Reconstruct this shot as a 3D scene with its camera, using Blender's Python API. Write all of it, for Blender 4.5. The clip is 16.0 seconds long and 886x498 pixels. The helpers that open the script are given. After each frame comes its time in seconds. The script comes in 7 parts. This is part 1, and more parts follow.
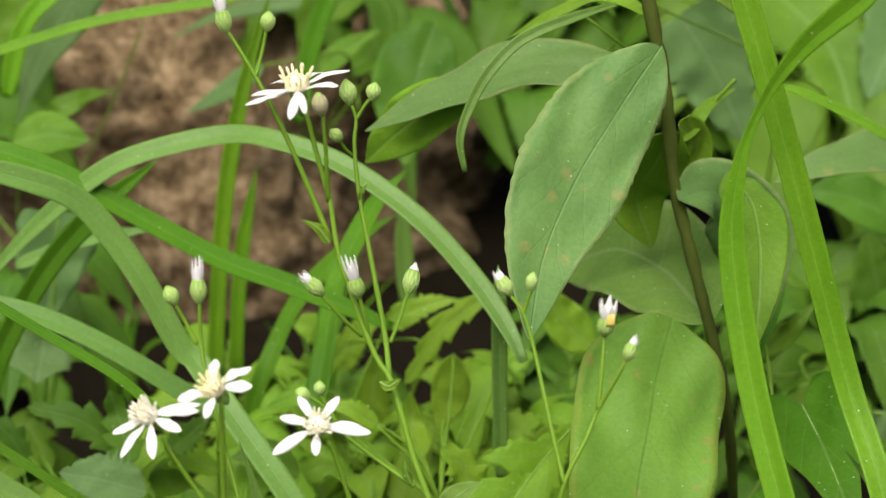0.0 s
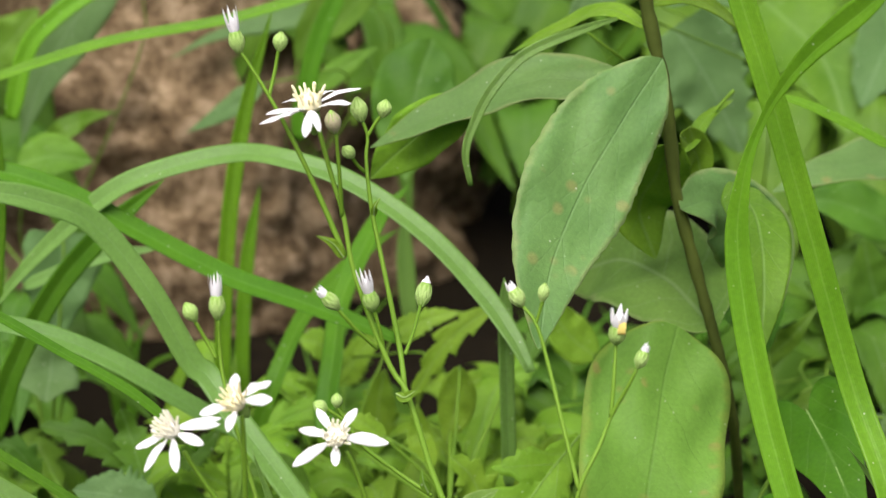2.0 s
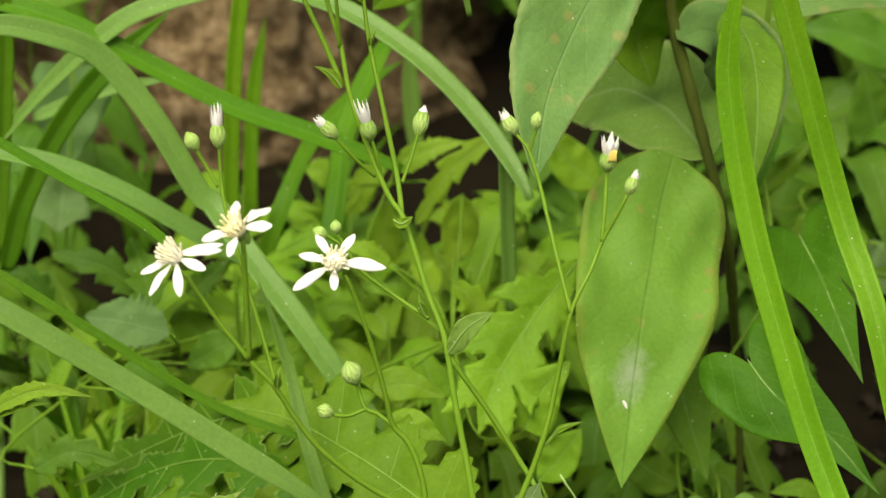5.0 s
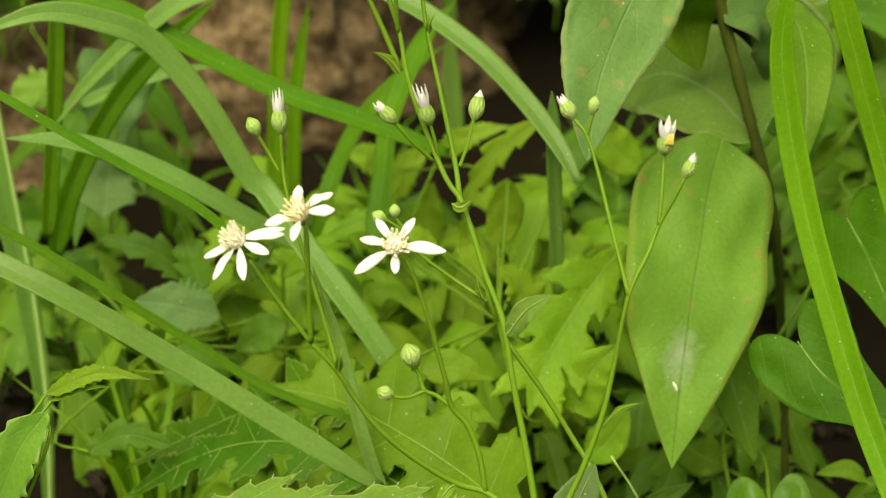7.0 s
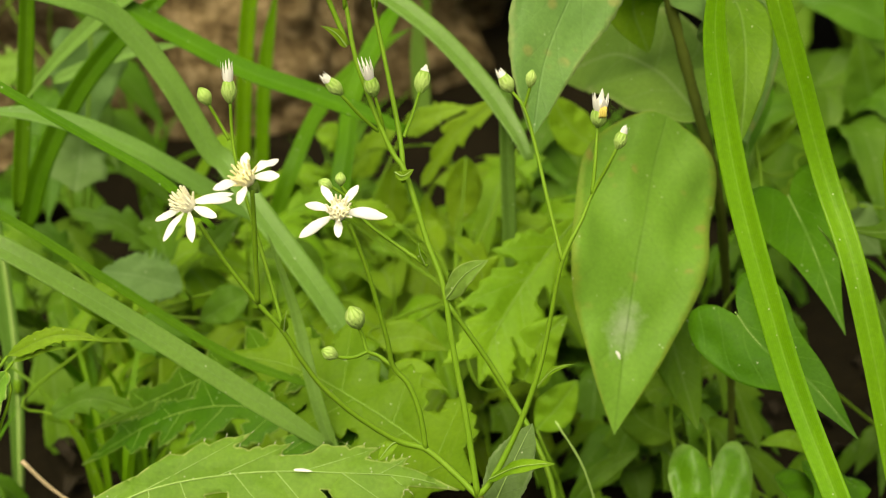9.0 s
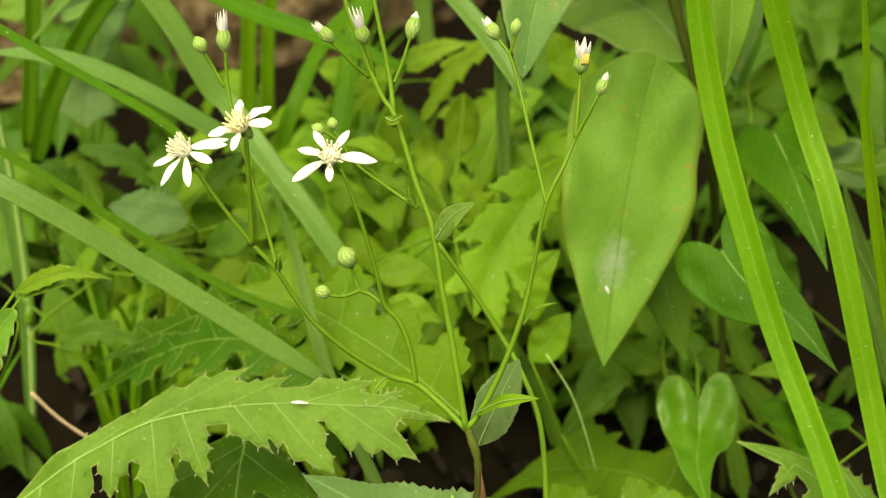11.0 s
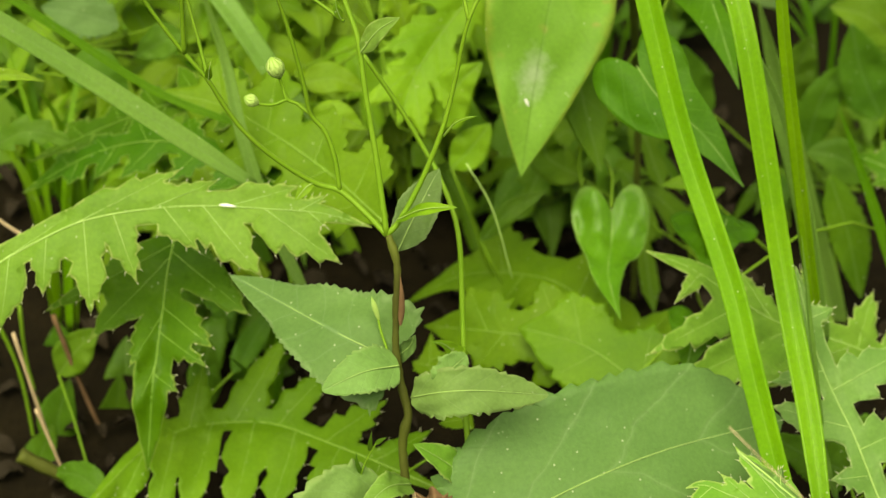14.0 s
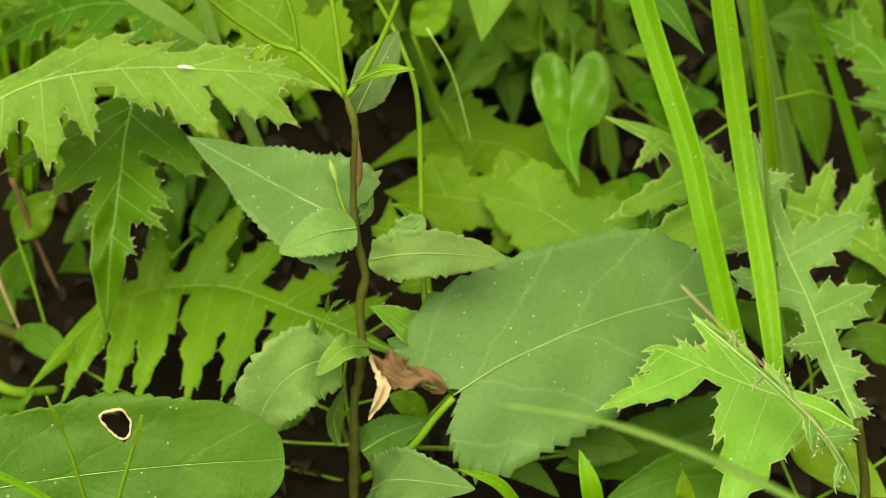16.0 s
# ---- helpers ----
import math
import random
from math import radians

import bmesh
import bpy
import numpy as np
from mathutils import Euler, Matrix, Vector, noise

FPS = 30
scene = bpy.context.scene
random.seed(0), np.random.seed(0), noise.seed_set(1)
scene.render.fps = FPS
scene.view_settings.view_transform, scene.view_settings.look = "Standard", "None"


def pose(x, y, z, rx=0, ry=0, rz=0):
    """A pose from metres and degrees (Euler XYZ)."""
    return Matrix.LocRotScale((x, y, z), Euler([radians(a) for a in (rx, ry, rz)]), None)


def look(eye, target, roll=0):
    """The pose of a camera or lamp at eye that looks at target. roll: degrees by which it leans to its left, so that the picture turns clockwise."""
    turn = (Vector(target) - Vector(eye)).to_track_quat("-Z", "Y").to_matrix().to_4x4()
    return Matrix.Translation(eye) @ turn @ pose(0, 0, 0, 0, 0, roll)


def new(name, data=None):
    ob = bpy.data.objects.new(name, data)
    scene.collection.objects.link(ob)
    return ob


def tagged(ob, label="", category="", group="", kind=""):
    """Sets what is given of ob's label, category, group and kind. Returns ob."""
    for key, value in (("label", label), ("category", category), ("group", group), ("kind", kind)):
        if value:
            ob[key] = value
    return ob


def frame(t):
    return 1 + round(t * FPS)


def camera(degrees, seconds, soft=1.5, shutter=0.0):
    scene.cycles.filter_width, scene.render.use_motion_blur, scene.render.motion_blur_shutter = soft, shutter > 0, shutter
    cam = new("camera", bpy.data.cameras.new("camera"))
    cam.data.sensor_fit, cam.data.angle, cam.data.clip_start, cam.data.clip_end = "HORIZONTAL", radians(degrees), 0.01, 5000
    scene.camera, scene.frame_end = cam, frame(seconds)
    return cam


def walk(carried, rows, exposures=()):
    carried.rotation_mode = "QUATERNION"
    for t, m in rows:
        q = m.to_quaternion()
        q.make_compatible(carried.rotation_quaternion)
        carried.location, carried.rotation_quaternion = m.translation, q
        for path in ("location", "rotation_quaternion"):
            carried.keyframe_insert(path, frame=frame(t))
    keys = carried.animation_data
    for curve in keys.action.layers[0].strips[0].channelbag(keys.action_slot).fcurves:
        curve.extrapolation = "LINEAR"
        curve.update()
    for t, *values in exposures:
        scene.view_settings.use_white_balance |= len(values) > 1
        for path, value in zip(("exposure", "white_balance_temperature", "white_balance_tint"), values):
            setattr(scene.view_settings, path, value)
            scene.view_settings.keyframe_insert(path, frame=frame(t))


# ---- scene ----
from mathutils import geometry

cam = camera(24.0, 16.0, soft=1.0)
cam.data.dof.use_dof = True
cam.data.dof.focus_distance = 0.475
cam.data.dof.aperture_fstop = 24.0
PATH = [
    (0, (0.01038, -0.39828, 0.30269), (0.01724, 0.04551, 0.18184), 1.304),
    (0.5, (0.00722, -0.39940, 0.30280), (0.01722, 0.04656, 0.19046), 1.464),
    (1, (0.00615, -0.40120, 0.30121), (0.01661, 0.04536, 0.19134), 0.837),
    (1.5, (0.00329, -0.40190, 0.30445), (0.01487, 0.04420, 0.19281), 0.972),
    (2, (0.00502, -0.40624, 0.30435), (0.01468, 0.03836, 0.18674), 0.420),
    (2.5, (0.00370, -0.41009, 0.30711), (0.01387, 0.03374, 0.18664), 0.781),
    (3, (0.00087, -0.41179, 0.30821), (0.01178, 0.03200, 0.18765), 1.047),
    (3.5, (0.00063, -0.41334, 0.30855), (0.01159, 0.02926, 0.18370), 1.170),
    (4, (0.00050, -0.41563, 0.31227), (0.01079, 0.02439, 0.17857), 1.347),
    (4.5, (0.00396, -0.41490, 0.31332), (0.01204, 0.02131, 0.16752), 0.815),
    (5, (0.00937, -0.41696, 0.30686), (0.01515, 0.01677, 0.15372), 0.057),
    (7.5, (-0.00004, -0.42476, 0.30829), (0.00079, 0.00770, 0.15155), -0.210),
    (8, (0.00014, -0.43101, 0.30701), (0.00015, 0.00125, 0.14971), 0.000),
    (8.5, (0.00614, -0.43695, 0.30779), (0.00909, -0.00435, 0.15141), 0.261),
    (11, (0.02036, -0.45565, 0.32024), (0.01793, -0.03004, 0.14575), -0.090),
    (11.5, (0.01770, -0.45999, 0.32458), (0.02164, -0.03669, 0.14456), 0.861),
    (12, (0.01274, -0.46631, 0.32413), (0.02031, -0.04482, 0.14003), 1.535),
    (12.5, (0.01349, -0.46534, 0.32571), (0.02428, -0.04670, 0.13538), 1.840),
    (13, (0.01662, -0.46320, 0.32632), (0.03407, -0.04909, 0.12679), 2.260),
    (13.5, (0.01829, -0.47003, 0.32829), (0.03330, -0.06122, 0.11794), 2.198),
    (14, (0.02119, -0.47274, 0.33132), (0.03548, -0.06607, 0.11681), 2.180),
    (14.5, (0.01815, -0.47238, 0.33301), (0.03694, -0.07167, 0.10789), 2.724),
    (15, (0.01869, -0.46997, 0.33382), (0.03979, -0.07155, 0.10487), 3.012),
    (15.5, (0.01813, -0.47016, 0.32890), (0.04236, -0.07362, 0.09701), 3.378),
    (16, (0.02349, -0.47478, 0.32801), (0.04576, -0.08144, 0.09055), 3.224),
]
EXPOSURES = [(0, 0.57, 6250, 24), (1.5, 0.66, 5950, 28), (3.5, 0.66, 6150, 25), (5, 0.59, 7000, 14), (8, 0.53, 8000, 7), (11, 0.63, 8100, 5), (12, 0.60, 8120, 4), (12.5, 0.62, 8130, 4), (13, 0.70, 8150, 3), (14, 0.81, 8150, 2), (16, 0.79, 8100, 0)]
walk(cam, [(t, look(eye, target, roll)) for t, eye, target, roll in PATH], EXPOSURES)

# ---- light: an overcast sky, brighter overhead ----
world = bpy.data.worlds.new("overcast_sky")
scene.world = world
world.use_nodes = True
wn = world.node_tree
sky = wn.nodes.new("ShaderNodeTexSky")
sky.sky_type = "NISHITA"
sky.sun_disc = False
sky.sun_elevation, sky.sun_rotation = radians(55), radians(198)
sky.dust_density = 4.0
wn.nodes["Background"].inputs["Strength"].default_value = 0.085
haze = wn.nodes.new("ShaderNodeHueSaturation")
haze.inputs["Saturation"].default_value = 0.25
wn.links.new(sky.outputs[0], haze.inputs["Color"])
wn.links.new(haze.outputs[0], wn.nodes["Background"].inputs["Color"])
sun = new("sun", bpy.data.lights.new("sun", "SUN"))
sun.data.energy, sun.data.angle, sun.data.color = 3.0, radians(55), (1.0, 0.955, 0.83)
sun.matrix_world = look((-0.4, -1.2, 1.8), (0, 0, 0))


# ---- materials ----
def graph(name):
    m = bpy.data.materials.new(name)
    m.use_nodes = True
    n = m.node_tree
    return m, n, n.nodes["Principled BSDF"], n.nodes["Material Output"]


def node(n, kind, **values):
    k = n.nodes.new("ShaderNode" + kind)
    for key, v in values.items():
        if key in ("operation", "data_type", "blend_type", "noise_dimensions", "feature", "use_clamp"):
            if key == "operation":
                k.operation = v
            elif key == "data_type":
                k.data_type = v
            elif key == "blend_type":
                k.blend_type = v
            elif key == "feature":
                k.feature = v
            elif key == "use_clamp":
                k.use_clamp = v
    return k


def maths(n, op, a, b=None, c=None):
    k = node(n, "Math", operation=op)
    for slot, v in enumerate((a, b, c)):
        if v is None:
            continue
        if isinstance(v, (int, float)):
            k.inputs[slot].default_value = v
        else:
            n.links.new(v, k.inputs[slot])
    return k.outputs[0]


def ramp(n, value, stops):
    k = n.nodes.new("ShaderNodeValToRGB")
    e = k.color_ramp.elements
    while len(e) < len(stops):
        e.new(0.5)
    for i, (at, c) in enumerate(stops):
        e[i].position = at
        e[i].color = (*c, 1) if not isinstance(c, (int, float)) else (c, c, c, 1)
    n.links.new(value, k.inputs[0])
    return k.outputs[0]


def mixed(n, fac, a, b, blend="MIX"):
    k = n.nodes.new("ShaderNodeMix")
    k.data_type, k.blend_type = "RGBA", blend
    for slot, v in ((0, fac), (6, a), (7, b)):
        if isinstance(v, (int, float)):
            k.inputs[slot].default_value = v
        elif isinstance(v, tuple):
            k.inputs[slot].default_value = (*v, 1)
        else:
            n.links.new(v, k.inputs[slot])
    return k.outputs[2]


def noisy(n, scale, detail=3.0, rough=0.55, coords=None):
    k = n.nodes.new("ShaderNodeTexNoise")
    k.inputs["Scale"].default_value, k.inputs["Detail"].default_value, k.inputs["Roughness"].default_value = scale, detail, rough
    if coords is None:
        coords = n.nodes.new("ShaderNodeTexCoord").outputs["Object"]
    n.links.new(coords, k.inputs["Vector"])
    return k.outputs[0]


def bumped(n, bsdf, height, strength, distance=0.0005):
    k = n.nodes.new("ShaderNodeBump")
    k.inputs["Strength"].default_value, k.inputs["Distance"].default_value = strength, distance
    n.links.new(height, k.inputs["Height"])
    n.links.new(k.outputs[0], bsdf.inputs["Normal"])


def leaf_material(name, dark, light, vein=(0.35, 0.45, 0.16), veins=9.0, lean=0.9, vein_amount=0.5, rough=0.5, through_light=0.35, spots=0.0, mid=0.03, gloss=0.16, rim=None, rim_amount=0.0, patch=None, wobble=0.5, netted=0.08, crumple=1.6):
    """A leaf: two greens in soft patches, paler midrib and side veins by the leaf's own coordinates, light passing through."""
    m, n, b, out = graph(name)
    uv = n.nodes.new("ShaderNodeUVMap")
    uv.uv_map = "leaf"
    sep = n.nodes.new("ShaderNodeSeparateXYZ")
    n.links.new(uv.outputs[0], sep.inputs[0])
    side = maths(n, "ABSOLUTE", sep.outputs[0])
    info = n.nodes.new("ShaderNodeObjectInfo")
    wob = noisy(n, 60.0, 2.0)
    run = maths(n, "SUBTRACT", maths(n, "MULTIPLY", sep.outputs[1], veins), maths(n, "MULTIPLY", side, lean))
    run = maths(n, "ADD", run, maths(n, "MULTIPLY", wob, wobble))
    cell = maths(n, "ABSOLUTE", maths(n, "SUBTRACT", maths(n, "FRACT", run), 0.5))
    side_vein = ramp(n, cell, [(0.0, 1.0), (0.025, 0.35), (0.07, 0.0)])
    mid_vein = ramp(n, side, [(0.0, 1.0), (mid, 0.8), (mid * 2.2, 0.0)])
    lines = maths(n, "MAXIMUM", maths(n, "MULTIPLY", side_vein, 0.5), mid_vein)
    tone = ramp(n, noisy(n, 38.0, 4.0, 0.6), [(0.3, 0.0), (0.7, 1.0)])
    fine = noisy(n, 900.0, 3.0, 0.6)
    col = mixed(n, tone, dark, light)
    if rim:
        ruv = n.nodes.new("ShaderNodeUVMap")
        ruv.uv_map = "rim"
        rsep = n.nodes.new("ShaderNodeSeparateXYZ")
        n.links.new(ruv.outputs[0], rsep.inputs[0])
        edge = maths(n, "ADD", rsep.outputs[0], maths(n, "MULTIPLY", maths(n, "SUBTRACT", noisy(n, 220.0, 3.0), 0.5), 0.35))
        col = mixed(n, maths(n, "MULTIPLY", ramp(n, edge, [(0.86, 0.0), (0.98, 1.0)]), rim_amount), col, rim)
    if patch:
        dx = maths(n, "DIVIDE", maths(n, "SUBTRACT", sep.outputs[0], patch[0]), patch[2])
        dy = maths(n, "DIVIDE", maths(n, "SUBTRACT", sep.outputs[1], patch[1]), patch[3])
        away = maths(n, "SQRT", maths(n, "ADD", maths(n, "MULTIPLY", dx, dx), maths(n, "MULTIPLY", dy, dy)))
        away = maths(n, "ADD", away, maths(n, "MULTIPLY", maths(n, "SUBTRACT", noisy(n, 300.0, 5.0, 0.7), 0.5), 1.6))
        col = mixed(n, maths(n, "MULTIPLY", ramp(n, away, [(0.1, 1.0), (1.0, 0.0)]), 0.5), col, (0.55, 0.62, 0.48))
    col = mixed(n, maths(n, "MULTIPLY", lines, vein_amount), col, vein)
    if spots:
        vor = n.nodes.new("ShaderNodeTexVoronoi")
        vor.inputs["Scale"].default_value = 130.0
        n.links.new(n.nodes.new("ShaderNodeTexCoord").outputs["Object"], vor.inputs["Vector"])
        dot = ramp(n, vor.outputs["Distance"], [(0.0, 1.0), (0.16, 0.8), (0.26, 0.0)])
        sparse = ramp(n, noisy(n, 70.0, 1.0), [(0.50, 0.0), (0.56, 1.0)])
        col = mixed(n, maths(n, "MULTIPLY", maths(n, "MULTIPLY", dot, sparse), spots), col, (0.42, 0.30, 0.10))
    speck = n.nodes.new("ShaderNodeTexVoronoi")
    speck.inputs["Scale"].default_value = 330.0
    n.links.new(n.nodes.new("ShaderNodeTexCoord").outputs["Object"], speck.inputs["Vector"])
    dust = ramp(n, speck.outputs["Distance"], [(0.0, 1.0), (0.06, 0.7), (0.11, 0.0)])
    few = ramp(n, noisy(n, 160.0, 1.0), [(0.48, 0.0), (0.54, 1.0)])
    col = mixed(n, maths(n, "MULTIPLY", maths(n, "MULTIPLY", dust, few), 0.7), col, (0.62, 0.68, 0.50))
    hsv = n.nodes.new("ShaderNodeHueSaturation")
    n.links.new(col, hsv.inputs["Color"])
    n.links.new(maths(n, "ADD", 0.487, maths(n, "MULTIPLY", info.outputs["Random"], 0.014)), hsv.inputs["Hue"])
    n.links.new(maths(n, "ADD", 0.72, maths(n, "ADD", maths(n, "MULTIPLY", info.outputs["Random"], 0.18), maths(n, "MULTIPLY", fine, 0.42))), hsv.inputs["Value"])
    col = hsv.outputs[0]
    n.links.new(col, b.inputs["Base Color"])
    b.inputs["Roughness"].default_value = rough
    b.inputs["Specular IOR Level"].default_value = gloss
    net = n.nodes.new("ShaderNodeTexVoronoi")
    net.feature = "DISTANCE_TO_EDGE"
    net.inputs["Scale"].default_value = 420.0
    n.links.new(n.nodes.new("ShaderNodeTexCoord").outputs["Object"], net.inputs["Vector"])
    cells = ramp(n, net.outputs["Distance"], [(0.0, 0.0), (0.12, 1.0)])
    height = maths(n, "ADD", maths(n, "MULTIPLY", lines, -0.5), maths(n, "ADD", maths(n, "MULTIPLY", fine, 0.3), maths(n, "ADD", maths(n, "MULTIPLY", cells, netted), maths(n, "MULTIPLY", noisy(n, 210.0, 3.0, 0.6), crumple))))
    bumped(n, b, height, 0.6, 0.0005)
    tr = n.nodes.new("ShaderNodeBsdfTranslucent")
    warm = mixed(n, 1.0, col, (1.0, 1.0, 0.45), "MULTIPLY")
    bright = n.nodes.new("ShaderNodeBrightContrast")
    bright.inputs["Bright"].default_value = 0.03
    n.links.new(warm, bright.inputs["Color"])
    n.links.new(bright.outputs[0], tr.inputs["Color"])
    mx = n.nodes.new("ShaderNodeMixShader")
    mx.inputs[0].default_value = through_light
    n.links.new(b.outputs[0], mx.inputs[1])
    n.links.new(tr.outputs[0], mx.inputs[2])
    n.links.new(mx.outputs[0], out.inputs["Surface"])
    return m


def plain_material(name, a, b_col, scale=400.0, rough=0.5, bump=0.3, spec=0.3, through_light=0.0, stretch=None, dist=0.0004):
    m, n, b, out = graph(name)
    coords = None
    if stretch:
        mp = n.nodes.new("ShaderNodeMapping")
        mp.inputs["Scale"].default_value = stretch
        n.links.new(n.nodes.new("ShaderNodeTexCoord").outputs["Object"], mp.inputs[0])
        coords = mp.outputs[0]
    big = ramp(n, noisy(n, scale * 0.15, 3.0, 0.6, coords), [(0.3, 0.0), (0.7, 1.0)])
    fine = noisy(n, scale, 4.0, 0.6, coords)
    col = mixed(n, maths(n, "MULTIPLY", maths(n, "ADD", big, fine), 0.5), a, b_col)
    n.links.new(col, b.inputs["Base Color"])
    b.inputs["Roughness"].default_value, b.inputs["Specular IOR Level"].default_value = rough, spec
    bumped(n, b, fine, bump, dist)
    if through_light:
        tr = n.nodes.new("ShaderNodeBsdfTranslucent")
        n.links.new(col, tr.inputs["Color"])
        mx = n.nodes.new("ShaderNodeMixShader")
        mx.inputs[0].default_value = through_light
        n.links.new(b.outputs[0], mx.inputs[1])
        n.links.new(tr.outputs[0], mx.inputs[2])
        n.links.new(mx.outputs[0], out.inputs["Surface"])
    return m


def ground_material(name, stops, scale, bump, dist, rough=0.9):
    m, n, b, out = graph(name)
    a = noisy(n, scale, 6.0, 0.68)
    c = noisy(n, scale * 5, 5.0, 0.65)
    v = maths(n, "ADD", maths(n, "MULTIPLY", a, 0.62), maths(n, "MULTIPLY", c, 0.38))
    n.links.new(ramp(n, v, stops), b.inputs["Base Color"])
    b.inputs["Roughness"].default_value, b.inputs["Specular IOR Level"].default_value = rough, 0.08
    bumped(n, b, v, bump, dist)
    return m


ASTER = leaf_material("aster_leaf", (0.098, 0.2, 0.05), (0.13, 0.25, 0.062), vein=(0.20, 0.33, 0.15), veins=6.0, lean=1.1, vein_amount=0.45, rough=0.55, mid=0.02, rim=(0.30, 0.44, 0.20), rim_amount=0.3)
ASTER_DARK = leaf_material("aster_leaf_dark", (0.074, 0.183, 0.042), (0.100, 0.228, 0.056), vein=(0.24, 0.38, 0.17), veins=3.2, lean=1.3, vein_amount=0.45, rough=0.5, mid=0.006, through_light=0.2)
ASTER_DEEP = leaf_material("aster_leaf_deep", (0.045, 0.150, 0.012), (0.066, 0.190, 0.018), vein=(0.15, 0.30, 0.06), veins=3.2, lean=1.3, vein_amount=0.35, rough=0.5, mid=0.008, through_light=0.2)
ASTER_LIGHT = leaf_material("aster_leaf_light", (0.130, 0.290, 0.040), (0.190, 0.370, 0.060), vein=(0.30, 0.45, 0.18), veins=6.0, lean=1.1, vein_amount=0.45, rough=0.55, mid=0.02, rim=(0.50, 0.58, 0.24), rim_amount=0.25)
ASTER_PALE = leaf_material("aster_leaf_pale", (0.135, 0.275, 0.062), (0.180, 0.340, 0.085), vein=(0.27, 0.42, 0.18), veins=5.0, lean=1.2, vein_amount=0.35, rough=0.55, mid=0.02, rim=(0.42, 0.52, 0.22), rim_amount=0.22)
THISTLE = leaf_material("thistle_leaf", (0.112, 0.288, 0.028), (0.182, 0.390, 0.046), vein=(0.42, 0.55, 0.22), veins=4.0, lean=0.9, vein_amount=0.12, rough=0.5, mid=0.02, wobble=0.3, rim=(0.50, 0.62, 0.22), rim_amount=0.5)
# darker thistle greens: the hanging leaf's own, and shade painted on leaves behind
THISTLE_DARK = leaf_material("thistle_leaf_deep_shade", (0.038, 0.135, 0.003), (0.074, 0.202, 0.006), vein=(0.25, 0.40, 0.10), veins=4.0, lean=0.9, vein_amount=0.12, rough=0.5, mid=0.02, wobble=0.3, rim=(0.36, 0.52, 0.12), rim_amount=0.4)
THISTLE_MID = leaf_material("thistle_leaf_dim", (0.085, 0.220, 0.008), (0.135, 0.295, 0.014), vein=(0.33, 0.48, 0.14), veins=4.0, lean=0.9, vein_amount=0.12, rough=0.5, mid=0.02, wobble=0.3)
# thistle green made paler and bluer to carry the sky's sheen as colour
THISTLE_SHEEN = leaf_material("thistle_leaf_sheen", (0.115, 0.27, 0.052), (0.165, 0.34, 0.075), vein=(0.40, 0.54, 0.24), veins=4.0, lean=0.9, vein_amount=0.12, rough=0.45, mid=0.02, wobble=0.3, rim=(0.46, 0.60, 0.26), rim_amount=0.45)
BROAD = leaf_material("broad_leaf", (0.100, 0.235, 0.048), (0.158, 0.315, 0.070), vein=(0.20, 0.33, 0.13), veins=5.0, lean=1.8, vein_amount=0.16, netted=0.12, rough=0.55, spots=0.35, mid=0.012, gloss=0.3, rim=(0.40, 0.42, 0.16), rim_amount=0.3)
BROAD_YELLOW = leaf_material("broad_leaf_yellowing", (0.150, 0.325, 0.034), (0.215, 0.425, 0.056), vein=(0.11, 0.23, 0.03), veins=6.0, lean=1.6, vein_amount=0.3, netted=0.12, rough=0.45, spots=0.55, mid=0.012, rim=(0.40, 0.36, 0.06), rim_amount=0.25, through_light=0.45, patch=(0.05, 0.68, 0.30, 0.10))
# yam green in a lit copy, its rim a painted highlight, and a shaded copy
YAM_LIT = leaf_material("yam_leaf_lit", (0.075, 0.245, 0.008), (0.115, 0.315, 0.014), vein=(0.20, 0.40, 0.08), veins=3.0, lean=2.6, vein_amount=0.35, rough=0.36, mid=0.02, gloss=0.4, rim=(0.24, 0.42, 0.10), rim_amount=0.5)
YAM = leaf_material("yam_leaf", (0.040, 0.170, 0.005), (0.066, 0.222, 0.008), vein=(0.16, 0.34, 0.07), veins=4.0, lean=2.4, vein_amount=0.4, rough=0.5, mid=0.02, gloss=0.14)
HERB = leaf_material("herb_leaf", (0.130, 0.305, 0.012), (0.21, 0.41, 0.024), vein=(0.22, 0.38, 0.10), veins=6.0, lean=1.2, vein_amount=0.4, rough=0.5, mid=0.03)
IVY = leaf_material("grey_green_leaf", (0.088, 0.195, 0.048), (0.130, 0.255, 0.070), vein=(0.22, 0.36, 0.16), veins=4.0, lean=1.5, vein_amount=0.35, rough=0.55, mid=0.02)
# two darker copies of the herb green, with half and full shade in the colour
HERB_DIM = leaf_material("herb_leaf_dim", (0.075, 0.200, 0.010), (0.130, 0.290, 0.018), vein=(0.20, 0.36, 0.09), veins=6.0, lean=1.2, vein_amount=0.4, rough=0.5, mid=0.03)
HERB_SHADE = leaf_material("herb_leaf_shaded", (0.05, 0.15, 0.01), (0.09, 0.225, 0.014), vein=(0.14, 0.27, 0.07), veins=6.0, lean=1.2, vein_amount=0.35, rough=0.5, mid=0.03)
GRASS = leaf_material("grass_blade", (0.112, 0.310, 0.006), (0.152, 0.375, 0.010), vein=(0.25, 0.47, 0.08), veins=0.0, lean=7.0, vein_amount=0.22, rough=0.42, mid=0.05, gloss=0.28, wobble=0.03, netted=0.0, crumple=0.3)
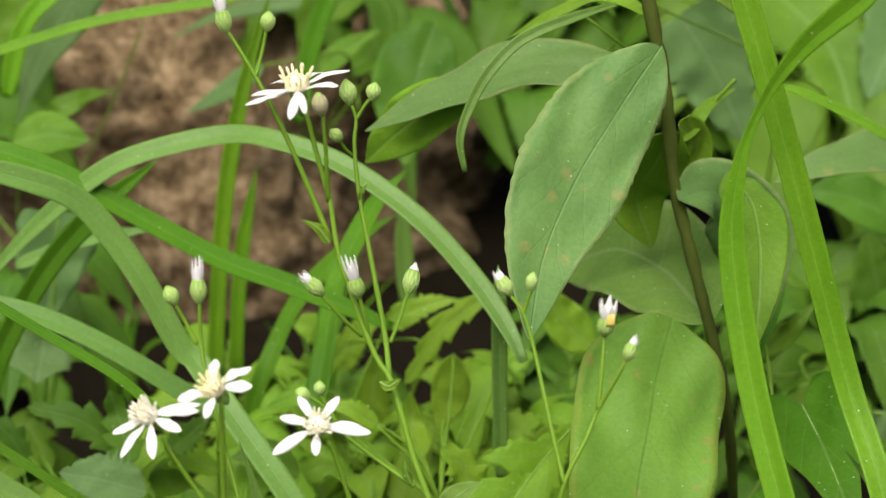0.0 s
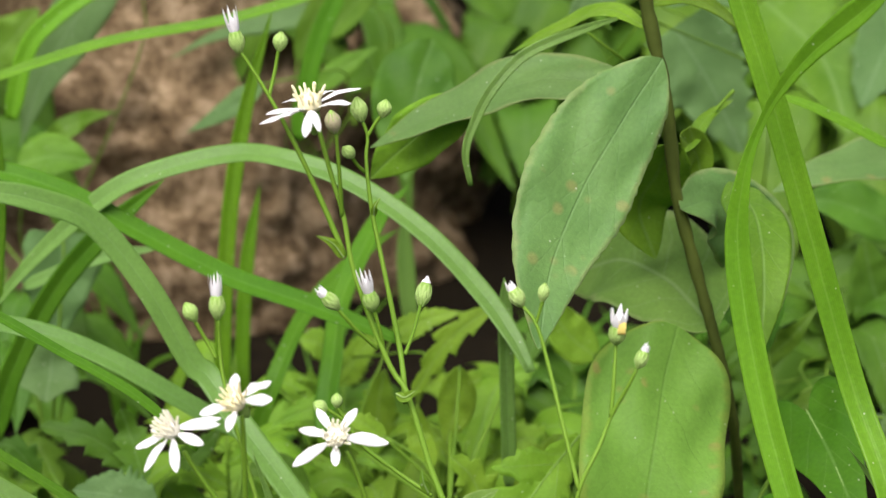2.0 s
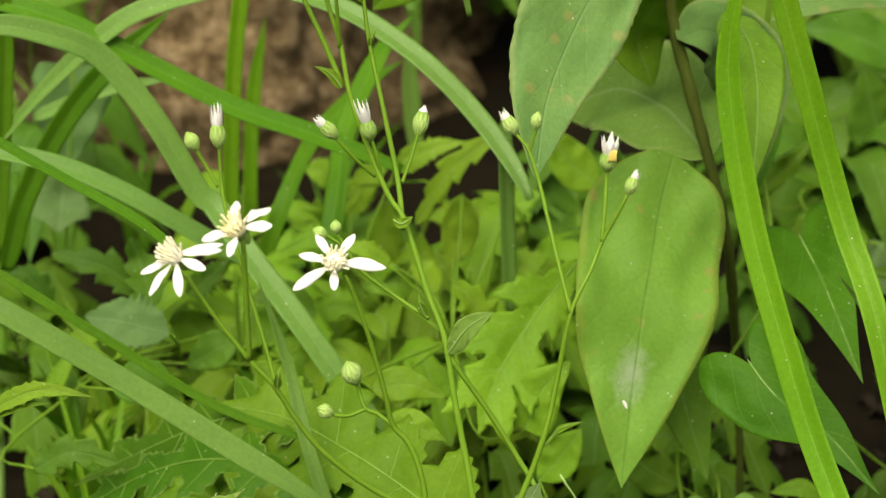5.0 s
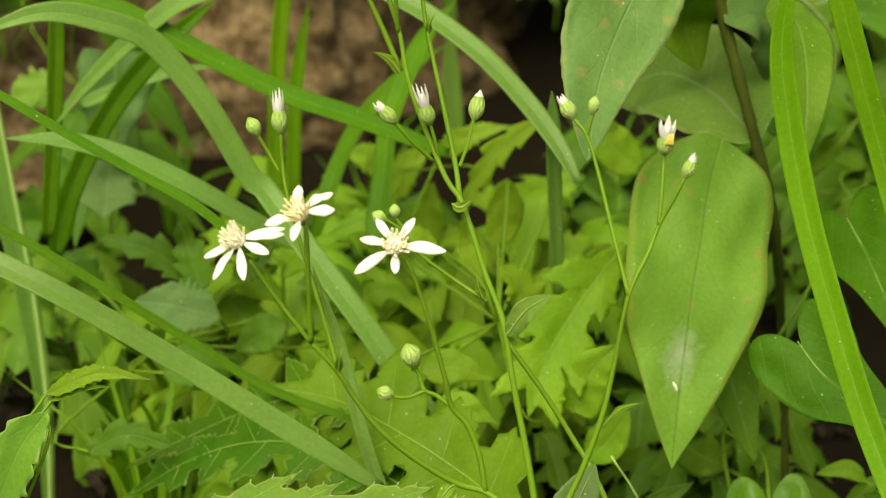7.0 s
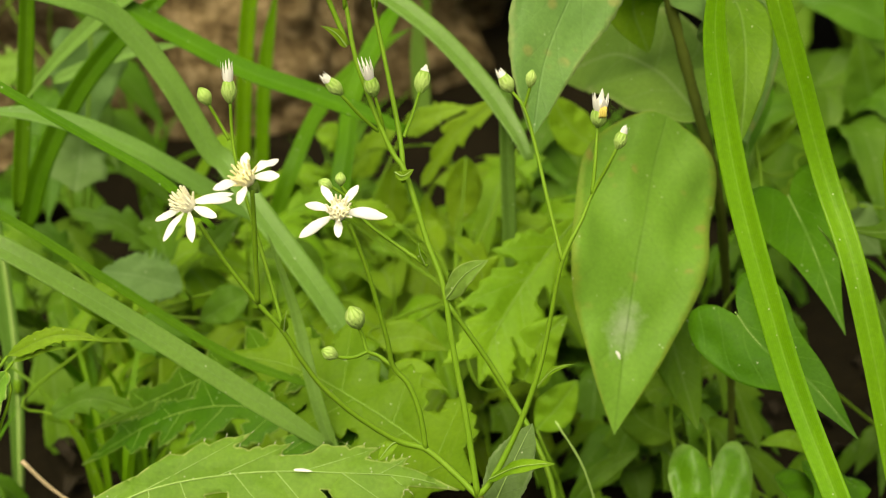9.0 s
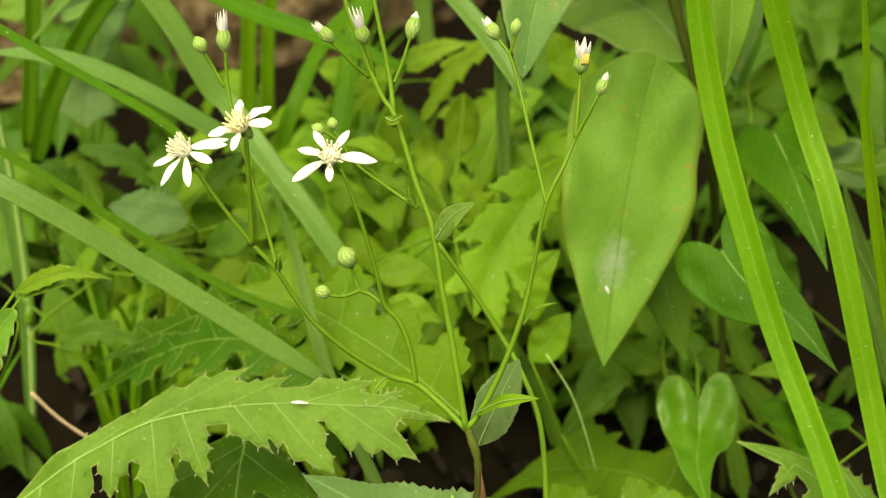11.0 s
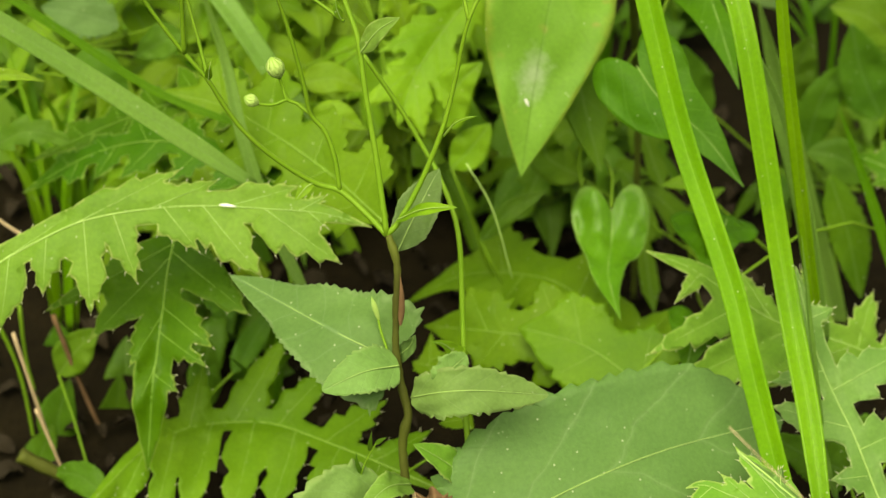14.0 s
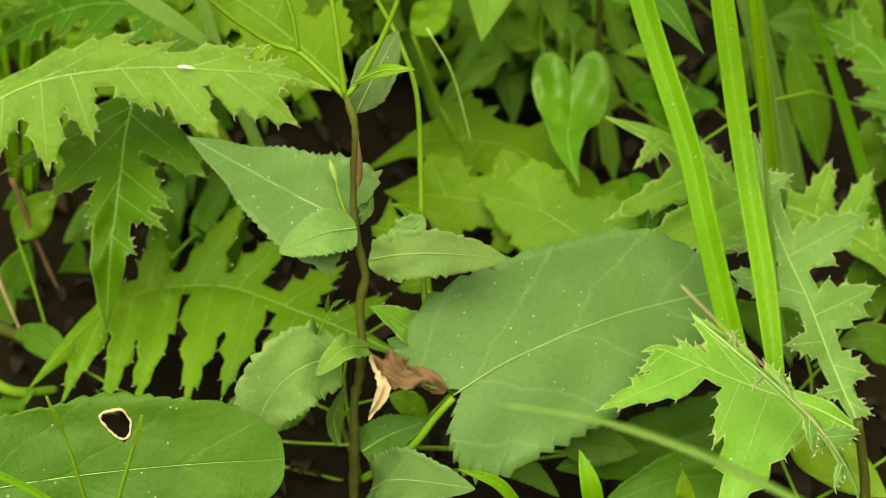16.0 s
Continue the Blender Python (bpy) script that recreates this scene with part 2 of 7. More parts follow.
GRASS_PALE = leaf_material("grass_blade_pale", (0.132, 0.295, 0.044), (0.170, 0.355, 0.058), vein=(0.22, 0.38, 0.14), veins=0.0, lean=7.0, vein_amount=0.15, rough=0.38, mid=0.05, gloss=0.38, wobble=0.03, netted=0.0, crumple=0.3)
GRASS_DEEP = leaf_material("grass_blade_deep", (0.065, 0.215, 0.006), (0.095, 0.27, 0.01), vein=(0.16, 0.36, 0.05), veins=0.0, lean=7.0, vein_amount=0.3, rough=0.45, mid=0.05, wobble=0.03, netted=0.0, crumple=0.3)
STEM = plain_material("aster_stem", (0.100, 0.225, 0.010), (0.160, 0.295, 0.022), 500.0, 0.5, 0.3, 0.15)
STEM_DARK = plain_material("aster_stem_low", (0.034, 0.033, 0.008), (0.096, 0.125, 0.018), 300.0, 0.6, 0.7, 0.12)
STEM_BROWN = plain_material("broad_plant_stem", (0.034, 0.048, 0.008), (0.105, 0.145, 0.020), 260.0, 0.7, 0.6, 0.08)
RIB_DIM = plain_material("green_midrib", (0.170, 0.330, 0.040), (0.220, 0.390, 0.060), 700.0, 0.5, 0.2)
RIB = plain_material("pale_midrib", (0.270, 0.440, 0.100), (0.340, 0.520, 0.150), 700.0, 0.5, 0.2)
INVOLUCRE = plain_material("green_bract", (0.150, 0.310, 0.030), (0.330, 0.500, 0.110), 500.0, 0.55, 0.4, 0.15)
BRACT_EDGE = plain_material("pale_bract_edge", (0.230, 0.410, 0.060), (0.440, 0.590, 0.200), 500.0, 0.55, 0.3, 0.15)
BUD_TIP = plain_material("purplish_bract_tip", (0.330, 0.340, 0.150), (0.500, 0.450, 0.260), 900.0, 0.6, 0.3)
PETAL = plain_material("white_petal", (0.920, 0.925, 0.860), (0.950, 0.955, 0.895), 900.0, 0.6, 0.15, 0.25, 0.3)
DISC = plain_material("pale_yellow_floret", (0.930, 0.850, 0.420), (0.960, 0.930, 0.640), 1500.0, 0.6, 0.1, 0.25, 0.15)
DISC_OLD = plain_material("cream_floret", (0.950, 0.920, 0.640), (0.970, 0.960, 0.800), 1500.0, 0.6, 0.1, 0.25, 0.15)
DISC_GOLD = plain_material("golden_floret", (0.900, 0.720, 0.120), (0.930, 0.800, 0.260), 1500.0, 0.6, 0.2, 0.25, 0.15)
# litter brown taken almost to black, for the shade under the leaves
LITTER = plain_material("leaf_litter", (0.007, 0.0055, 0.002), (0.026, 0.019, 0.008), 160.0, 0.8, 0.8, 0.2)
DRY = plain_material("dry_leaf", (0.075, 0.042, 0.018), (0.300, 0.190, 0.095), 300.0, 0.85, 0.9, 0.1, 0.15)
STRAW = plain_material("straw", (0.420, 0.320, 0.170), (0.560, 0.450, 0.270), 300.0, 0.6, 0.3)
SPINE = plain_material("pale_spine", (0.480, 0.520, 0.300), (0.600, 0.620, 0.420), 500.0, 0.5, 0.1)
# soil colours lowered to hold the shade of the dense plant cover
SOIL = ground_material("shade_dark_soil", [(0.3, (0.004, 0.003, 0.0012)), (0.5, (0.009, 0.0068, 0.0025)), (0.66, (0.014, 0.0105, 0.004)), (0.8, (0.034, 0.025, 0.010))], 60.0, 0.8, 0.004)
ROCK = ground_material("brown_rock", [(0.36, (0.032, 0.021, 0.009)), (0.45, (0.120, 0.083, 0.036)), (0.53, (0.240, 0.175, 0.085)), (0.66, (0.50, 0.39, 0.22))], 85.0, 1.0, 0.006, 0.85)
CLAY = ground_material("red_clay", [(0.3, (0.16, 0.045, 0.025)), (0.7, (0.36, 0.11, 0.06))], 150.0, 0.6, 0.001)


# ---- shapes ----
def spline(points, n):
    """n + 1 places along a smooth curve through the points, evenly spaced."""
    p = [Vector(q) for q in points]
    p = [p[0] * 2 - p[1]] + p + [p[-1] * 2 - p[-2]]
    dense = []
    for i in range(1, len(p) - 2):
        a, b, c, d = p[i - 1 : i + 3]
        for k in range(24):
            t = k / 24
            dense.append(0.5 * (2 * b + (c - a) * t + (2 * a - 5 * b + 4 * c - d) * t * t + (3 * b - a - 3 * c + d) * t**3))
    dense.append(p[-2])
    far = [0.0]
    for a, b in zip(dense, dense[1:]):
        far.append(far[-1] + (b - a).length)
    out, j = [], 0
    for k in range(n + 1):
        want = far[-1] * k / n
        while j < len(far) - 2 and far[j + 1] < want:
            j += 1
        span = max(far[j + 1] - far[j], 1e-9)
        out.append(dense[j].lerp(dense[j + 1], min(1.0, (want - far[j]) / span)))
    return out


def mesh_of(name, verts, faces, material, uvs=None, smooth=True):
    rims = None
    if uvs is not None and len(uvs[0]) == 3:
        rims = [(u[2], u[1]) for u in uvs]
        uvs = [u[:2] for u in uvs]
    me = bpy.data.meshes.new(name)
    me.from_pydata([tuple(v) for v in verts], [], faces)
    me.materials.append(material)
    if uvs is not None:
        layer = me.uv_layers.new(name="leaf")
        idx = np.empty(len(me.loops), dtype=np.int32)
        me.loops.foreach_get("vertex_index", idx)
        layer.data.foreach_set("uv", np.asarray(uvs, dtype=np.float32)[idx].ravel())
        if rims:
            layer = me.uv_layers.new(name="rim")
            layer.data.foreach_set("uv", np.asarray(rims, dtype=np.float32)[idx].ravel())
    if smooth:
        me.shade_smooth()
    me.update()
    return me


def thing(name, place, label, category, group="", kind=""):
    ob = new(name)
    ob.empty_display_size = 0.01
    ob.location = place
    return tagged(ob, label, category, group, kind)


def origin_of(ob):
    while ob.parent:
        ob = ob.parent
    return Vector(ob.location)


def part(name, shape, material, parent, label=""):
    """Links (verts, faces, uvs), in world coordinates, as one mesh object under a thing or a part."""
    verts, faces, uvs = shape
    o = origin_of(parent)
    ob = new(name, mesh_of(name, [Vector(v) - o for v in verts], faces, material, uvs))
    ob.parent = parent
    return tagged(ob, label)


def tube(points, r0, r1=None, sides=8, n=None, bulge=None, lumpy=0.0):
    r1 = r0 if r1 is None else r1
    n = n or max(4, 6 * (len(points) - 1))
    line = spline(points, n)
    verts, faces = [], []
    ref = Vector((0.31, -0.87, 0.38))
    for i, q in enumerate(line):
        t = (line[min(i + 1, n)] - line[max(i - 1, 0)]).normalized()
        a = t.cross(ref).normalized()
        b = t.cross(a)
        r = r0 + (r1 - r0) * i / n
        if bulge:
            r *= 1 + bulge(i / n)
        r *= 1 + lumpy * (noise.noise(q * 900))
        for k in range(sides):
            w = 2 * math.pi * k / sides
            verts.append(q + (a * math.cos(w) + b * math.sin(w)) * r)
    for i in range(n):
        for k in range(sides):
            k2 = (k + 1) % sides
            faces.append((i * sides + k, i * sides + k2, (i + 1) * sides + k2, (i + 1) * sides + k))
    faces.append(tuple(range(sides - 1, -1, -1)))
    faces.append(tuple(range(n * sides, (n + 1) * sides)))
    return verts, faces, None


def joined(*shapes):
    verts, faces, uvs = [], [], []
    has = any(s[2] is not None for s in shapes)
    for v, f, u in shapes:
        o = len(verts)
        verts += list(v)
        faces += [tuple(i + o for i in face) for face in f]
        if has:
            uvs += list(u) if u is not None else [(0.5, 0.5, 0.5)] * len(v)
    return verts, faces, uvs if has else None


def sheet(grid, down, uv, closed=None, thick=0.00025):
    """A thin solid from a grid of places (rows by columns), with its underside, leaving out the cells for which closed says no."""
    rows, cols = len(grid), len(grid[0])
    top = [p for row in grid for p in row]
    under = [p - d * thick for row, drow in zip(grid, down) for p, d in zip(row, drow)]
    uvs = [c for row in uv for c in row]
    m = len(top)
    faces, edge = [], {}
    for i in range(rows - 1):
        for j in range(cols - 1):
            if closed and not closed(i, j):
                continue
            q = (i * cols + j, i * cols + j + 1, (i + 1) * cols + j + 1, (i + 1) * cols + j)
            faces.append(q)
            faces.append(tuple(m + k for k in reversed(q)))
            for a, b in zip(q, q[1:] + q[:1]):
                if (b, a) in edge:
                    del edge[(b, a)]
                else:
                    edge[(a, b)] = 1
    for a, b in edge:
        faces.append((b, a, m + a, m + b))
    return top + under, faces, uvs + uvs


def oval(u, power=0.8, blunt=0.85):
    return math.sin(math.pi * u**power) ** blunt, u


def triangle(u):
    return min(1.0, (u / 0.09) ** 0.5 if u > 0 else 0) * (1 - u) ** 0.85 * (1 + 0.25 * math.sin(math.pi * min(1, u * 1.6))), u - 0.10 * math.sin(math.pi * min(1.0, u / 0.22)) * (1 if u < 0.22 else 0)


def lance(u):
    return math.sin(math.pi * u**0.62) ** 1.1, u


def heart(u, bulge, lobe=0.24, point=0.35):
    """Two rounded lobes at the base, then sides that run together to the tip."""
    if u < 0.42:
        a = math.pi * u / 0.42
        return 0.45 * math.sin(a / 2) + 0.55 * (0.5 - 0.5 * math.cos(a)), 0.06 - lobe * math.sin(a) ** 0.8
    s = (u - 0.42) / 0.58
    return (1 - s**bulge) * (1 - point * s), 0.06 + 0.94 * s


def cordate(u):
    if u < 0.42:
        a = math.pi * u / 0.42
        return 0.32 * math.sin(a / 2) + 0.68 * (0.5 - 0.5 * math.cos(a)), 0.06 - 0.21 * math.sin(a) ** 0.92
    return heart(u, 1.4, 0.21, 0.50)


def tongue(u):
    """Broad and blunt at the foot, full-sided, then drawn in to a narrow hanging tip."""
    rise = math.sin(math.pi / 2 * min(1.0, u / 0.24)) ** 0.5
    return rise * (1 - max(0.0, (u - 0.42) / 0.58) ** 1.5), u


def shouldered(u):
    """A broad oval with a blunt foot and a long even run to the tip."""
    return math.sin(math.pi * u ** 0.86) ** 0.78 * (1 - 0.20 * u), u


def round_base(u):
    w = math.sin(math.pi * u**0.55) ** 0.75
    return w, u - 0.08 * math.sin(math.pi * min(1.0, u / 0.25))


LOBE = ((0.0, 0.0), (0.07, 0.24), (0.12, 0.20), (0.27, 0.52), (0.32, 0.45), (0.46, 0.72), (0.50, 0.68), (0.60, 1.0), (0.65, 0.72), (0.73, 0.66), (0.77, 0.48), (0.86, 0.40), (0.94, 0.06), (1.0, 0.0))


def lobed(count, deep=0.7, sweep=0.25, phase=0.0, power=0.75, narrow=0.5, blunt=0.6):
    """Pinnate lobes with pointed, forward-swept tips, gaps between them and a few sharp teeth on each."""
    def f(u):
        env = math.sin(math.pi * min(1.0, 0.05 + 0.95 * u) ** power) ** blunt
        k = math.floor(u * count + phase)
        c = (u * count + phase) % 1.0
        size = 0.88 + 0.5 * noise.noise((k * 1.7, 0.4, count))
        c = min(1.0, max(0.0, 0.5 + (c - 0.5) * 0.5 / narrow))
        lobe = 0.0
        for (a, p), (b, q) in zip(LOBE, LOBE[1:]):
            if a <= c <= b:
                lobe = p + (q - p) * (c - a) / (b - a)
        w = env * (1 - deep + deep * lobe * size) + 0.02
        return w * min(1.0, (1 - u) / 0.03), u + sweep * max(0.0, w - env * (1 - deep)) * (1 - u) ** 0.6
    return f


def round_leaf(u):
    return heart(u, 5.0, 0.16, 0.06)


def blunt_oval(u):
    return math.sin(math.pi * u**0.85) ** 0.34, u


def ragged(a):
    return 1 + 0.22 * math.sin(2 * a + 0.6) + 0.10 * math.sin(3 * a + 1.0) + 0.07 * math.sin(5 * a)


def leaf(spine, half, outline, facing, fold=0.12, wave=0.0, teeth=0, tooth=0.05, nu=48, nv=5, curl=0.0, thick=0.00025, seed=0.0, hole=None, skew=1.0, cells=None, edge=None, ring=None):
    """A leaf along its spine. half: half its width; facing: which way its upper face looks; fold: how far its halves rise; curl: rims bending down."""
    n = 32
    line = spline(spine, n)
    length = sum((b - a).length for a, b in zip(line, line[1:]))
    facing = Vector(facing)
    frames = []
    for i in range(n + 1):
        t = (line[min(i + 1, n)] - line[max(i - 1, 0)]).normalized()
        s = t.cross(facing).normalized()
        frames.append((line[i], t, s, s.cross(t)))

    def at(y):
        k = min(max(y, 0.0), 1.0) * n
        i = min(int(k), n - 1)
        w = k - i
        a, b = frames[i], frames[i + 1]
        p = a[0].lerp(b[0], w)
        t, s, up = (a[j].lerp(b[j], w) for j in (1, 2, 3))
        if y < 0:
            p = p + t * (y * length)
        if y > 1:
            p = p + t * ((y - 1) * length)
        return p, s, up

    grid, down, uv = [], [], []
    for i in range(nu + 1):
        u = i / nu
        gr, dr, ur = [], [], []
        for j in range(-nv, nv + 1):
            v = j / nv
            w, y = outline(u)
            if teeth:
                along = u * teeth + 0.9 * noise.noise((u * 9, seed, 2.0 if j > 0 else 7.0))
                c = along % 1.0
                jag = (((c / 0.75) if c < 0.75 else (1 - c) / 0.25) - 0.5) * (0.95 + 1.1 * noise.noise((math.floor(along) * 0.77, seed, 4.0 if j > 0 else 9.0)))
                grow = 1 + tooth * jag * abs(v) ** 12
                w *= grow
                if y < 0.05:
                    y = 0.2 + (y - 0.2) * grow
            w *= 1 + 0.10 * noise.noise((u * 4, seed + (3 if j > 0 else 0), 0.3))
            yy = u + (y - u) * abs(v)
            x = v * w * (skew if j > 0 else 1.0)
            p, s, up = at(yy)
            rise = fold * abs(x) * half - curl * (x * x) * half
            rise += wave * half * noise.noise((x * 1.8 + seed, yy * 4.5 + seed * 1.7, seed)) * (0.25 + abs(x))
            gr.append(p + s * (x * half) + up * rise)
            dr.append(up)
            ur.append((x, yy if cells is None else (u * cells[0] + cells[1] - 0.30) / 6.0, abs(v)))
        grid.append(gr)
        down.append(dr)
        uv.append(ur)
        if edge is not None:
            edge.append((u, abs(ur[0][0]), gr[0], (gr[0] - gr[1])))
            edge.append((u, abs(ur[-1][0]), gr[-1], (gr[-1] - gr[-2])))
    if ring is not None:
        for hx, hy, rx, ry in hole:
            loop = []
            for k in range(25):
                a = 2 * math.pi * k / 24
                x, y = hx + rx * ragged(a) * 1.03 * math.cos(a), hy + ry * ragged(a) * 1.03 * math.sin(a)
                p, s, up = at(y)
                loop.append(p + s * (x * half) + up * (fold * abs(x) * half + 0.00015 + wave * half * noise.noise((x * 1.8 + seed, y * 4.5 + seed * 1.7, seed)) * (0.25 + abs(x))))
            ring.append(loop)
    keep = None
    if hole:
        def keep(i, j):
            x, y = uv[i][j][:2]
            return all(((x - hx) / rx) ** 2 + ((y - hy) / ry) ** 2 > ragged(math.atan2((y - hy) / ry, (x - hx) / rx)) ** 2 for hx, hy, rx, ry in hole)
    return sheet(grid, down, uv, keep, min(thick, half * 0.04))


def rib(spine, r, until=0.97, lift=(0, 0, 0), n=14):
    line = spline(spine, 20)
    cut = [p + Vector(lift) for p in line[: max(3, int(until * 20))]]
    return tube(cut[::3] + [cut[-1]] if len(cut) > 6 else cut, r, r * 0.25, 6, n)


def blade(points, half, facing, fold=0.25, taper=(0.15, 0.35), n=40, twist=(0, 0), thick=0.0003, pinch=None):
    """A grass blade: a long strap with a folded midrib that narrows at both ends by taper."""
    line = spline(points, n)
    facing = Vector(facing)
    grid, down, uv = [], [], []
    for i, q in enumerate(line):
        u = i / n
        t = (line[min(i + 1, n)] - line[max(i - 1, 0)]).normalized()
        s = t.cross(facing).normalized()
        up = s.cross(t)
        w = math.radians(twist[0] + (twist[1] - twist[0]) * u)
        s, up = s * math.cos(w) + up * math.sin(w), up * math.cos(w) - s * math.sin(w)
        h = half
        if u < taper[0]:
            h *= 0.45 + 0.55 * math.sin(math.pi / 2 * u / taper[0])
        if u > 1 - taper[1]:
            h *= max(0.02, math.sin(math.pi / 2 * (1 - u) / taper[1])) ** 0.9
        if pinch:
            h *= 1 - pinch[1] * math.exp(-(((u - pinch[0]) / pinch[2]) ** 2))
        gr, dr, ur = [], [], []
        for j in range(-4, 5):
            x = j / 4
            ripple = 0.02 * math.cos(x * 9.0)
            gr.append(q + s * (x * h) + up * ((abs(x) * fold + ripple) * h))
            dr.append(up)
            ur.append((x, u, abs(x)))
        grid.append(gr)
        down.append(dr)
        uv.append(ur)
    return sheet(grid, down, uv, None, min(thick, half * 0.05))


def lathe(base, axis, profile, sides=16, ridges=0, depth=0.0):
    axis = Vector(axis).normalized()
    a = axis.cross(Vector((0.2, 0.9, 0.1))).normalized()
    b = axis.cross(a)
    verts, faces = [], []
    for h, r in profile:
        for k in range(sides):
            w = 2 * math.pi * k / sides
            rr = r * (1 + depth * math.cos(w * ridges))
            verts.append(Vector(base) + axis * h + (a * math.cos(w) + b * math.sin(w)) * rr)
    for i in range(len(profile) - 1):
        for k in range(sides):
            k2 = (k + 1) % sides
            faces.append((i * sides + k, i * sides + k2, (i + 1) * sides + k2, (i + 1) * sides + k))
    faces.append(tuple(range(sides - 1, -1, -1)))
    o = (len(profile) - 1) * sides
    faces.append(tuple(range(o, o + sides)))
    return verts, faces, None


def around(axis, k, count, start=0.0):
    axis = Vector(axis).normalized()
    a = axis.cross(Vector((0.2, 0.9, 0.1))).normalized()
    b = axis.cross(a)
    w = 2 * math.pi * k / count + start
    return a * math.cos(w) + b * math.sin(w)


def cup_profile(h, r, close=0.5):
    top = 0.15 + 0.62 * close
    return [(0, r * 0.34), (h * 0.10, r * 0.58), (h * 0.25, r * 0.82), (h * 0.45, r), (h * 0.65, r * 0.98), (h * 0.85, r * (0.55 * (1 - close) + 0.92 * close)), (h, r * top)]


def bracts(base, axis, height, radius, rows=3, count=8, close=0.5):
    """Overlapping scales that lie close on a cup."""
    axis = Vector(axis).normalized()
    stops = cup_profile(1.0, radius, close)

    def wide(s):
        for (a, p), (b, q) in zip(stops, stops[1:]):
            if a <= s <= b:
                return p + (q - p) * (s - a) / (b - a)
        return stops[-1][1]

    out = []
    for r in range(rows):
        for k in range(count):
            d = around(axis, k, count, r * 0.4)
            places = []
            for s in (0.02 + 0.20 * r, 0.24 + 0.21 * r, 0.46 + 0.25 * r):
                places.append(Vector(base) + axis * (height * s) + d * wide(min(s, 1.0)) * (1.05 + 0.05 * len(places)))
            out.append(leaf(places, radius * 0.32, oval, d, 0.0, nu=8, nv=2, curl=0.6, thick=0.00003))
    return joined(*out)


def bud(plant, base, tip, radius, open_white=0, tip_mat=None, white_len=0.5, label="", spread=0.5):
    """A closed or opening flower head: a cup of green bracts, and white rays standing out of its mouth."""
    base, tip = Vector(base), Vector(tip)
    axis = (tip - base).normalized()
    h = (tip - base).length
    radius *= 0.80
    head = part("flower_bud", lathe(base, axis, cup_profile(h, radius, 0.1 if not open_white else 0.8), 16), INVOLUCRE, plant, label)
    part("calyx", bracts(base, axis, h, radius, close=0.1 if not open_white else 0.8), tip_mat or BRACT_EDGE, head)
    if open_white:
        part("floret_core", lathe(tip - axis * h * 0.2, axis, [(0, radius * 0.7), (h * 0.2, radius * 0.66), (h * (0.2 + 0.4 * white_len), radius * 0.5), (h * (0.2 + 0.62 * white_len), radius * 0.16)], 10), PETAL, head)
    for k in range(open_white + 2 if open_white else 0):
        d = around(axis, k, open_white + 2, 0.3)
        ln = h * white_len * (0.8 + 0.4 * random.random())
        low = tip - axis * h * 0.3 + d * radius * 0.5
        top = tip + axis * ln + d * radius * spread * (0.7 + 0.6 * random.random())
        part("petal", leaf([low, low.lerp(top, 0.5) + d * radius * 0.12, top], radius * (0.23 if open_white > 5 or white_len < 0.6 else 0.42), oval, d, 0.1, nu=8, nv=2, thick=0.00012), PETAL, head)
    return head


def flower(plant, centre, axis, tips, disc_mat, size=0.0030, petal_half=0.00135, label="", tall=1.0, stamens=22, seed=0):
    """An open head: bract cup, disc of tubular florets and white rays reaching to the given tips."""
    rng = random.Random(seed)
    c, axis = Vector(centre), Vector(axis).normalized()
    base = c - axis * size * 2.0
    head = part("flower_head", lathe(base, axis, cup_profile(size * 2.1, size * 0.45, 1.0), 18), INVOLUCRE, plant, label)
    part("calyx", bracts(base, axis, size * 2.0, size * 0.45, close=1.0), INVOLUCRE, head)
    for tip in tips:
        tip = Vector(tip)
        d = tip - c
        d = (d - axis * d.dot(axis)).normalized()
        start = c + d * size * 0.45 - axis * size * 0.1
        middle = start.lerp(tip, 0.5) + axis * size * (0.10 + 0.25 * rng.random())
        part("petal", leaf([start, middle, tip], petal_half * rng.uniform(0.68, 0.9), lambda u: oval(u, 1.25, 0.62), axis, -0.06, nu=16, nv=3, wave=0.25, thick=0.00018, seed=rng.random() * 9, curl=0.15), PETAL, head)
    out = [lathe(c - axis * size * 0.3, axis, [(0, size * 0.6), (size * 0.35, size * 0.72), (size * 0.75, size * 0.62), (size * 0.95, size * 0.35), (size * 1.0, size * 0.1)], 14)]
    for k in range(stamens):
        r = size * 0.72 * math.sqrt((k + 0.5) / stamens)
        d = around(axis, k * 0.382, 1)
        low = c + d * r * 0.75
        ln = size * tall * rng.uniform(0.55, 1.15)
        top = low + axis * ln + d * r * rng.uniform(0.3, 0.75)
        out.append(tube([low, low.lerp(top, 0.55) + d * r * 0.1, top], size * 0.07, size * 0.09, 5, 4))
        out.append(lathe(top - axis * size * 0.05, (top - low), [(0, size * 0.08), (size * 0.12, size * 0.10), (size * 0.26, size * 0.075), (size * 0.36, size * 0.02)], 6))
    part("disc", joined(*out), disc_mat, head)
    return head


def with_rib(parent, name, spine, half, outline, facing, material, rib_r=0.0004, rib_mat=None, label="", lift=0.0004, until=0.95, **more):
    ob = part(name, leaf(spine, half, outline, facing, **more), material, parent, label)
    if rib_r:
        up = Vector(facing).normalized() * lift
        part("midrib", rib(spine, rib_r, until, up, 20), rib_mat or RIB, ob)
    return ob


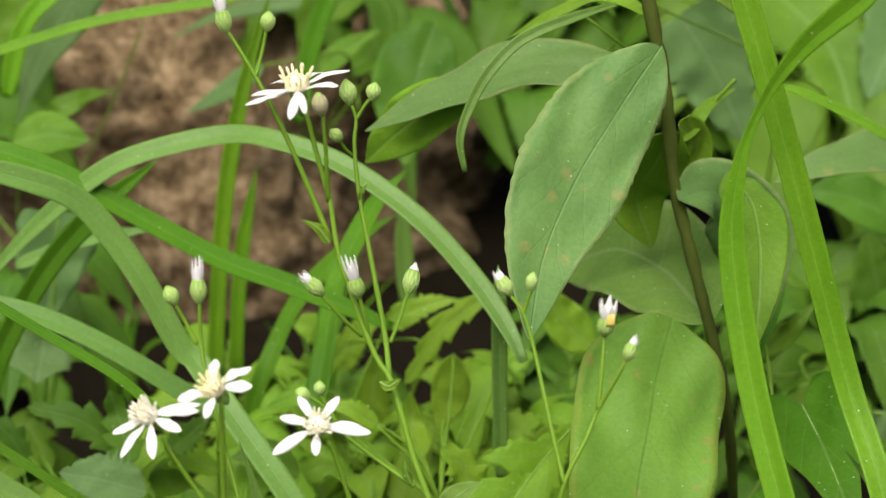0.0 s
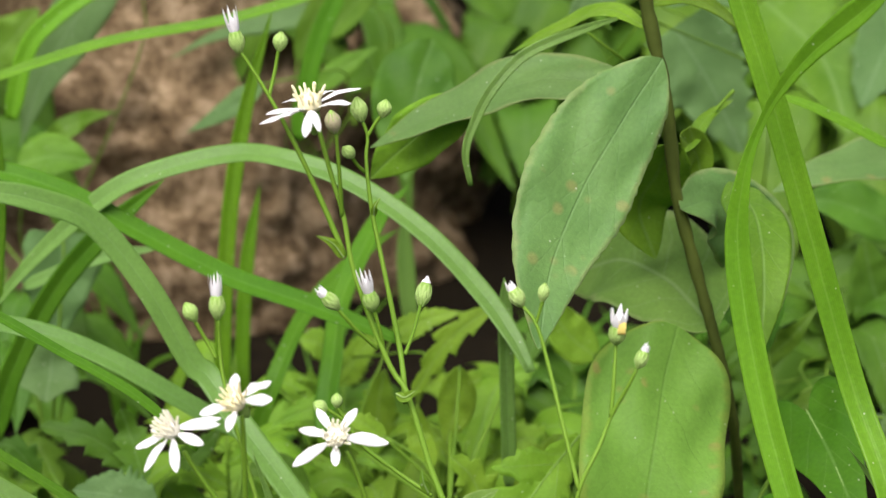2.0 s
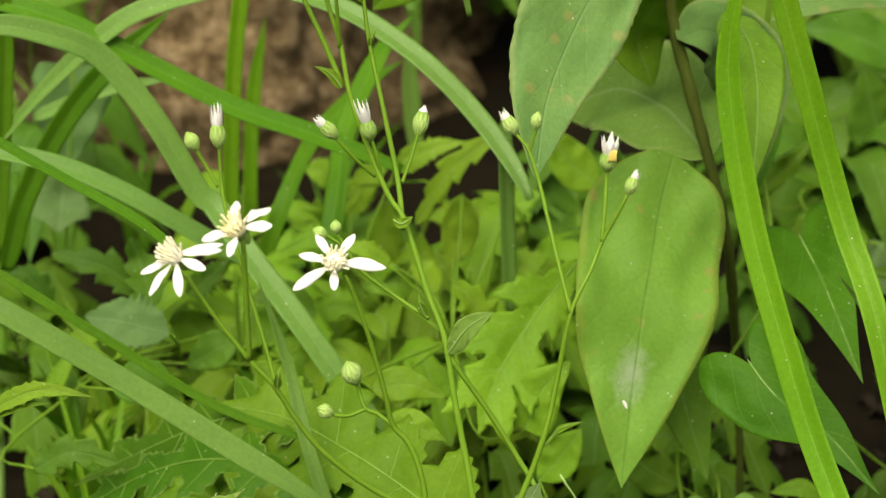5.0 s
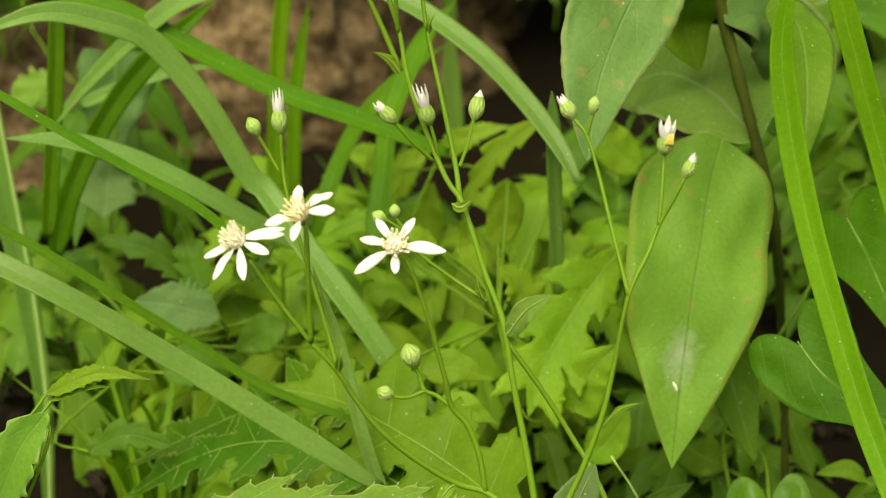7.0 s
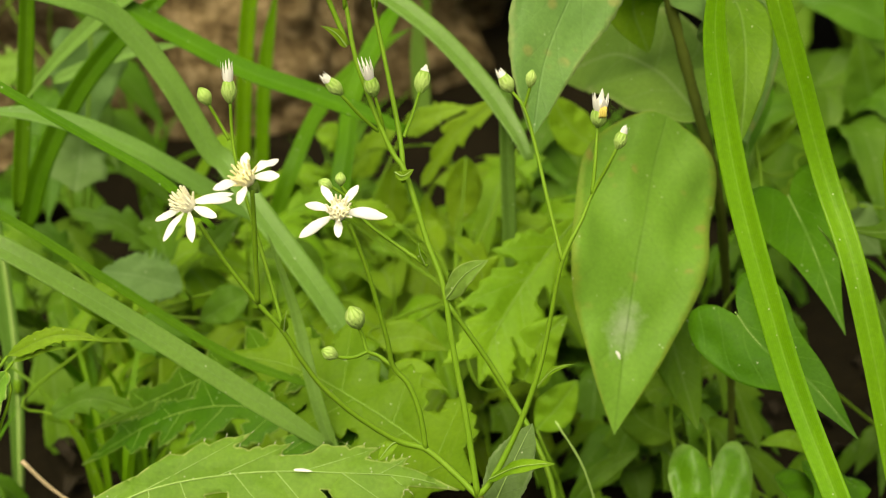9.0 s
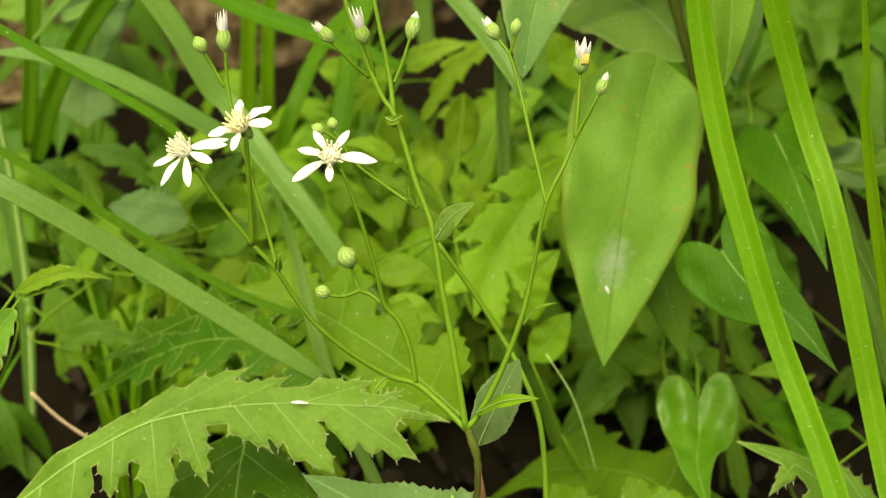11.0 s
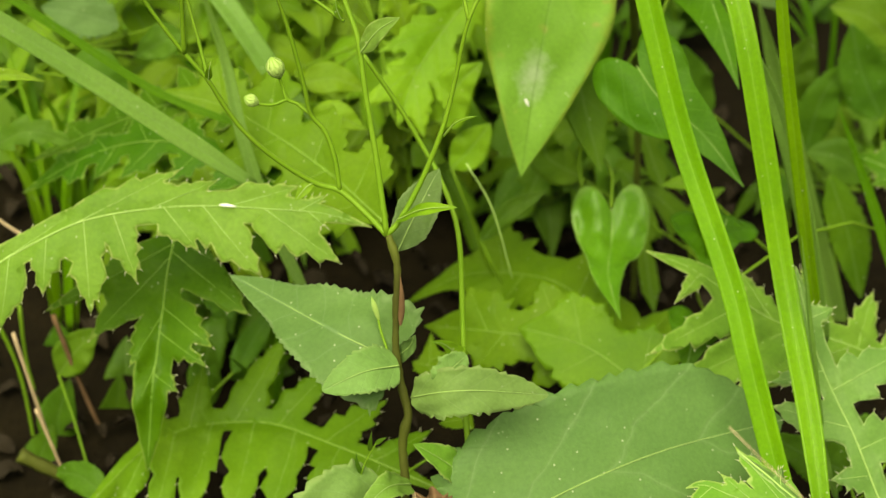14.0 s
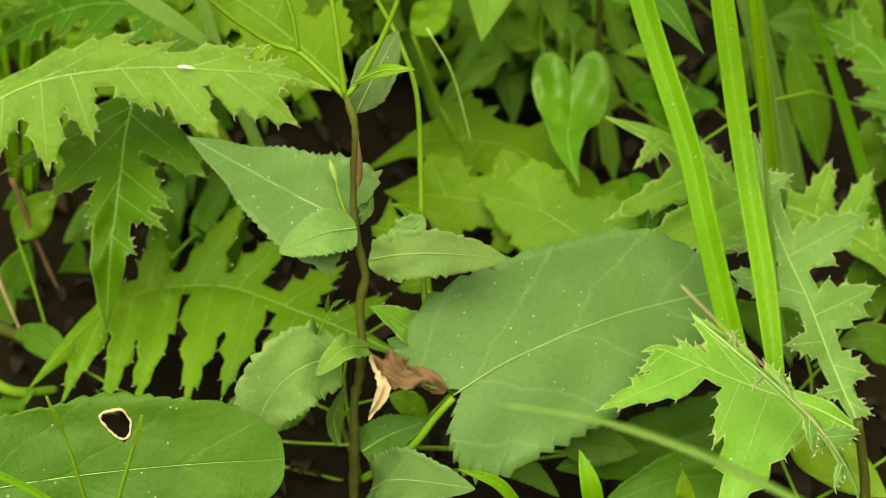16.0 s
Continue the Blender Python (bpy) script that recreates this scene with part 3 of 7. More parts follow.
# ---- the ground: a sheet that rises behind into a bank ----
def ground_height(x, y):
    t = min(max((y - 0.72) / 0.8, 0.0), 1.0)
    rise = 0.30 * t * t * (3 - 2 * t) + 0.03 * max(0.0, min(y, 40.0) - 0.6)
    near = 1.0 if abs(x) < 2 and abs(y) < 2 else 0.3
    bumps = 0.006 * noise.noise((x * 22, y * 22, 0.0)) + 0.003 * noise.noise((x * 70, y * 70, 4.0)) + 0.010 * noise.noise((x * 6, y * 6, 2.0))
    back = min(max(y / 0.30, 0.0), 1.0)
    return -0.034 + 0.026 * back * back * (3 - 2 * back) + rise + bumps * near


def build_ground():
    n = 170
    steps = [math.sinh((i / n - 0.5) * 2 * 7.2) / math.sinh(7.2) * 400 for i in range(n + 1)]
    verts = [(x, y + 0.1, ground_height(x, y + 0.1)) for y in steps for x in steps]
    faces = [(j * (n + 1) + i, j * (n + 1) + i + 1, (j + 1) * (n + 1) + i + 1, (j + 1) * (n + 1) + i) for j in range(n) for i in range(n)]
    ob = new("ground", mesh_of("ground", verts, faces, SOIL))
    tagged(ob, "damp soil, darkened in colour for shade, rising into a bank", "ground", kind="structure")


build_ground()


def stone(name, centre, size, material, label, category, rough=0.16, seed=0.0, detail=5, scale=9.0):
    bm = bmesh.new()
    bmesh.ops.create_icosphere(bm, subdivisions=detail, radius=1.0)
    for v in bm.verts:
        d = v.co.normalized()
        k = 1 + rough * noise.noise(d * 1.7 + Vector((seed, 0, 0))) + rough * 0.5 * noise.noise(d * 4.3 + Vector((0, seed, 0)))
        k += rough * 0.22 * noise.noise(d * scale * 1.3) + rough * 0.12 * noise.noise(d * scale * 3.1)
        v.co = Vector((d.x * size[0], d.y * size[1], d.z * size[2])) * k
    me = bpy.data.meshes.new(name)
    bm.to_mesh(me)
    bm.free()
    me.materials.append(material)
    me.shade_smooth()
    ob = new(name, me)
    ob.location = centre
    return tagged(ob, label, category)


stone("boulder", (-0.222, 0.79, 0.052), (0.280, 0.235, 0.205), ROCK, "rough reddish-brown boulder standing on the bank", "rock", 0.20, 3.0, 6, 14.0)

# ---- the white aster ----
aster = thing("aster_plant", (0.0285, -0.033, -0.034), "slender white aster with open flowers and green buds", "plant")
part("stem", tube([(0.0287, -0.036, -0.036), (0.0282, -0.036, -0.0002), (0.0277, -0.035, 0.0153), (0.0289, -0.034, 0.0234), (0.0292, -0.033, 0.0332), (0.0284, -0.031, 0.042), (0.0289, -0.0305, 0.047), (0.0296, -0.030, 0.0512), (0.0276, -0.028, 0.0585), (0.0261, -0.026, 0.0671), (0.0260, -0.024, 0.0772), (0.0259, -0.022, 0.0887), (0.0236, -0.019, 0.0955)], 0.0015, 0.0010, 10, 90, lumpy=0.4), STEM_DARK, aster, "brownish-green lower stem with a kink at each joint")
part("stem", tube([(0.0232, -0.019, 0.0955), (0.0203, -0.014, 0.1136), (0.0173, -0.01, 0.1292), (0.0152, -0.006, 0.1417), (0.0118, -0.002, 0.15), (0.0086, 0.002, 0.1597), (0.0063, 0.005, 0.1656), (0.0035, 0.007, 0.1691), (-0.0007, 0.01, 0.1785), (-0.0047, 0.013, 0.1897), (-0.0066, 0.016, 0.1998), (-0.0091, 0.018, 0.2077), (-0.0114, 0.019, 0.2163), (-0.0126, 0.02, 0.22)], 0.0008, 0.0005, 8, 60, lumpy=0.1), STEM, aster)


def branch(points, r0=0.0007, r1=0.00045, label=""):
    return part("branch", tube(points, r0 * 0.86, r1 * 0.86, 7, lumpy=0.12), STEM, aster, label)


branch([(0.0064, 0.004, 0.1628), (0.0054, 0.012, 0.1706), (0.0024, 0.018, 0.1847), (-0.0008, 0.0231, 0.1993), (-0.002, 0.0262, 0.2095), (-0.0017, 0.0277, 0.2143), (-0.003, 0.0277, 0.2179)], 0.0008)
branch([(-0.0017, 0.0277, 0.2143), (-0.0001, 0.0277, 0.2171), (0.0015, 0.0277, 0.2192)], 0.0005)
branch([(-0.0023, 0.0262, 0.2068), (-0.0038, 0.0247, 0.2086), (-0.005, 0.0231, 0.2108)], 0.0005)
branch([(-0.0063, 0.014, 0.1916), (-0.0108, 0.016, 0.2021), (-0.0167, 0.018, 0.2147), (-0.022, 0.02, 0.2243), (-0.0271, 0.0216, 0.2322), (-0.028, 0.0216, 0.2333)], 0.00075)
branch([(-0.022, 0.02, 0.2243), (-0.0207, 0.0216, 0.2299), (-0.02, 0.0216, 0.234)], 0.0005)
branch([(-0.0069, 0.016, 0.1995), (-0.0073, 0.014, 0.2086), (-0.008, 0.013, 0.2182)], 0.0006)
branch([(0.0063, 0.012, 0.1708), (0.0082, 0.02, 0.1737), (0.0097, 0.0308, 0.1761)], 0.0005)
branch([(0.0005, 0.008, 0.1733), (-0.0033, 0.006, 0.1775), (-0.006, 0.005, 0.1809), (-0.0077, 0.005, 0.1828)], 0.0005)
branch([(0.0018, 0.009, 0.1733), (0.0009, 0.008, 0.1779), (-0.0001, 0.008, 0.1815)], 0.0005)
branch([(0.0232, -0.019, 0.0955), (0.0175, -0.015, 0.0998), (0.0114, -0.012, 0.1039), (0.0052, -0.012, 0.1059), (-0.0039, -0.014, 0.1129), (-0.0115, -0.016, 0.121), (-0.0164, -0.017, 0.1286), (-0.02, -0.018, 0.1354), (-0.0256, -0.018, 0.1423), (-0.031, -0.018, 0.1499), (-0.0356, -0.018, 0.1571), (-0.0374, -0.018, 0.1603)], 0.0009, 0.00055)
branch([(-0.0195, -0.018, 0.1342), (-0.0226, -0.014, 0.1449), (-0.0261, -0.01, 0.156), (-0.03, -0.006, 0.1695), (-0.0311, -0.004, 0.1763), (-0.0313, -0.004, 0.1836)], 0.0006)
branch([(-0.0318, -0.004, 0.1748), (-0.0342, -0.003, 0.179), (-0.0362, -0.003, 0.1827)], 0.00045)
branch([(-0.0253, -0.018, 0.1419), (-0.0253, -0.02, 0.1523), (-0.0253, -0.022, 0.1641), (-0.0254, -0.023, 0.1698)], 0.00075, 0.0006)
branch([(0.0114, -0.012, 0.1039), (0.0101, -0.011, 0.1122), (0.0075, -0.01, 0.1191), (0.0041, -0.01, 0.1234), (0.0026, -0.011, 0.131), (-0.0008, -0.012, 0.1448), (-0.0042, -0.013, 0.1558), (-0.0055, -0.013, 0.1585)], 0.0008, 0.00055)
branch([(0.0041, -0.01, 0.1234), (0.0008, -0.009, 0.1256), (-0.0017, -0.009, 0.1268), (-0.0028, -0.008, 0.1297), (-0.0038, -0.008, 0.1326)], 0.0006)
branch([(-0.0017, -0.009, 0.1267), (-0.0049, -0.01, 0.1257), (-0.0077, -0.011, 0.1261), (-0.009, -0.011, 0.1267)], 0.0005)
branch([(0.0118, -0.004, 0.1454), (0.0054, 0.0, 0.1485), (-0.0025, 0.002, 0.1541), (-0.0064, 0.003, 0.1601), (-0.008, 0.003, 0.1624)], 0.00055)
branch([(-0.0055, 0.003, 0.1585), (-0.0077, 0.003, 0.1603), (-0.0101, 0.003, 0.1619)], 0.0004)
branch([(0.0232, -0.019, 0.0955), (0.0265, -0.018, 0.0994), (0.0318, -0.016, 0.1102), (0.0363, -0.015, 0.1235), (0.0388, -0.014, 0.1358), (0.0413, -0.014, 0.1504), (0.0455, -0.011, 0.1589), (0.0479, -0.008, 0.1639), (0.0512, -0.009, 0.171), (0.0529, -0.009, 0.1749)], 0.0009, 0.00045)
branch([(0.0479, -0.008, 0.1639), (0.0485, -0.006, 0.1707), (0.049, -0.003, 0.1778)], 0.0006)
branch([(0.0413, -0.014, 0.1504), (0.0381, -0.008, 0.1626), (0.0354, -0.002, 0.1734), (0.033, 0.001, 0.1809), (0.0302, 0.003, 0.1842)], 0.0006, 0.00045)
branch([(0.033, 0.001, 0.1809), (0.0338, 0.001, 0.1839), (0.0343, 0.001, 0.1859)], 0.0004)

flower(aster, (-0.0136, 0.02, 0.2226), (-0.12, -0.32, 0.94), [(-0.0231, 0.006, 0.2212), (-0.0225, 0.014, 0.2216), (-0.0204, 0.0386, 0.2194), (-0.0135, -0.004, 0.2206), (-0.0107, -0.002, 0.2213), (-0.003, 0.0262, 0.2249), (-0.0082, 0.0448, 0.2209), (-0.0048, 0.012, 0.2243), (-0.0174, 0.012, 0.2227)], DISC, 0.0036, 0.00125, "open white flower with yellow disc", 0.85, 16, 1)
flower(aster, (-0.0265, -0.024, 0.1725), (-0.35, -0.62, 0.70), [(-0.02, -0.018, 0.1749), (-0.0194, -0.023, 0.1729), (-0.0275, -0.031, 0.169), (-0.0336, -0.024, 0.1701), (-0.0272, -0.016, 0.1758), (-0.0234, -0.03, 0.1694)][:5], DISC, 0.0029, 0.0015, "open white flower with crowded yellow disc", 0.9, 26, 2)
flower(aster, (-0.0399, -0.018, 0.1647), (-0.40, -0.62, 0.66), [(-0.0303, -0.013, 0.1655), (-0.0301, -0.018, 0.1659), (-0.033, -0.023, 0.1635), (-0.0378, -0.028, 0.1596), (-0.0442, -0.026, 0.159), (-0.0466, -0.02, 0.1616)], DISC_OLD, 0.0029, 0.00125, "open white flower with cream disc", 1.15, 30, 3)
flower(aster, (-0.0076, -0.014, 0.1617), (0.05, -0.80, 0.60), [(-0.0115, -0.008, 0.1657), (-0.0034, -0.008, 0.1658), (0.0031, -0.014, 0.1605), (0.0014, -0.012, 0.1608), (-0.0074, -0.021, 0.1582), (-0.016, -0.018, 0.1571), (-0.015, -0.012, 0.1627)], DISC_OLD, 0.0030, 0.0014, "open white flower facing outward", 0.9, 34, 4)
cup = bud(aster, (0.049, -0.003, 0.1778), (0.0493, -0.004, 0.1822), 0.0021, 5, None, 0.78, "half-open white flower with a little gold inside", 1.05)
gold = [tube([Vector((0.0496 + 0.0004 * k, -0.0053, 0.1806)), Vector((0.0497 + 0.0004 * k, -0.0056, 0.1822)), Vector((0.0498 + 0.0004 * k, -0.0054, 0.1834 - 0.0002 * abs(k)))], 0.0003, 0.00022, 6, 5) for k in (-1, 0, 1, 2)]
part("disc", joined(*gold), DISC_GOLD, cup)
bud(aster, (-0.0281, 0.0216, 0.233), (-0.0291, 0.0216, 0.2377), 0.0019, 7, None, 0.95, "green bud opening into white rays", 0.9)
bud(aster, (-0.0199, 0.0216, 0.2335), (-0.0194, 0.0216, 0.2375), 0.0018)
bud(aster, (-0.0081, 0.013, 0.218), (-0.009, 0.011, 0.223), 0.0019, 0, BUD_TIP, label="brownish fading flower bud")
bud(aster, (-0.0029, 0.0277, 0.2174), (-0.0041, 0.0277, 0.2227), 0.0021)
bud(aster, (0.0014, 0.0277, 0.2184), (0.0022, 0.0277, 0.2222), 0.0018)
bud(aster, (-0.0046, 0.0231, 0.2108), (-0.0068, 0.0216, 0.2132), 0.0016)
bud(aster, (0.0097, 0.0308, 0.1757), (0.0109, 0.0324, 0.1807), 0.0021, 4, None, 0.28, spread=0.12)
bud(aster, (-0.0074, 0.005, 0.1828), (-0.0104, 0.004, 0.1862), 0.0018, 6, None, 0.45)
bud(aster, (-0.0002, 0.008, 0.1815), (-0.0013, 0.007, 0.186), 0.0020, 8, None, 0.95, "green bud opening into white rays", 0.9)
bud(aster, (-0.0314, -0.004, 0.1833), (-0.0316, -0.004, 0.1884), 0.0019, 8, None, 0.75, "green bud opening into white rays", 0.75)
bud(aster, (-0.036, -0.003, 0.1826), (-0.038, -0.003, 0.1864), 0.0018)
bud(aster, (-0.0035, -0.008, 0.1321), (-0.0055, -0.009, 0.1375), 0.0026)
bud(aster, (-0.0085, -0.011, 0.1264), (-0.0118, -0.012, 0.1283), 0.0018)
bud(aster, (-0.0078, 0.003, 0.1621), (-0.0079, 0.003, 0.1652), 0.0014)
bud(aster, (-0.0098, 0.003, 0.1614), (-0.0127, 0.003, 0.1632), 0.0016)
bud(aster, (0.0303, 0.003, 0.184), (0.0281, 0.003, 0.1877), 0.0019, 6, None, 0.4)
bud(aster, (0.0341, 0.001, 0.1856), (0.0347, 0.001, 0.1895), 0.0014)
bud(aster, (0.0529, -0.009, 0.1746), (0.0542, -0.009, 0.1783), 0.0016, 5, None, 0.4)
bud(aster, (0.0218, -0.02, 0.0718), (0.0198, -0.02, 0.0786), 0.0008)


def aster_leaf(spine, half, outline, facing, material=None, label="", **more):
    more = {"teeth": 22, "tooth": 0.10, "nu": 132, "nv": 6, "fold": 0.15, "wave": 0.25, **more}
    return with_rib(aster, "leaf", spine, half, outline, facing, material or ASTER, 0.00017, None, label, **more)


aster_leaf([(0.0263, -0.024, 0.0626), (0.011, -0.018, 0.067), (-0.018, 0.01, 0.068)], 0.0143, triangle, (0.20, -0.75, 0.65), None, "bluish-green toothed triangular leaf", teeth=26, tooth=0.08, fold=0.04)
aster_leaf([(0.027, -0.0300, 0.0649), (0.0184, -0.036, 0.0665), (0.0082, -0.038, 0.0621)], 0.0058, lambda u: oval(u, 0.62, 0.6), (0.1, -0.72, 0.68), ASTER_PALE, "small pale toothed leaf close to the stem", teeth=11, tooth=0.12, wave=0.08, fold=0.03)
aster_leaf([(0.0271, -0.024, 0.0644), (0.0295, -0.028, 0.0693), (0.0307, -0.03, 0.0737)], 0.0024, round_base, (0.0, -0.7, 0.7), None, teeth=8, nu=48)
aster_leaf([(0.0301, -0.03, 0.0557), (0.0379, -0.036, 0.0612), (0.0475, -0.036, 0.0618), (0.0644, -0.032, 0.0585)], 0.0062, lambda u: oval(u, 0.66, 0.6), (0.02, -0.80, 0.6), ASTER_PALE, "bluish-green toothed leaf with a ragged edge", teeth=11, tooth=0.16, fold=0.02, wave=0.25)
aster_leaf([(0.0362, -0.0335, 0.0618), (0.0400, -0.0310, 0.0650), (0.0438, -0.0280, 0.0672)], 0.0040, lambda u: oval(u, 0.7, 0.5), (0.15, -0.85, 0.5), ASTER_PALE, teeth=6, tooth=0.18, fold=0.05, wave=0.3, nu=60)
aster_leaf([(0.0242, -0.040, 0.0335), (0.0135, -0.048, 0.0345), (0.0058, -0.053, 0.0277), (0.0029, -0.056, 0.0165)], 0.0098, lambda u: oval(u, 0.66, 0.5), (0.1, -0.85, 0.5), ASTER_PALE, "yellow-tipped toothed leaf", teeth=13, tooth=0.12, fold=0.04, wave=0.25)
aster_leaf([(0.0306, -0.037, 0.0345), (0.0245, -0.047, 0.0400), (0.0180, -0.052, 0.0355)], 0.0036, lambda u: oval(u, 0.7, 0.6), (0.1, -0.6, 0.8), ASTER_LIGHT, teeth=6, tooth=0.14, wave=0.3, nu=60)
aster_leaf([(0.0525, -0.045, 0.0256), (0.0671, -0.038, 0.0321), (0.0947, -0.024, 0.037), (0.1295, -0.008, 0.0375)], 0.0242, round_leaf, (-0.10, -0.80, 0.60), ASTER_DARK, "large dark green toothed leaf", teeth=24, tooth=0.07, fold=0.03, wave=0.1, nu=240, nv=8)
part("petiole", tube([(0.0304, -0.033, -0.011), (0.0415, -0.045, 0.0076), (0.0482, -0.046, 0.0192), (0.0525, -0.0455, 0.0252)], 0.0012, 0.0009, 8), STEM, aster)
eaten = []
holed = aster_leaf([(-0.0696, -0.1, 0.0314), (-0.0432, -0.09, 0.0308), (-0.0152, -0.085, 0.0318), (0.0115, -0.08, 0.0309)], 0.0179, blunt_oval, (0.1, -0.85, 0.55), ASTER_DEEP, "dark green leaf with an eaten hole", teeth=17, tooth=0.05, fold=0.02, wave=0.2, hole=[(-0.62, 0.545, 0.16, 0.040)], nu=220, nv=22, ring=eaten)
part("hole_rim", tube(eaten[0], 0.00035, 0.00035, 5, 60, lumpy=0.8), STRAW, holed, "dry pale rim round the hole")
aster_leaf([(0.0301, -0.034, -0.0009), (0.0374, -0.03, 0.0018), (0.0478, -0.028, 0.0053)], 0.0058, round_base, (0.0, -0.7, 0.7), ASTER_DEEP, teeth=14)
aster_leaf([(0.0241, -0.034, 0.0007), (0.0225, -0.036, 0.0112), (0.0254, -0.04, 0.0248)], 0.0022, oval, (0.3, -0.8, 0.5), ASTER_LIGHT, teeth=12, nu=72)
aster_leaf([(0.0324, -0.05, -0.0015), (0.0384, -0.06, 0.01), (0.0574, -0.07, 0.0156)], 0.0088, round_base, (0.0, -0.6, 0.8), None, teeth=16)
aster_leaf([(0.0261, -0.016, 0.0895), (0.0307, -0.01, 0.0977), (0.0361, -0.002, 0.1059)], 0.0053, oval, (-0.1, -0.7, 0.7), None, teeth=12, tooth=0.06)
aster_leaf([(0.0255, -0.019, 0.0995), (0.0316, -0.026, 0.1061), (0.0398, -0.03, 0.1091)], 0.0021, oval, (0.0, -0.5, 0.86), HERB, teeth=0, nu=40)
aster_leaf([(0.016, -0.008, 0.139), (0.0199, -0.01, 0.1454), (0.0251, -0.011, 0.1495)], 0.0026, oval, (-0.2, -0.75, 0.6), ASTER_LIGHT, teeth=0, nu=36)
aster_leaf([(0.0363, -0.015, 0.1206), (0.0393, -0.02, 0.1267), (0.0441, -0.023, 0.1299)], 0.0013, lance, (0.0, -0.5, 0.8), HERB, teeth=0, nu=30)
aster_leaf([(0.0111, -0.004, 0.1459), (0.01, -0.005, 0.149), (0.0097, -0.005, 0.1518)], 0.0010, lance, (0.0, -0.9, 0.4), HERB, teeth=0, nu=24)
aster_leaf([(0.0044, 0.0015, 0.1657), (0.0062, 0.001, 0.165), (0.0086, 0.001, 0.1666)], 0.0011, oval, (0.0, -0.9, 0.4), HERB, teeth=0, nu=24)
aster_leaf([(-0.0065, 0.013, 0.1914), (-0.0089, 0.012, 0.1948), (-0.0123, 0.011, 0.1969)], 0.0012, lance, (0.1, -0.7, 0.6), HERB, teeth=0, nu=28)
aster_leaf([(-0.0004, 0.0231, 0.1974), (-0.0002, 0.0216, 0.2003), (0.0012, 0.0216, 0.2027)], 0.0007, lance, (0.1, -0.7, 0.6), HERB, teeth=0, nu=24)
aster_leaf([(-0.0198, -0.018, 0.1351), (-0.0193, -0.02, 0.1391), (-0.0187, -0.02, 0.1415)], 0.0009, lance, (0.1, -0.9, 0.4), HERB, teeth=0, nu=24)
aster_leaf([(0.0052, -0.012, 0.1059), (0.0033, -0.013, 0.1052), (0.0006, -0.015, 0.1024)], 0.0015, oval, (0.1, -0.7, 0.6), HERB, teeth=0, nu=30)
aster_leaf([(0.0437, -0.012, 0.0554), (0.039, -0.016, 0.0626), (0.0352, -0.02, 0.0662)], 0.0027, triangle, (0.0, -0.7, 0.7), HERB, teeth=0, nu=30)
aster_leaf([(0.0457, -0.032, 0.0313), (0.0395, -0.036, 0.0403), (0.0311, -0.04, 0.0484)], 0.0041, oval, (0.0, -0.6, 0.8), THISTLE, teeth=10)
part("withered_sheath", leaf([(0.0271, -0.0265, 0.074), (0.0273, -0.026, 0.0809), (0.0267, -0.0235, 0.0874)], 0.0008, lance, (0.1, -1, 0.1), nu=20, nv=2, fold=-0.5), DRY, aster, "dried brown sheath on the stem")
slim = thing("aster_shoot", (0.0529, -0.04, 0.0221), "thin green upright shoot beside the aster", "plant")
part("stem", tube([(0.0529, -0.04, 0.0221), (0.0473, -0.03, 0.0299), (0.0444, -0.018, 0.0455), (0.0433, -0.008, 0.0649), (0.0415, 0.0, 0.0868), (0.0364, 0.008, 0.0987), (0.0324, 0.012, 0.1046), (0.0254, 0.014, 0.1158), (0.0164, 0.016, 0.1285)], 0.0009, 0.0006, 7), STEM, slim)

# ---- grasses ----
grass_right = thing("grass_clump", (0.1456, -0.01, -0.0002), "broad bright green grass with folded blades", "grass")
part("blade", blade([(0.1264, -0.035, 0.0295), (0.1226, -0.03, 0.0409), (0.1159, -0.02, 0.0625), (0.1107, -0.01, 0.0798), (0.0987, 0.006, 0.1091), (0.0917, 0.014, 0.1304), (0.0839, 0.0231, 0.1581), (0.0786, 0.0293, 0.1876), (0.0791, 0.03, 0.2047), (0.0823, 0.029, 0.2171), (0.0861, 0.025, 0.2263), (0.091, 0.02, 0.2343), (0.098, 0.012, 0.2431), (0.1045, 0.004, 0.2516)], 0.0031, (-0.25, -0.9, 0.5), 0.42, (0.02, 0.06), 90, pinch=(0.811, 0.68, 0.08)), GRASS, grass_right)
part("blade", blade([(0.136, -0.05, 0.0211), (0.1329, -0.04, 0.0383), (0.1309, -0.025, 0.0525), (0.1262, -0.0, 0.0765), (0.1141, 0.02, 0.1314), (0.1067, 0.0355, 0.1554), (0.0953, 0.0417, 0.1932), (0.0854, 0.0448, 0.2241), (0.0773, 0.0479, 0.2482), (0.0683, 0.051, 0.2793)], 0.0030, (-0.1, -0.85, 0.5), 0.42, (0.15, 0.05), 80), GRASS, grass_right)
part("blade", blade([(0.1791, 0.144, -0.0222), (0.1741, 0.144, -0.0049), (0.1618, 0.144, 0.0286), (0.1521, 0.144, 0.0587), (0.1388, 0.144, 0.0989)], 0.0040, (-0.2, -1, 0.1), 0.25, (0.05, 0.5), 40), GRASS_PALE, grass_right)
part("blade", blade([(0.1453, 0.02, 0.0348), (0.1389, 0.02, 0.0627), (0.1308, 0.02, 0.0991), (0.1236, 0.02, 0.1335), (0.1186, 0.02, 0.1631), (0.119, 0.02, 0.1677), (0.1163, 0.02, 0.1913), (0.1138, 0.02, 0.2101)], 0.0018, (-0.35, -0.85, 0.4), 0.35, (0.05, 0.6), 40), GRASS, grass_right)
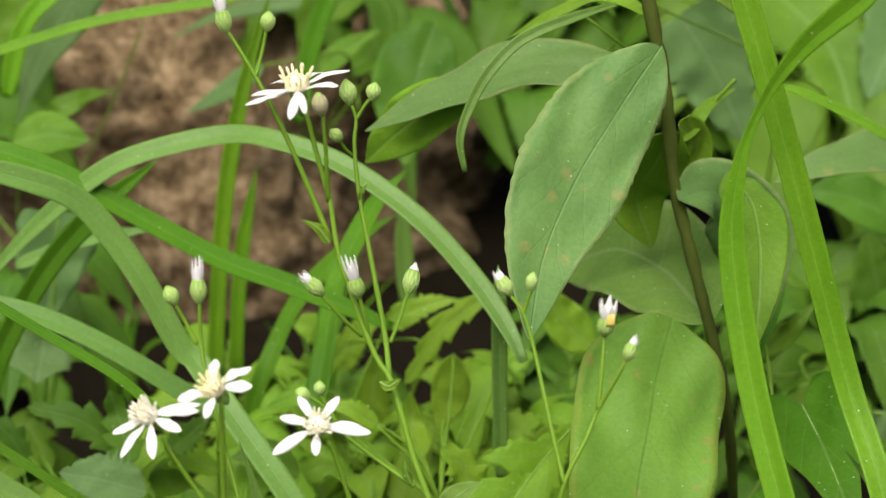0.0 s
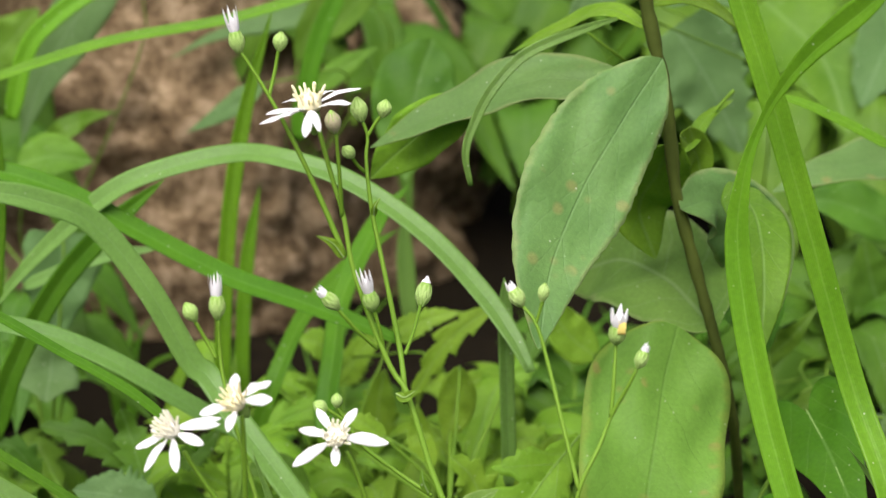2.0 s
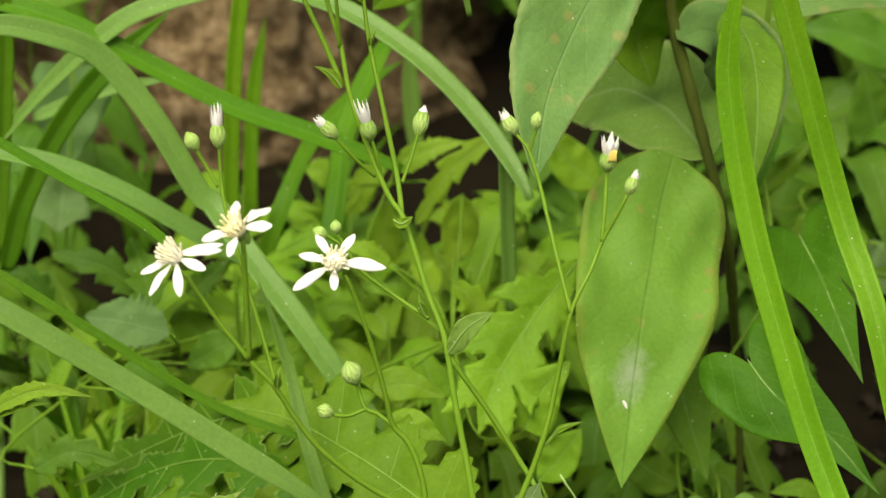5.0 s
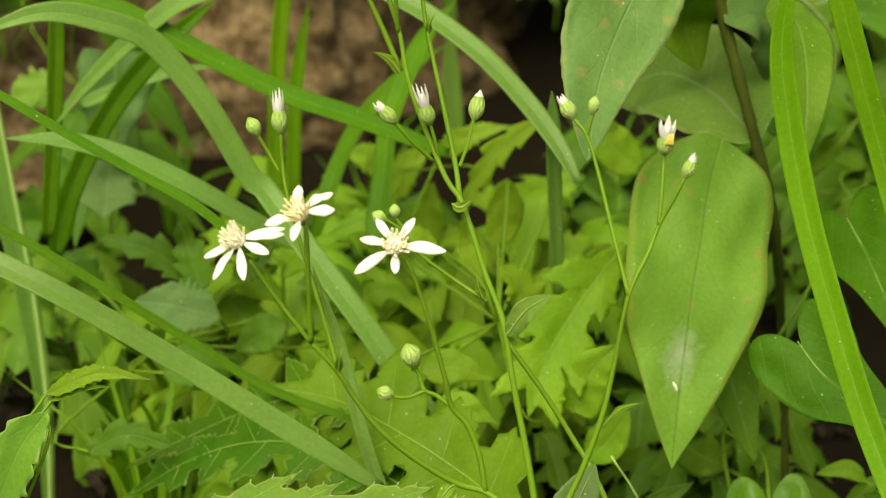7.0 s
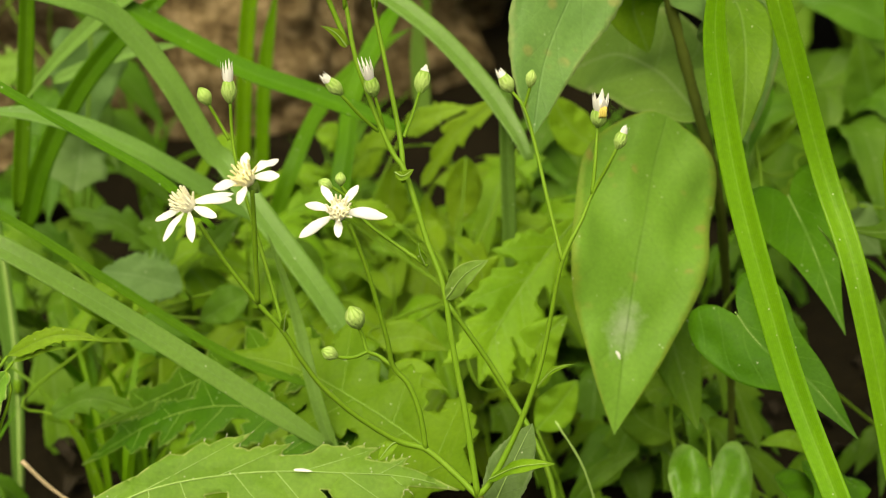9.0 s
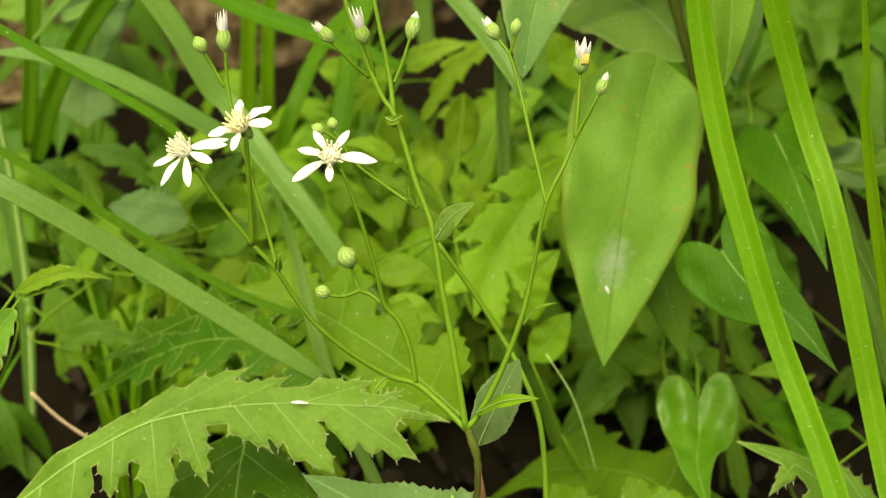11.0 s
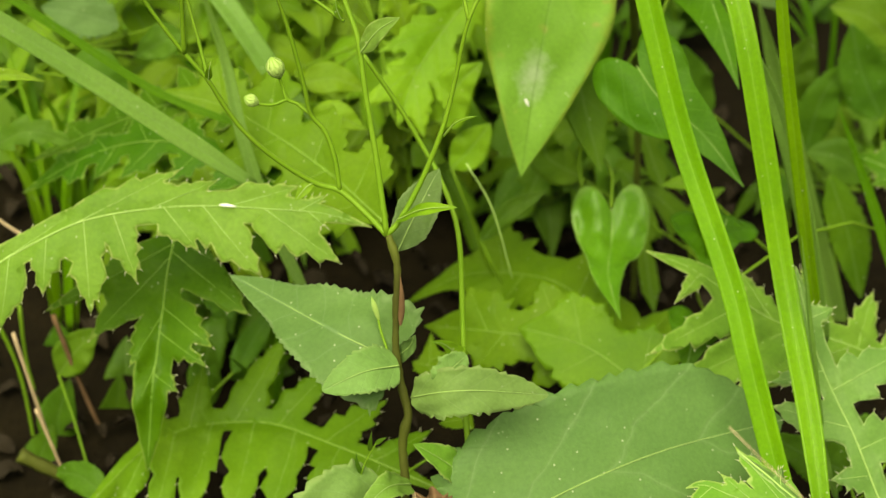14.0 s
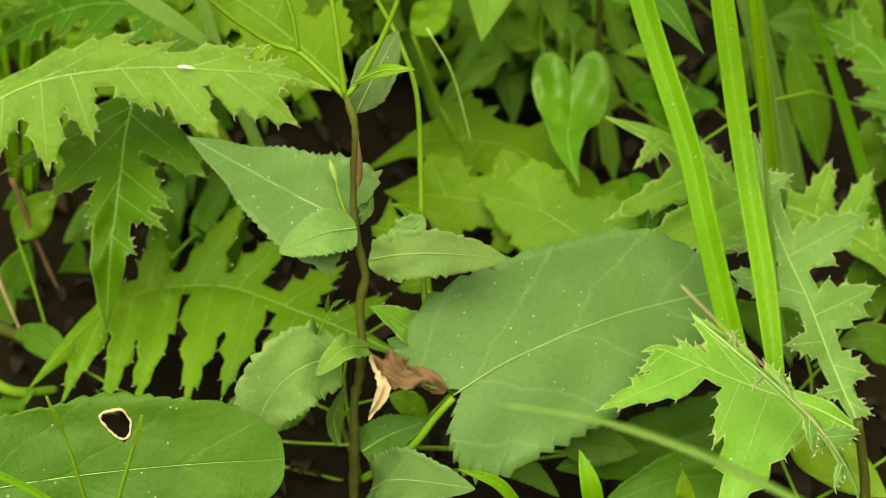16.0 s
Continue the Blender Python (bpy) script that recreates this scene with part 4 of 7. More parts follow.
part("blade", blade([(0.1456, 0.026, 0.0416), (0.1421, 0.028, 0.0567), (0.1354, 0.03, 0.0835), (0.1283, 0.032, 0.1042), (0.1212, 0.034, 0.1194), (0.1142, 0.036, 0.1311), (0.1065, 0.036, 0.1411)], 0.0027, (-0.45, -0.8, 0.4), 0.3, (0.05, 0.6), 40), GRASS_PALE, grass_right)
part("blade", blade([(0.1383, 0.144, 0.1874), (0.1209, 0.144, 0.1963), (0.1093, 0.144, 0.2008), (0.1009, 0.144, 0.2019)], 0.0017, (0, -0.7, 0.7), 0.3, (0.1, 0.5), 24), GRASS, grass_right)
part("blade", blade([(0.2042, 0.09, -0.03), (0.187, 0.085, 0.0129), (0.1717, 0.085, 0.0498), (0.1603, 0.085, 0.0755), (0.1541, 0.085, 0.0898)], 0.0021, (0.3, -1, 0.1), 0.4, (0.05, 0.5), 30), GRASS_DEEP, grass_right)
part("blade", blade([(0.1461, -0.01, 0.013), (0.1406, -0.01, 0.0293), (0.1345, -0.01, 0.0572), (0.1274, -0.01, 0.0932)], 0.0010, (0.5, -1, 0.1), 0.4, (0.05, 0.5), 30), GRASS_PALE, grass_right)

grass_left = thing("grass_clump", (0.0037, 0.082, 0.0652), "pale green arching broad-bladed grass", "grass")
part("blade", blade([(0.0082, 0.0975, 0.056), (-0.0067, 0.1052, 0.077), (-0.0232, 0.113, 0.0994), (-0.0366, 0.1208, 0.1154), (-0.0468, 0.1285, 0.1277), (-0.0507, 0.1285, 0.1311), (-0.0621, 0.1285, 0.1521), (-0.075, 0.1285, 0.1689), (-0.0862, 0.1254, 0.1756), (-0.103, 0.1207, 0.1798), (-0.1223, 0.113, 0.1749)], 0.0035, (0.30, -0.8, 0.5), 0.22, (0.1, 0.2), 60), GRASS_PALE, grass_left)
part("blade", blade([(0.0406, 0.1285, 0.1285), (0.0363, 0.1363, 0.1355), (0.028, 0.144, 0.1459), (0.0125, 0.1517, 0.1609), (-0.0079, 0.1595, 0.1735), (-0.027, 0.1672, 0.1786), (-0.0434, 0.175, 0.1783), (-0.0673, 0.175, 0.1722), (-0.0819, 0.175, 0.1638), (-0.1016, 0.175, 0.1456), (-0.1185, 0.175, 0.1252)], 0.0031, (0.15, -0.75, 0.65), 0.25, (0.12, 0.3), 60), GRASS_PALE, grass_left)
part("blade", blade([(0.0051, 0.175, 0.123), (-0.0047, 0.175, 0.1272), (-0.0243, 0.175, 0.135), (-0.0437, 0.175, 0.142), (-0.0677, 0.175, 0.1546), (-0.0914, 0.175, 0.1676), (-0.1134, 0.175, 0.1744), (-0.1323, 0.175, 0.1766)], 0.0032, (0.1, -0.75, 0.65), 0.25, (0.2, 0.2), 50), GRASS_DEEP, grass_left)
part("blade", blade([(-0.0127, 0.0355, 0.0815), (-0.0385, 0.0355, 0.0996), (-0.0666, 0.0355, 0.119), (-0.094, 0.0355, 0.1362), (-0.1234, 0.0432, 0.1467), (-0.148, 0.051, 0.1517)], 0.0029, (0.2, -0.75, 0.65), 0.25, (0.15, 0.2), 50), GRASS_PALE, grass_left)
part("blade", blade([(-0.0186, 0.082, 0.0775), (-0.0437, 0.082, 0.0879), (-0.0712, 0.082, 0.1067), (-0.101, 0.082, 0.127), (-0.126, 0.082, 0.1414)], 0.0013, (0.2, -0.75, 0.65), 0.25, (0.15, 0.2), 50), GRASS_DEEP, grass_left)
part("blade", blade([(-0.0384, 0.144, 0.1045), (-0.0554, 0.144, 0.1151), (-0.0723, 0.144, 0.1255), (-0.0875, 0.144, 0.1327), (-0.1042, 0.144, 0.1373), (-0.121, 0.144, 0.138)], 0.0029, (0.2, -0.75, 0.65), 0.3, (0.15, 0.3), 40), GRASS_PALE, grass_left)
part("blade", blade([(-0.0434, 0.0665, 0.1292), (-0.0572, 0.0665, 0.1427), (-0.0751, 0.0665, 0.1539), (-0.0928, 0.0665, 0.1648), (-0.1088, 0.0665, 0.1749), (-0.1221, 0.0665, 0.1821)], 0.0013, (0.2, -0.75, 0.65), 0.3, (0.15, 0.3), 40), GRASS_DEEP, grass_left)
part("blade", blade([(0.0024, 0.0587, 0.0305), (-0.0087, 0.0665, 0.0515), (-0.0181, 0.0743, 0.0758), (-0.0243, 0.082, 0.1), (-0.0314, 0.082, 0.1234)], 0.0018, (0.2, -0.9, 0.3), 0.3, (0.15, 0.4), 40), GRASS_PALE, grass_left)
part("blade", blade([(-0.1321, 0.255, 0.183), (-0.1104, 0.255, 0.1906), (-0.0852, 0.255, 0.1982), (-0.0494, 0.255, 0.2049), (-0.0209, 0.255, 0.2134), (0.0023, 0.255, 0.2209), (0.0323, 0.255, 0.232)], 0.0018, (0.0, -0.8, 0.6), 0.3, (0.1, 0.3), 40), GRASS, grass_left)
part("blade", blade([(-0.1292, 0.304, 0.1623), (-0.1226, 0.304, 0.186), (-0.1127, 0.304, 0.1977), (-0.0952, 0.304, 0.2095), (-0.0722, 0.304, 0.2194)], 0.0033, (0.0, -0.9, 0.4), 0.3, (0.1, 0.3), 40), GRASS, grass_left)
part("blade", blade([(-0.1211, 0.206, 0.08), (-0.1142, 0.206, 0.1026), (-0.1003, 0.206, 0.1283), (-0.0836, 0.206, 0.1481), (-0.0656, 0.206, 0.1639)], 0.0036, (0.3, -0.9, 0.4), 0.3, (0.1, 0.3), 40), GRASS_DEEP, grass_left)
part("blade", blade([(-0.1168, 0.175, 0.0967), (-0.1126, 0.175, 0.1321), (-0.1096, 0.175, 0.1645), (-0.1081, 0.175, 0.1909)], 0.0025, (0.3, -0.9, 0.2), 0.3, (0.1, 0.4), 30), GRASS_DEEP, grass_left)
part("blade", blade([(-0.1136, 0.2305, 0.1232), (-0.1006, 0.2305, 0.1288), (-0.0859, 0.2305, 0.1335), (-0.0695, 0.2305, 0.1362)], 0.0022, (0.0, -0.8, 0.6), 0.3, (0.1, 0.4), 30), GRASS_PALE, grass_left)

grass_back = thing("grass_clump", (-0.0526, 0.2795, 0.061), "upright green grass before the boulder", "grass")
part("blade", blade([(-0.0564, 0.2795, 0.0692), (-0.0545, 0.2795, 0.1096), (-0.0516, 0.2795, 0.1411), (-0.0461, 0.2795, 0.172), (-0.0366, 0.2795, 0.2061)], 0.0028, (0.1, -1, 0.1), 0.3, (0.1, 0.4), 40), GRASS, grass_back)
part("blade", blade([(-0.0506, 0.304, 0.0608), (-0.0508, 0.304, 0.0777), (-0.0486, 0.304, 0.1109), (-0.0437, 0.304, 0.1394)], 0.0026, (-0.1, -1, 0.1), 0.3, (0.1, 0.4), 40), GRASS, grass_back)
part("blade", blade([(-0.0183, 0.1905, 0.0877), (-0.0154, 0.206, 0.1058), (-0.0127, 0.2305, 0.1203), (-0.0024, 0.255, 0.1381), (0.0086, 0.2795, 0.1457)], 0.0038, (-0.4, -1, 0.1), 0.3, (0.1, 0.4), 40), GRASS_DEEP, grass_back)
part("blade", blade([(-0.0414, 0.2305, 0.0728), (-0.0341, 0.2305, 0.0939), (-0.0244, 0.255, 0.1092), (-0.0063, 0.2795, 0.122), (0.0051, 0.304, 0.1237)], 0.0031, (-0.4, -1, 0.3), 0.3, (0.1, 0.4), 40), GRASS_DEEP, grass_back)
part("blade", blade([(-0.0327, 0.353, 0.1453), (-0.0244, 0.353, 0.1833), (-0.0082, 0.353, 0.2164)], 0.0037, (-0.3, -1, 0.1), 0.3, (0.1, 0.4), 30), GRASS_DEEP, grass_back)
part("blade", blade([(0.0361, 0.144, 0.0893), (0.0358, 0.144, 0.1008), (0.035, 0.144, 0.119), (0.0343, 0.144, 0.1386), (0.0338, 0.144, 0.1508)], 0.0022, (0.2, -1, 0.1), 0.2, (0.1, 0.2), 40), GRASS_PALE, grass_back)
part("blade", blade([(0.0099, 0.353, 0.0715), (0.008, 0.353, 0.0893), (0.0069, 0.353, 0.109), (0.0083, 0.353, 0.1199)], 0.0035, (0.2, -1, 0.1), 0.2, (0.3, 0.5), 30), GRASS_PALE, grass_back)
part("blade", blade([(0.0235, 0.118, 0.1825), (0.022, 0.118, 0.1912), (0.0246, 0.12, 0.1996), (0.0294, 0.122, 0.208), (0.0379, 0.126, 0.2158), (0.0528, 0.132, 0.2212), (0.0665, 0.14, 0.2241)], 0.0015, (0.2, -1, 0.3), 0.2, (0.45, 0.4), 40), GRASS_PALE, grass_back)

stalk = thing("grass_stalk", (-0.1293, 0.19, -0.0643), "thin tall pale green grass stalk with a narrow blade", "grass")
part("stalk", tube([(-0.1369, 0.19, 0.1755), (-0.1338, 0.19, 0.151), (-0.1297, 0.19, 0.1112), (-0.1261, 0.19, 0.0793), (-0.1242, 0.19, 0.0502), (-0.124, 0.19, 0.0303), (-0.1255, 0.19, -0.0065), (-0.127, 0.19, -0.0339), (-0.1293, 0.19, -0.0643)], 0.0006, 0.0009, 8, 60), RIB, stalk)
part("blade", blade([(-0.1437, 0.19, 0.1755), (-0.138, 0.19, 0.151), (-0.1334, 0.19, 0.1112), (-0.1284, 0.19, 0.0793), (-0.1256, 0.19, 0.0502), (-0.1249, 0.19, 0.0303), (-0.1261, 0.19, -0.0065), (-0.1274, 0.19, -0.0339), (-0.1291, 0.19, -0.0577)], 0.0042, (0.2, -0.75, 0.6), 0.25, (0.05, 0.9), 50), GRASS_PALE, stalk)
part("node", tube([(-0.124, 0.189, 0.0328), (-0.1239, 0.189, 0.0308), (-0.1239, 0.189, 0.0284)], 0.0011, 0.0011, 8, 6, bulge=lambda u: 0.3 * math.sin(math.pi * u)), STEM, stalk, "swollen joint on the stalk")

# ---- thistles ----
# half the edge of a thistle lobe, from its foot to its tip: how far along the lobe, how wide, whether a spine stands there
LOBE_EDGE = ((-0.05, 0.85, 0), (0.16, 1.0, 0), (0.37, 1.18, 1), (0.43, 0.84, 0), (0.60, 0.92, 1), (0.66, 0.54, 0), (0.82, 0.46, 1), (0.86, 0.22, 0))


def filled(outlines, inner, step=0.0021):
    """Triangles over the union of closed outlines in a leaf's own plane: places in the plane, faces, and how near the rim each place lies."""
    flat, rings = [], []
    for ring in outlines:
        rings.append(list(range(len(flat), len(flat) + len(ring))))
        flat += [Vector(q) for q in ring]
    low = [min(q[k] for q in flat) for k in (0, 1)]
    high = [max(q[k] for q in flat) for k in (0, 1)]
    rows = int((high[1] - low[1]) / step) + 1
    for r in range(rows):
        for c in range(int((high[0] - low[0]) / step) + 1):
            flat.append(Vector((low[0] + (c + 0.5 * (r % 2)) * step + 0.0002, low[1] + r * step + 0.0001)))
    places, _, faces, _, _, _ = geometry.delaunay_2d_cdt(flat + [Vector(q) for q in inner], [], rings, 1, 1e-6)
    used = sorted({k for f in faces for k in f})
    back = {k: m for m, k in enumerate(used)}
    places = [places[k] for k in used]
    faces = [tuple(back[k] for k in f) for f in faces]
    count = {}
    for f in faces:
        for a, b in zip(f, f[1:] + f[:1]):
            count[(a, b)] = count.get((a, b), 0) + 1
    open_edges = [(a, b) for a, b in count if (b, a) not in count]
    rim = np.array([list(places[k]) for k in sorted({k for e in open_edges for k in e})])
    here = np.array([list(q) for q in places])
    near = np.sqrt(((here[:, None, :] - rim[None, :, :]) ** 2).sum(axis=2)).min(axis=1)
    return places, faces, open_edges, np.clip(1 - near / 0.0035, 0, 1)


def thistle_leaf(plant, spine, wing, facing, material, lobes, label="", rib_r=0.00028, seed=1, wave=0.3, rib_mat=None, prickles=True):
    """A pinnate leaf: one blade along the midrib, cut into ragged pointed lobes with spines, each given by its line and half its width."""
    rng = random.Random(seed)
    line = spline(spine, 40)
    axes = [spline(q, 12) for q, half in lobes]
    cloud = np.array([list(q) for q in line[::4]] + [list(q) for axis in axes for q in axis[::4]])
    middle = cloud.mean(axis=0)
    turn = np.linalg.svd(cloud - middle)[2]
    e1, up = Vector(turn[0].tolist()), Vector(turn[2].tolist())
    up = up if up.dot(Vector(facing)) > 0 else -up
    e2, o = up.cross(e1), Vector(middle.tolist())

    def to_plane(q):
        return Vector(((q - o).dot(e1), (q - o).dot(e2)))

    known = list(line) + [q for axis in axes for q in axis[2:]]
    at = np.array([list(to_plane(q)) for q in known])
    tall = np.array([(q - o).dot(up) for q in known])

    def height(q):
        w = 1.0 / (((at - np.array([q[0], q[1]])) ** 2).sum(axis=1) + 1.5e-6) ** 1.5
        off = min(1.0, math.sqrt(((at - np.array([q[0], q[1]])) ** 2).sum(axis=1).min()) / 0.004)
        bump = wave * off * 0.0042 * noise.noise((q[0] * 110 + seed, q[1] * 110, 0.3)) + wave * off * 0.0015 * noise.noise((q[0] * 330 + seed, q[1] * 330, 0.9))
        return float((w * tall).sum() / w.sum()) + 0.0005 * off + bump

    def solid(q):
        return o + e1 * q[0] + e2 * q[1] + up * height(q)

    flat = [to_plane(q) for q in line]
    outlines, spines = [], []
    left, right = [], []
    for k, q in enumerate(flat):
        d = (flat[min(k + 1, 40)] - flat[max(k - 1, 0)]).normalized()
        w = wing * min(1.0, 0.25 + k / 8, 0.04 + (40 - k) / 9) * (1 + 0.18 * noise.noise((k * 0.35, seed, 0.2)))
        left.append(q + Vector((-d.y, d.x)) * w)
        right.append(q - Vector((-d.y, d.x)) * w)
    outlines.append(left + right[::-1])
    for (q, half), axis in zip(lobes, axes):
        run = [to_plane(p) for p in axis]
        ring = []
        for sign in (1, -1):
            row = []
            for a, c, z in LOBE_EDGE:
                a, c = a + rng.uniform(-0.04, 0.04), c * rng.uniform(0.8, 1.15)
                k = min(max(a, 0.0), 1.0) * 12
                m = min(int(k), 11)
                d = (run[m + 1] - run[m]).normalized()
                side = Vector((-d.y, d.x)) * sign
                tooth = run[m].lerp(run[m + 1], k - m) + d * (min(a, 0) * 0.01) + side * (c * half * 0.95)
                row.append(tooth)
                if z:
                    spines.append((tooth, (side * 0.8 + d).normalized()))
            if sign < 0:
                row = row[::-1]
            else:
                row.append(run[12])
            ring += row
        spines.append((run[12], (run[12] - run[10]).normalized()))
        bent = []
        for a, b in zip(ring, ring[1:] + ring[:1]):
            sag = Vector((a.y - b.y, b.x - a.x)) * rng.uniform(-0.02, 0.10)
            bent += [a, a.lerp(b, 0.5) + sag]
        outlines.append(bent)
    places, faces, rim, near = filled(outlines, flat + [to_plane(q) for axis in axes for q in axis])
    top = [solid(q) for q in places]
    n = len(top)
    uvs = []
    for q, r in zip(places, near):
        away = float(np.sqrt(((at - np.array([q[0], q[1]])) ** 2).sum(axis=1).min()))
        uvs.append((0.15 + away * 60, q[0] * 10.0, float(r)))
    if (top[faces[0][1]] - top[faces[0][0]]).cross(top[faces[0][2]] - top[faces[0][0]]).dot(up) < 0:
        faces = [f[::-1] for f in faces]
        rim = [e[::-1] for e in rim]
    skin = faces + [tuple(n + k for k in f[::-1]) for f in faces] + [(b, a, n + a, n + b) for a, b in rim]
    ob = part("leaf", (top + [q - up * 0.00022 for q in top], skin, uvs + uvs), material, plant, label)
    ribs = [tube([solid(q) + up * rib_r * 0.8 for q in flat[:39:2]], rib_r, rib_r * 0.3, 6, 38)]
    for axis in axes:
        ends = [solid(to_plane(q)) for q in axis]
        ribs.append(tube([q + up * rib_r * 0.35 for q in ends[:11]], rib_r * 0.45, rib_r * 0.15, 5, 20))
    part("midrib", joined(*ribs), rib_mat or RIB, ob)
    if not prickles:
        return ob
    hooks = []
    for q, d in spines:
        if min((q - p).length for k, p in enumerate(places) if near[k] > 0.99) > 0.0004 or any(abs(q.x - p.x) + abs(q.y - p.y) < 0.0002 and near[k] < 0.9 for k, p in enumerate(places)):
            continue
        foot = solid(q)
        tip = foot + (e1 * d.x + e2 * d.y) * rng.uniform(0.0006, 0.0012) + up * rng.uniform(-0.0001, 0.0004)
        hooks.append(tube([foot, foot.lerp(tip, 0.5), tip], 0.00015, 0.00003, 4, 2))
    part("prickle_fringe", joined(*hooks), SPINE, ob, "fine pale prickles")
    return ob


def side_lobes(spine, facing, count, reach, half, seed=0, lean=0.6):
    """Pairs of lobes leaning forward along a spine."""
    rng = random.Random(seed)
    facing = Vector(facing).normalized()
    line = spline(spine, 60)
    out = []
    for k in range(count):
        for side in (-1, 1):
            u = 0.12 + 0.8 * (k + (0.25 if side > 0 else 0.0)) / count
            i = int(u * 60)
            t = (line[min(i + 1, 60)] - line[max(i - 1, 0)]).normalized()
            s = t.cross(facing).normalized() * side
            grow = math.sin(math.pi * min(1.0, 0.22 + 0.75 * u)) ** 0.7 * rng.uniform(0.8, 1.15)
            d = (s + t * lean * rng.uniform(0.7, 1.3)).normalized()
            tip = line[i] + d * reach * grow - facing * reach * 0.15 * rng.random()
            out.append(([line[i], tip], half * rng.uniform(0.85, 1.15)))
    return out


LOOKUP = (0.0, -0.8, 0.6)
thistle = thing("thistle_plant", (0.0302, 0.0355, -0.0196), "low thistle with lobed prickly leaves", "plant")
thistle_leaf(thistle, [(-0.0937, 0.02, 0.0528), (-0.0802, 0.02, 0.064), (-0.068, 0.021, 0.0715), (-0.0593, 0.0235, 0.075), (-0.0491, 0.026, 0.0768), (-0.0365, 0.028, 0.0779), (-0.0239, 0.029, 0.0782), (-0.0087, 0.0265, 0.079), (0.0065, 0.023, 0.0797), (0.0194, 0.018, 0.0785)], 0.0043, (0.0, -0.72, 0.7), THISTLE, [
    ([(-0.0866, 0.02, 0.0587), (-0.0868, 0.0148, 0.0529), (-0.0876, 0.012, 0.0458)], 0.0045),
    ([(-0.0771, 0.02, 0.0666), (-0.0778, 0.0143, 0.0586), (-0.079, 0.011, 0.0493)], 0.0054),
    ([(-0.0672, 0.021, 0.0718), (-0.0672, 0.0158, 0.066), (-0.0675, 0.013, 0.0588)], 0.0045),
    ([(-0.0575, 0.024, 0.0752), (-0.0561, 0.0168, 0.0651), (-0.055, 0.012, 0.0538)], 0.006),
    ([(-0.0498, 0.026, 0.0766), (-0.0462, 0.0198, 0.0696), (-0.0428, 0.016, 0.0614)], 0.0045),
    ([(-0.0365, 0.028, 0.0779), (-0.0315, 0.0233, 0.0739), (-0.0268, 0.021, 0.0687)], 0.0048),
    ([(-0.0261, 0.029, 0.0781), (-0.018, 0.0223, 0.0712), (-0.01, 0.018, 0.063)], 0.006),
    ([(-0.0094, 0.0265, 0.0789), (0.001, 0.02, 0.0743), (0.0112, 0.016, 0.0685)], 0.0066),
    ([(0.0027, 0.024, 0.0794), (0.0051, 0.0213, 0.0786), (0.0074, 0.021, 0.0766)], 0.0024),
    ([(-0.0786, 0.02, 0.0654), (-0.0704, 0.0218, 0.0708), (-0.0626, 0.026, 0.075)], 0.0033),
    ([(-0.06, 0.0235, 0.0747), (-0.0462, 0.0285, 0.0807), (-0.0326, 0.036, 0.0856)], 0.0045),
    ([(-0.0402, 0.0275, 0.0777), (-0.0313, 0.0301, 0.081), (-0.0225, 0.035, 0.0831)], 0.0042),
    ([(-0.0194, 0.029, 0.0782), (-0.0098, 0.0298, 0.0811), (-0.0004, 0.033, 0.0828)], 0.0042),
    ([(-0.0003, 0.025, 0.0793), (0.0034, 0.0253, 0.0815), (0.007, 0.028, 0.0825)], 0.0021),
], "bright yellow-green lobed thistle leaf", seed=2, wave=0.28)
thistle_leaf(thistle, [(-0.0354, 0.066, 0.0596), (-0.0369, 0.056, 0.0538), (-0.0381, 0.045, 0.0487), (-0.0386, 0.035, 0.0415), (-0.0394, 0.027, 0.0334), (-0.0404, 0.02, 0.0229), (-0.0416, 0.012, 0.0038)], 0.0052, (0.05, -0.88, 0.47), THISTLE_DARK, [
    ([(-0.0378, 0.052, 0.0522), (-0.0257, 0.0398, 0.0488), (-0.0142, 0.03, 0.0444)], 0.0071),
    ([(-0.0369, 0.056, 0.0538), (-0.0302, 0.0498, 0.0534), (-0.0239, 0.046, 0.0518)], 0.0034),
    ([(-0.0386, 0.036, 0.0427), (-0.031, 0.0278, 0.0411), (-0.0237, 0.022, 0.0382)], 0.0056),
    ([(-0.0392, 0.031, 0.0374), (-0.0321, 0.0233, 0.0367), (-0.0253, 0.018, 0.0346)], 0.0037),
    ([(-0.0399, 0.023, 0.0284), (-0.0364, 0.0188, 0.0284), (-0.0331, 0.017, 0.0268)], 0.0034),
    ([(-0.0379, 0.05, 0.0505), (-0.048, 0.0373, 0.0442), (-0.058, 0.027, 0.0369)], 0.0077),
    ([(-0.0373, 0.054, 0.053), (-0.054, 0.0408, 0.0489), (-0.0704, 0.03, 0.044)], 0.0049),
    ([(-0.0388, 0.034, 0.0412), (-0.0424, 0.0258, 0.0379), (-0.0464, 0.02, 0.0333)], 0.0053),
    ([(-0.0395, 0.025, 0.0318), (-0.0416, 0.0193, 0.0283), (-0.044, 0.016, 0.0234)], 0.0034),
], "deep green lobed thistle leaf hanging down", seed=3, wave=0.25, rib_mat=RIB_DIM)
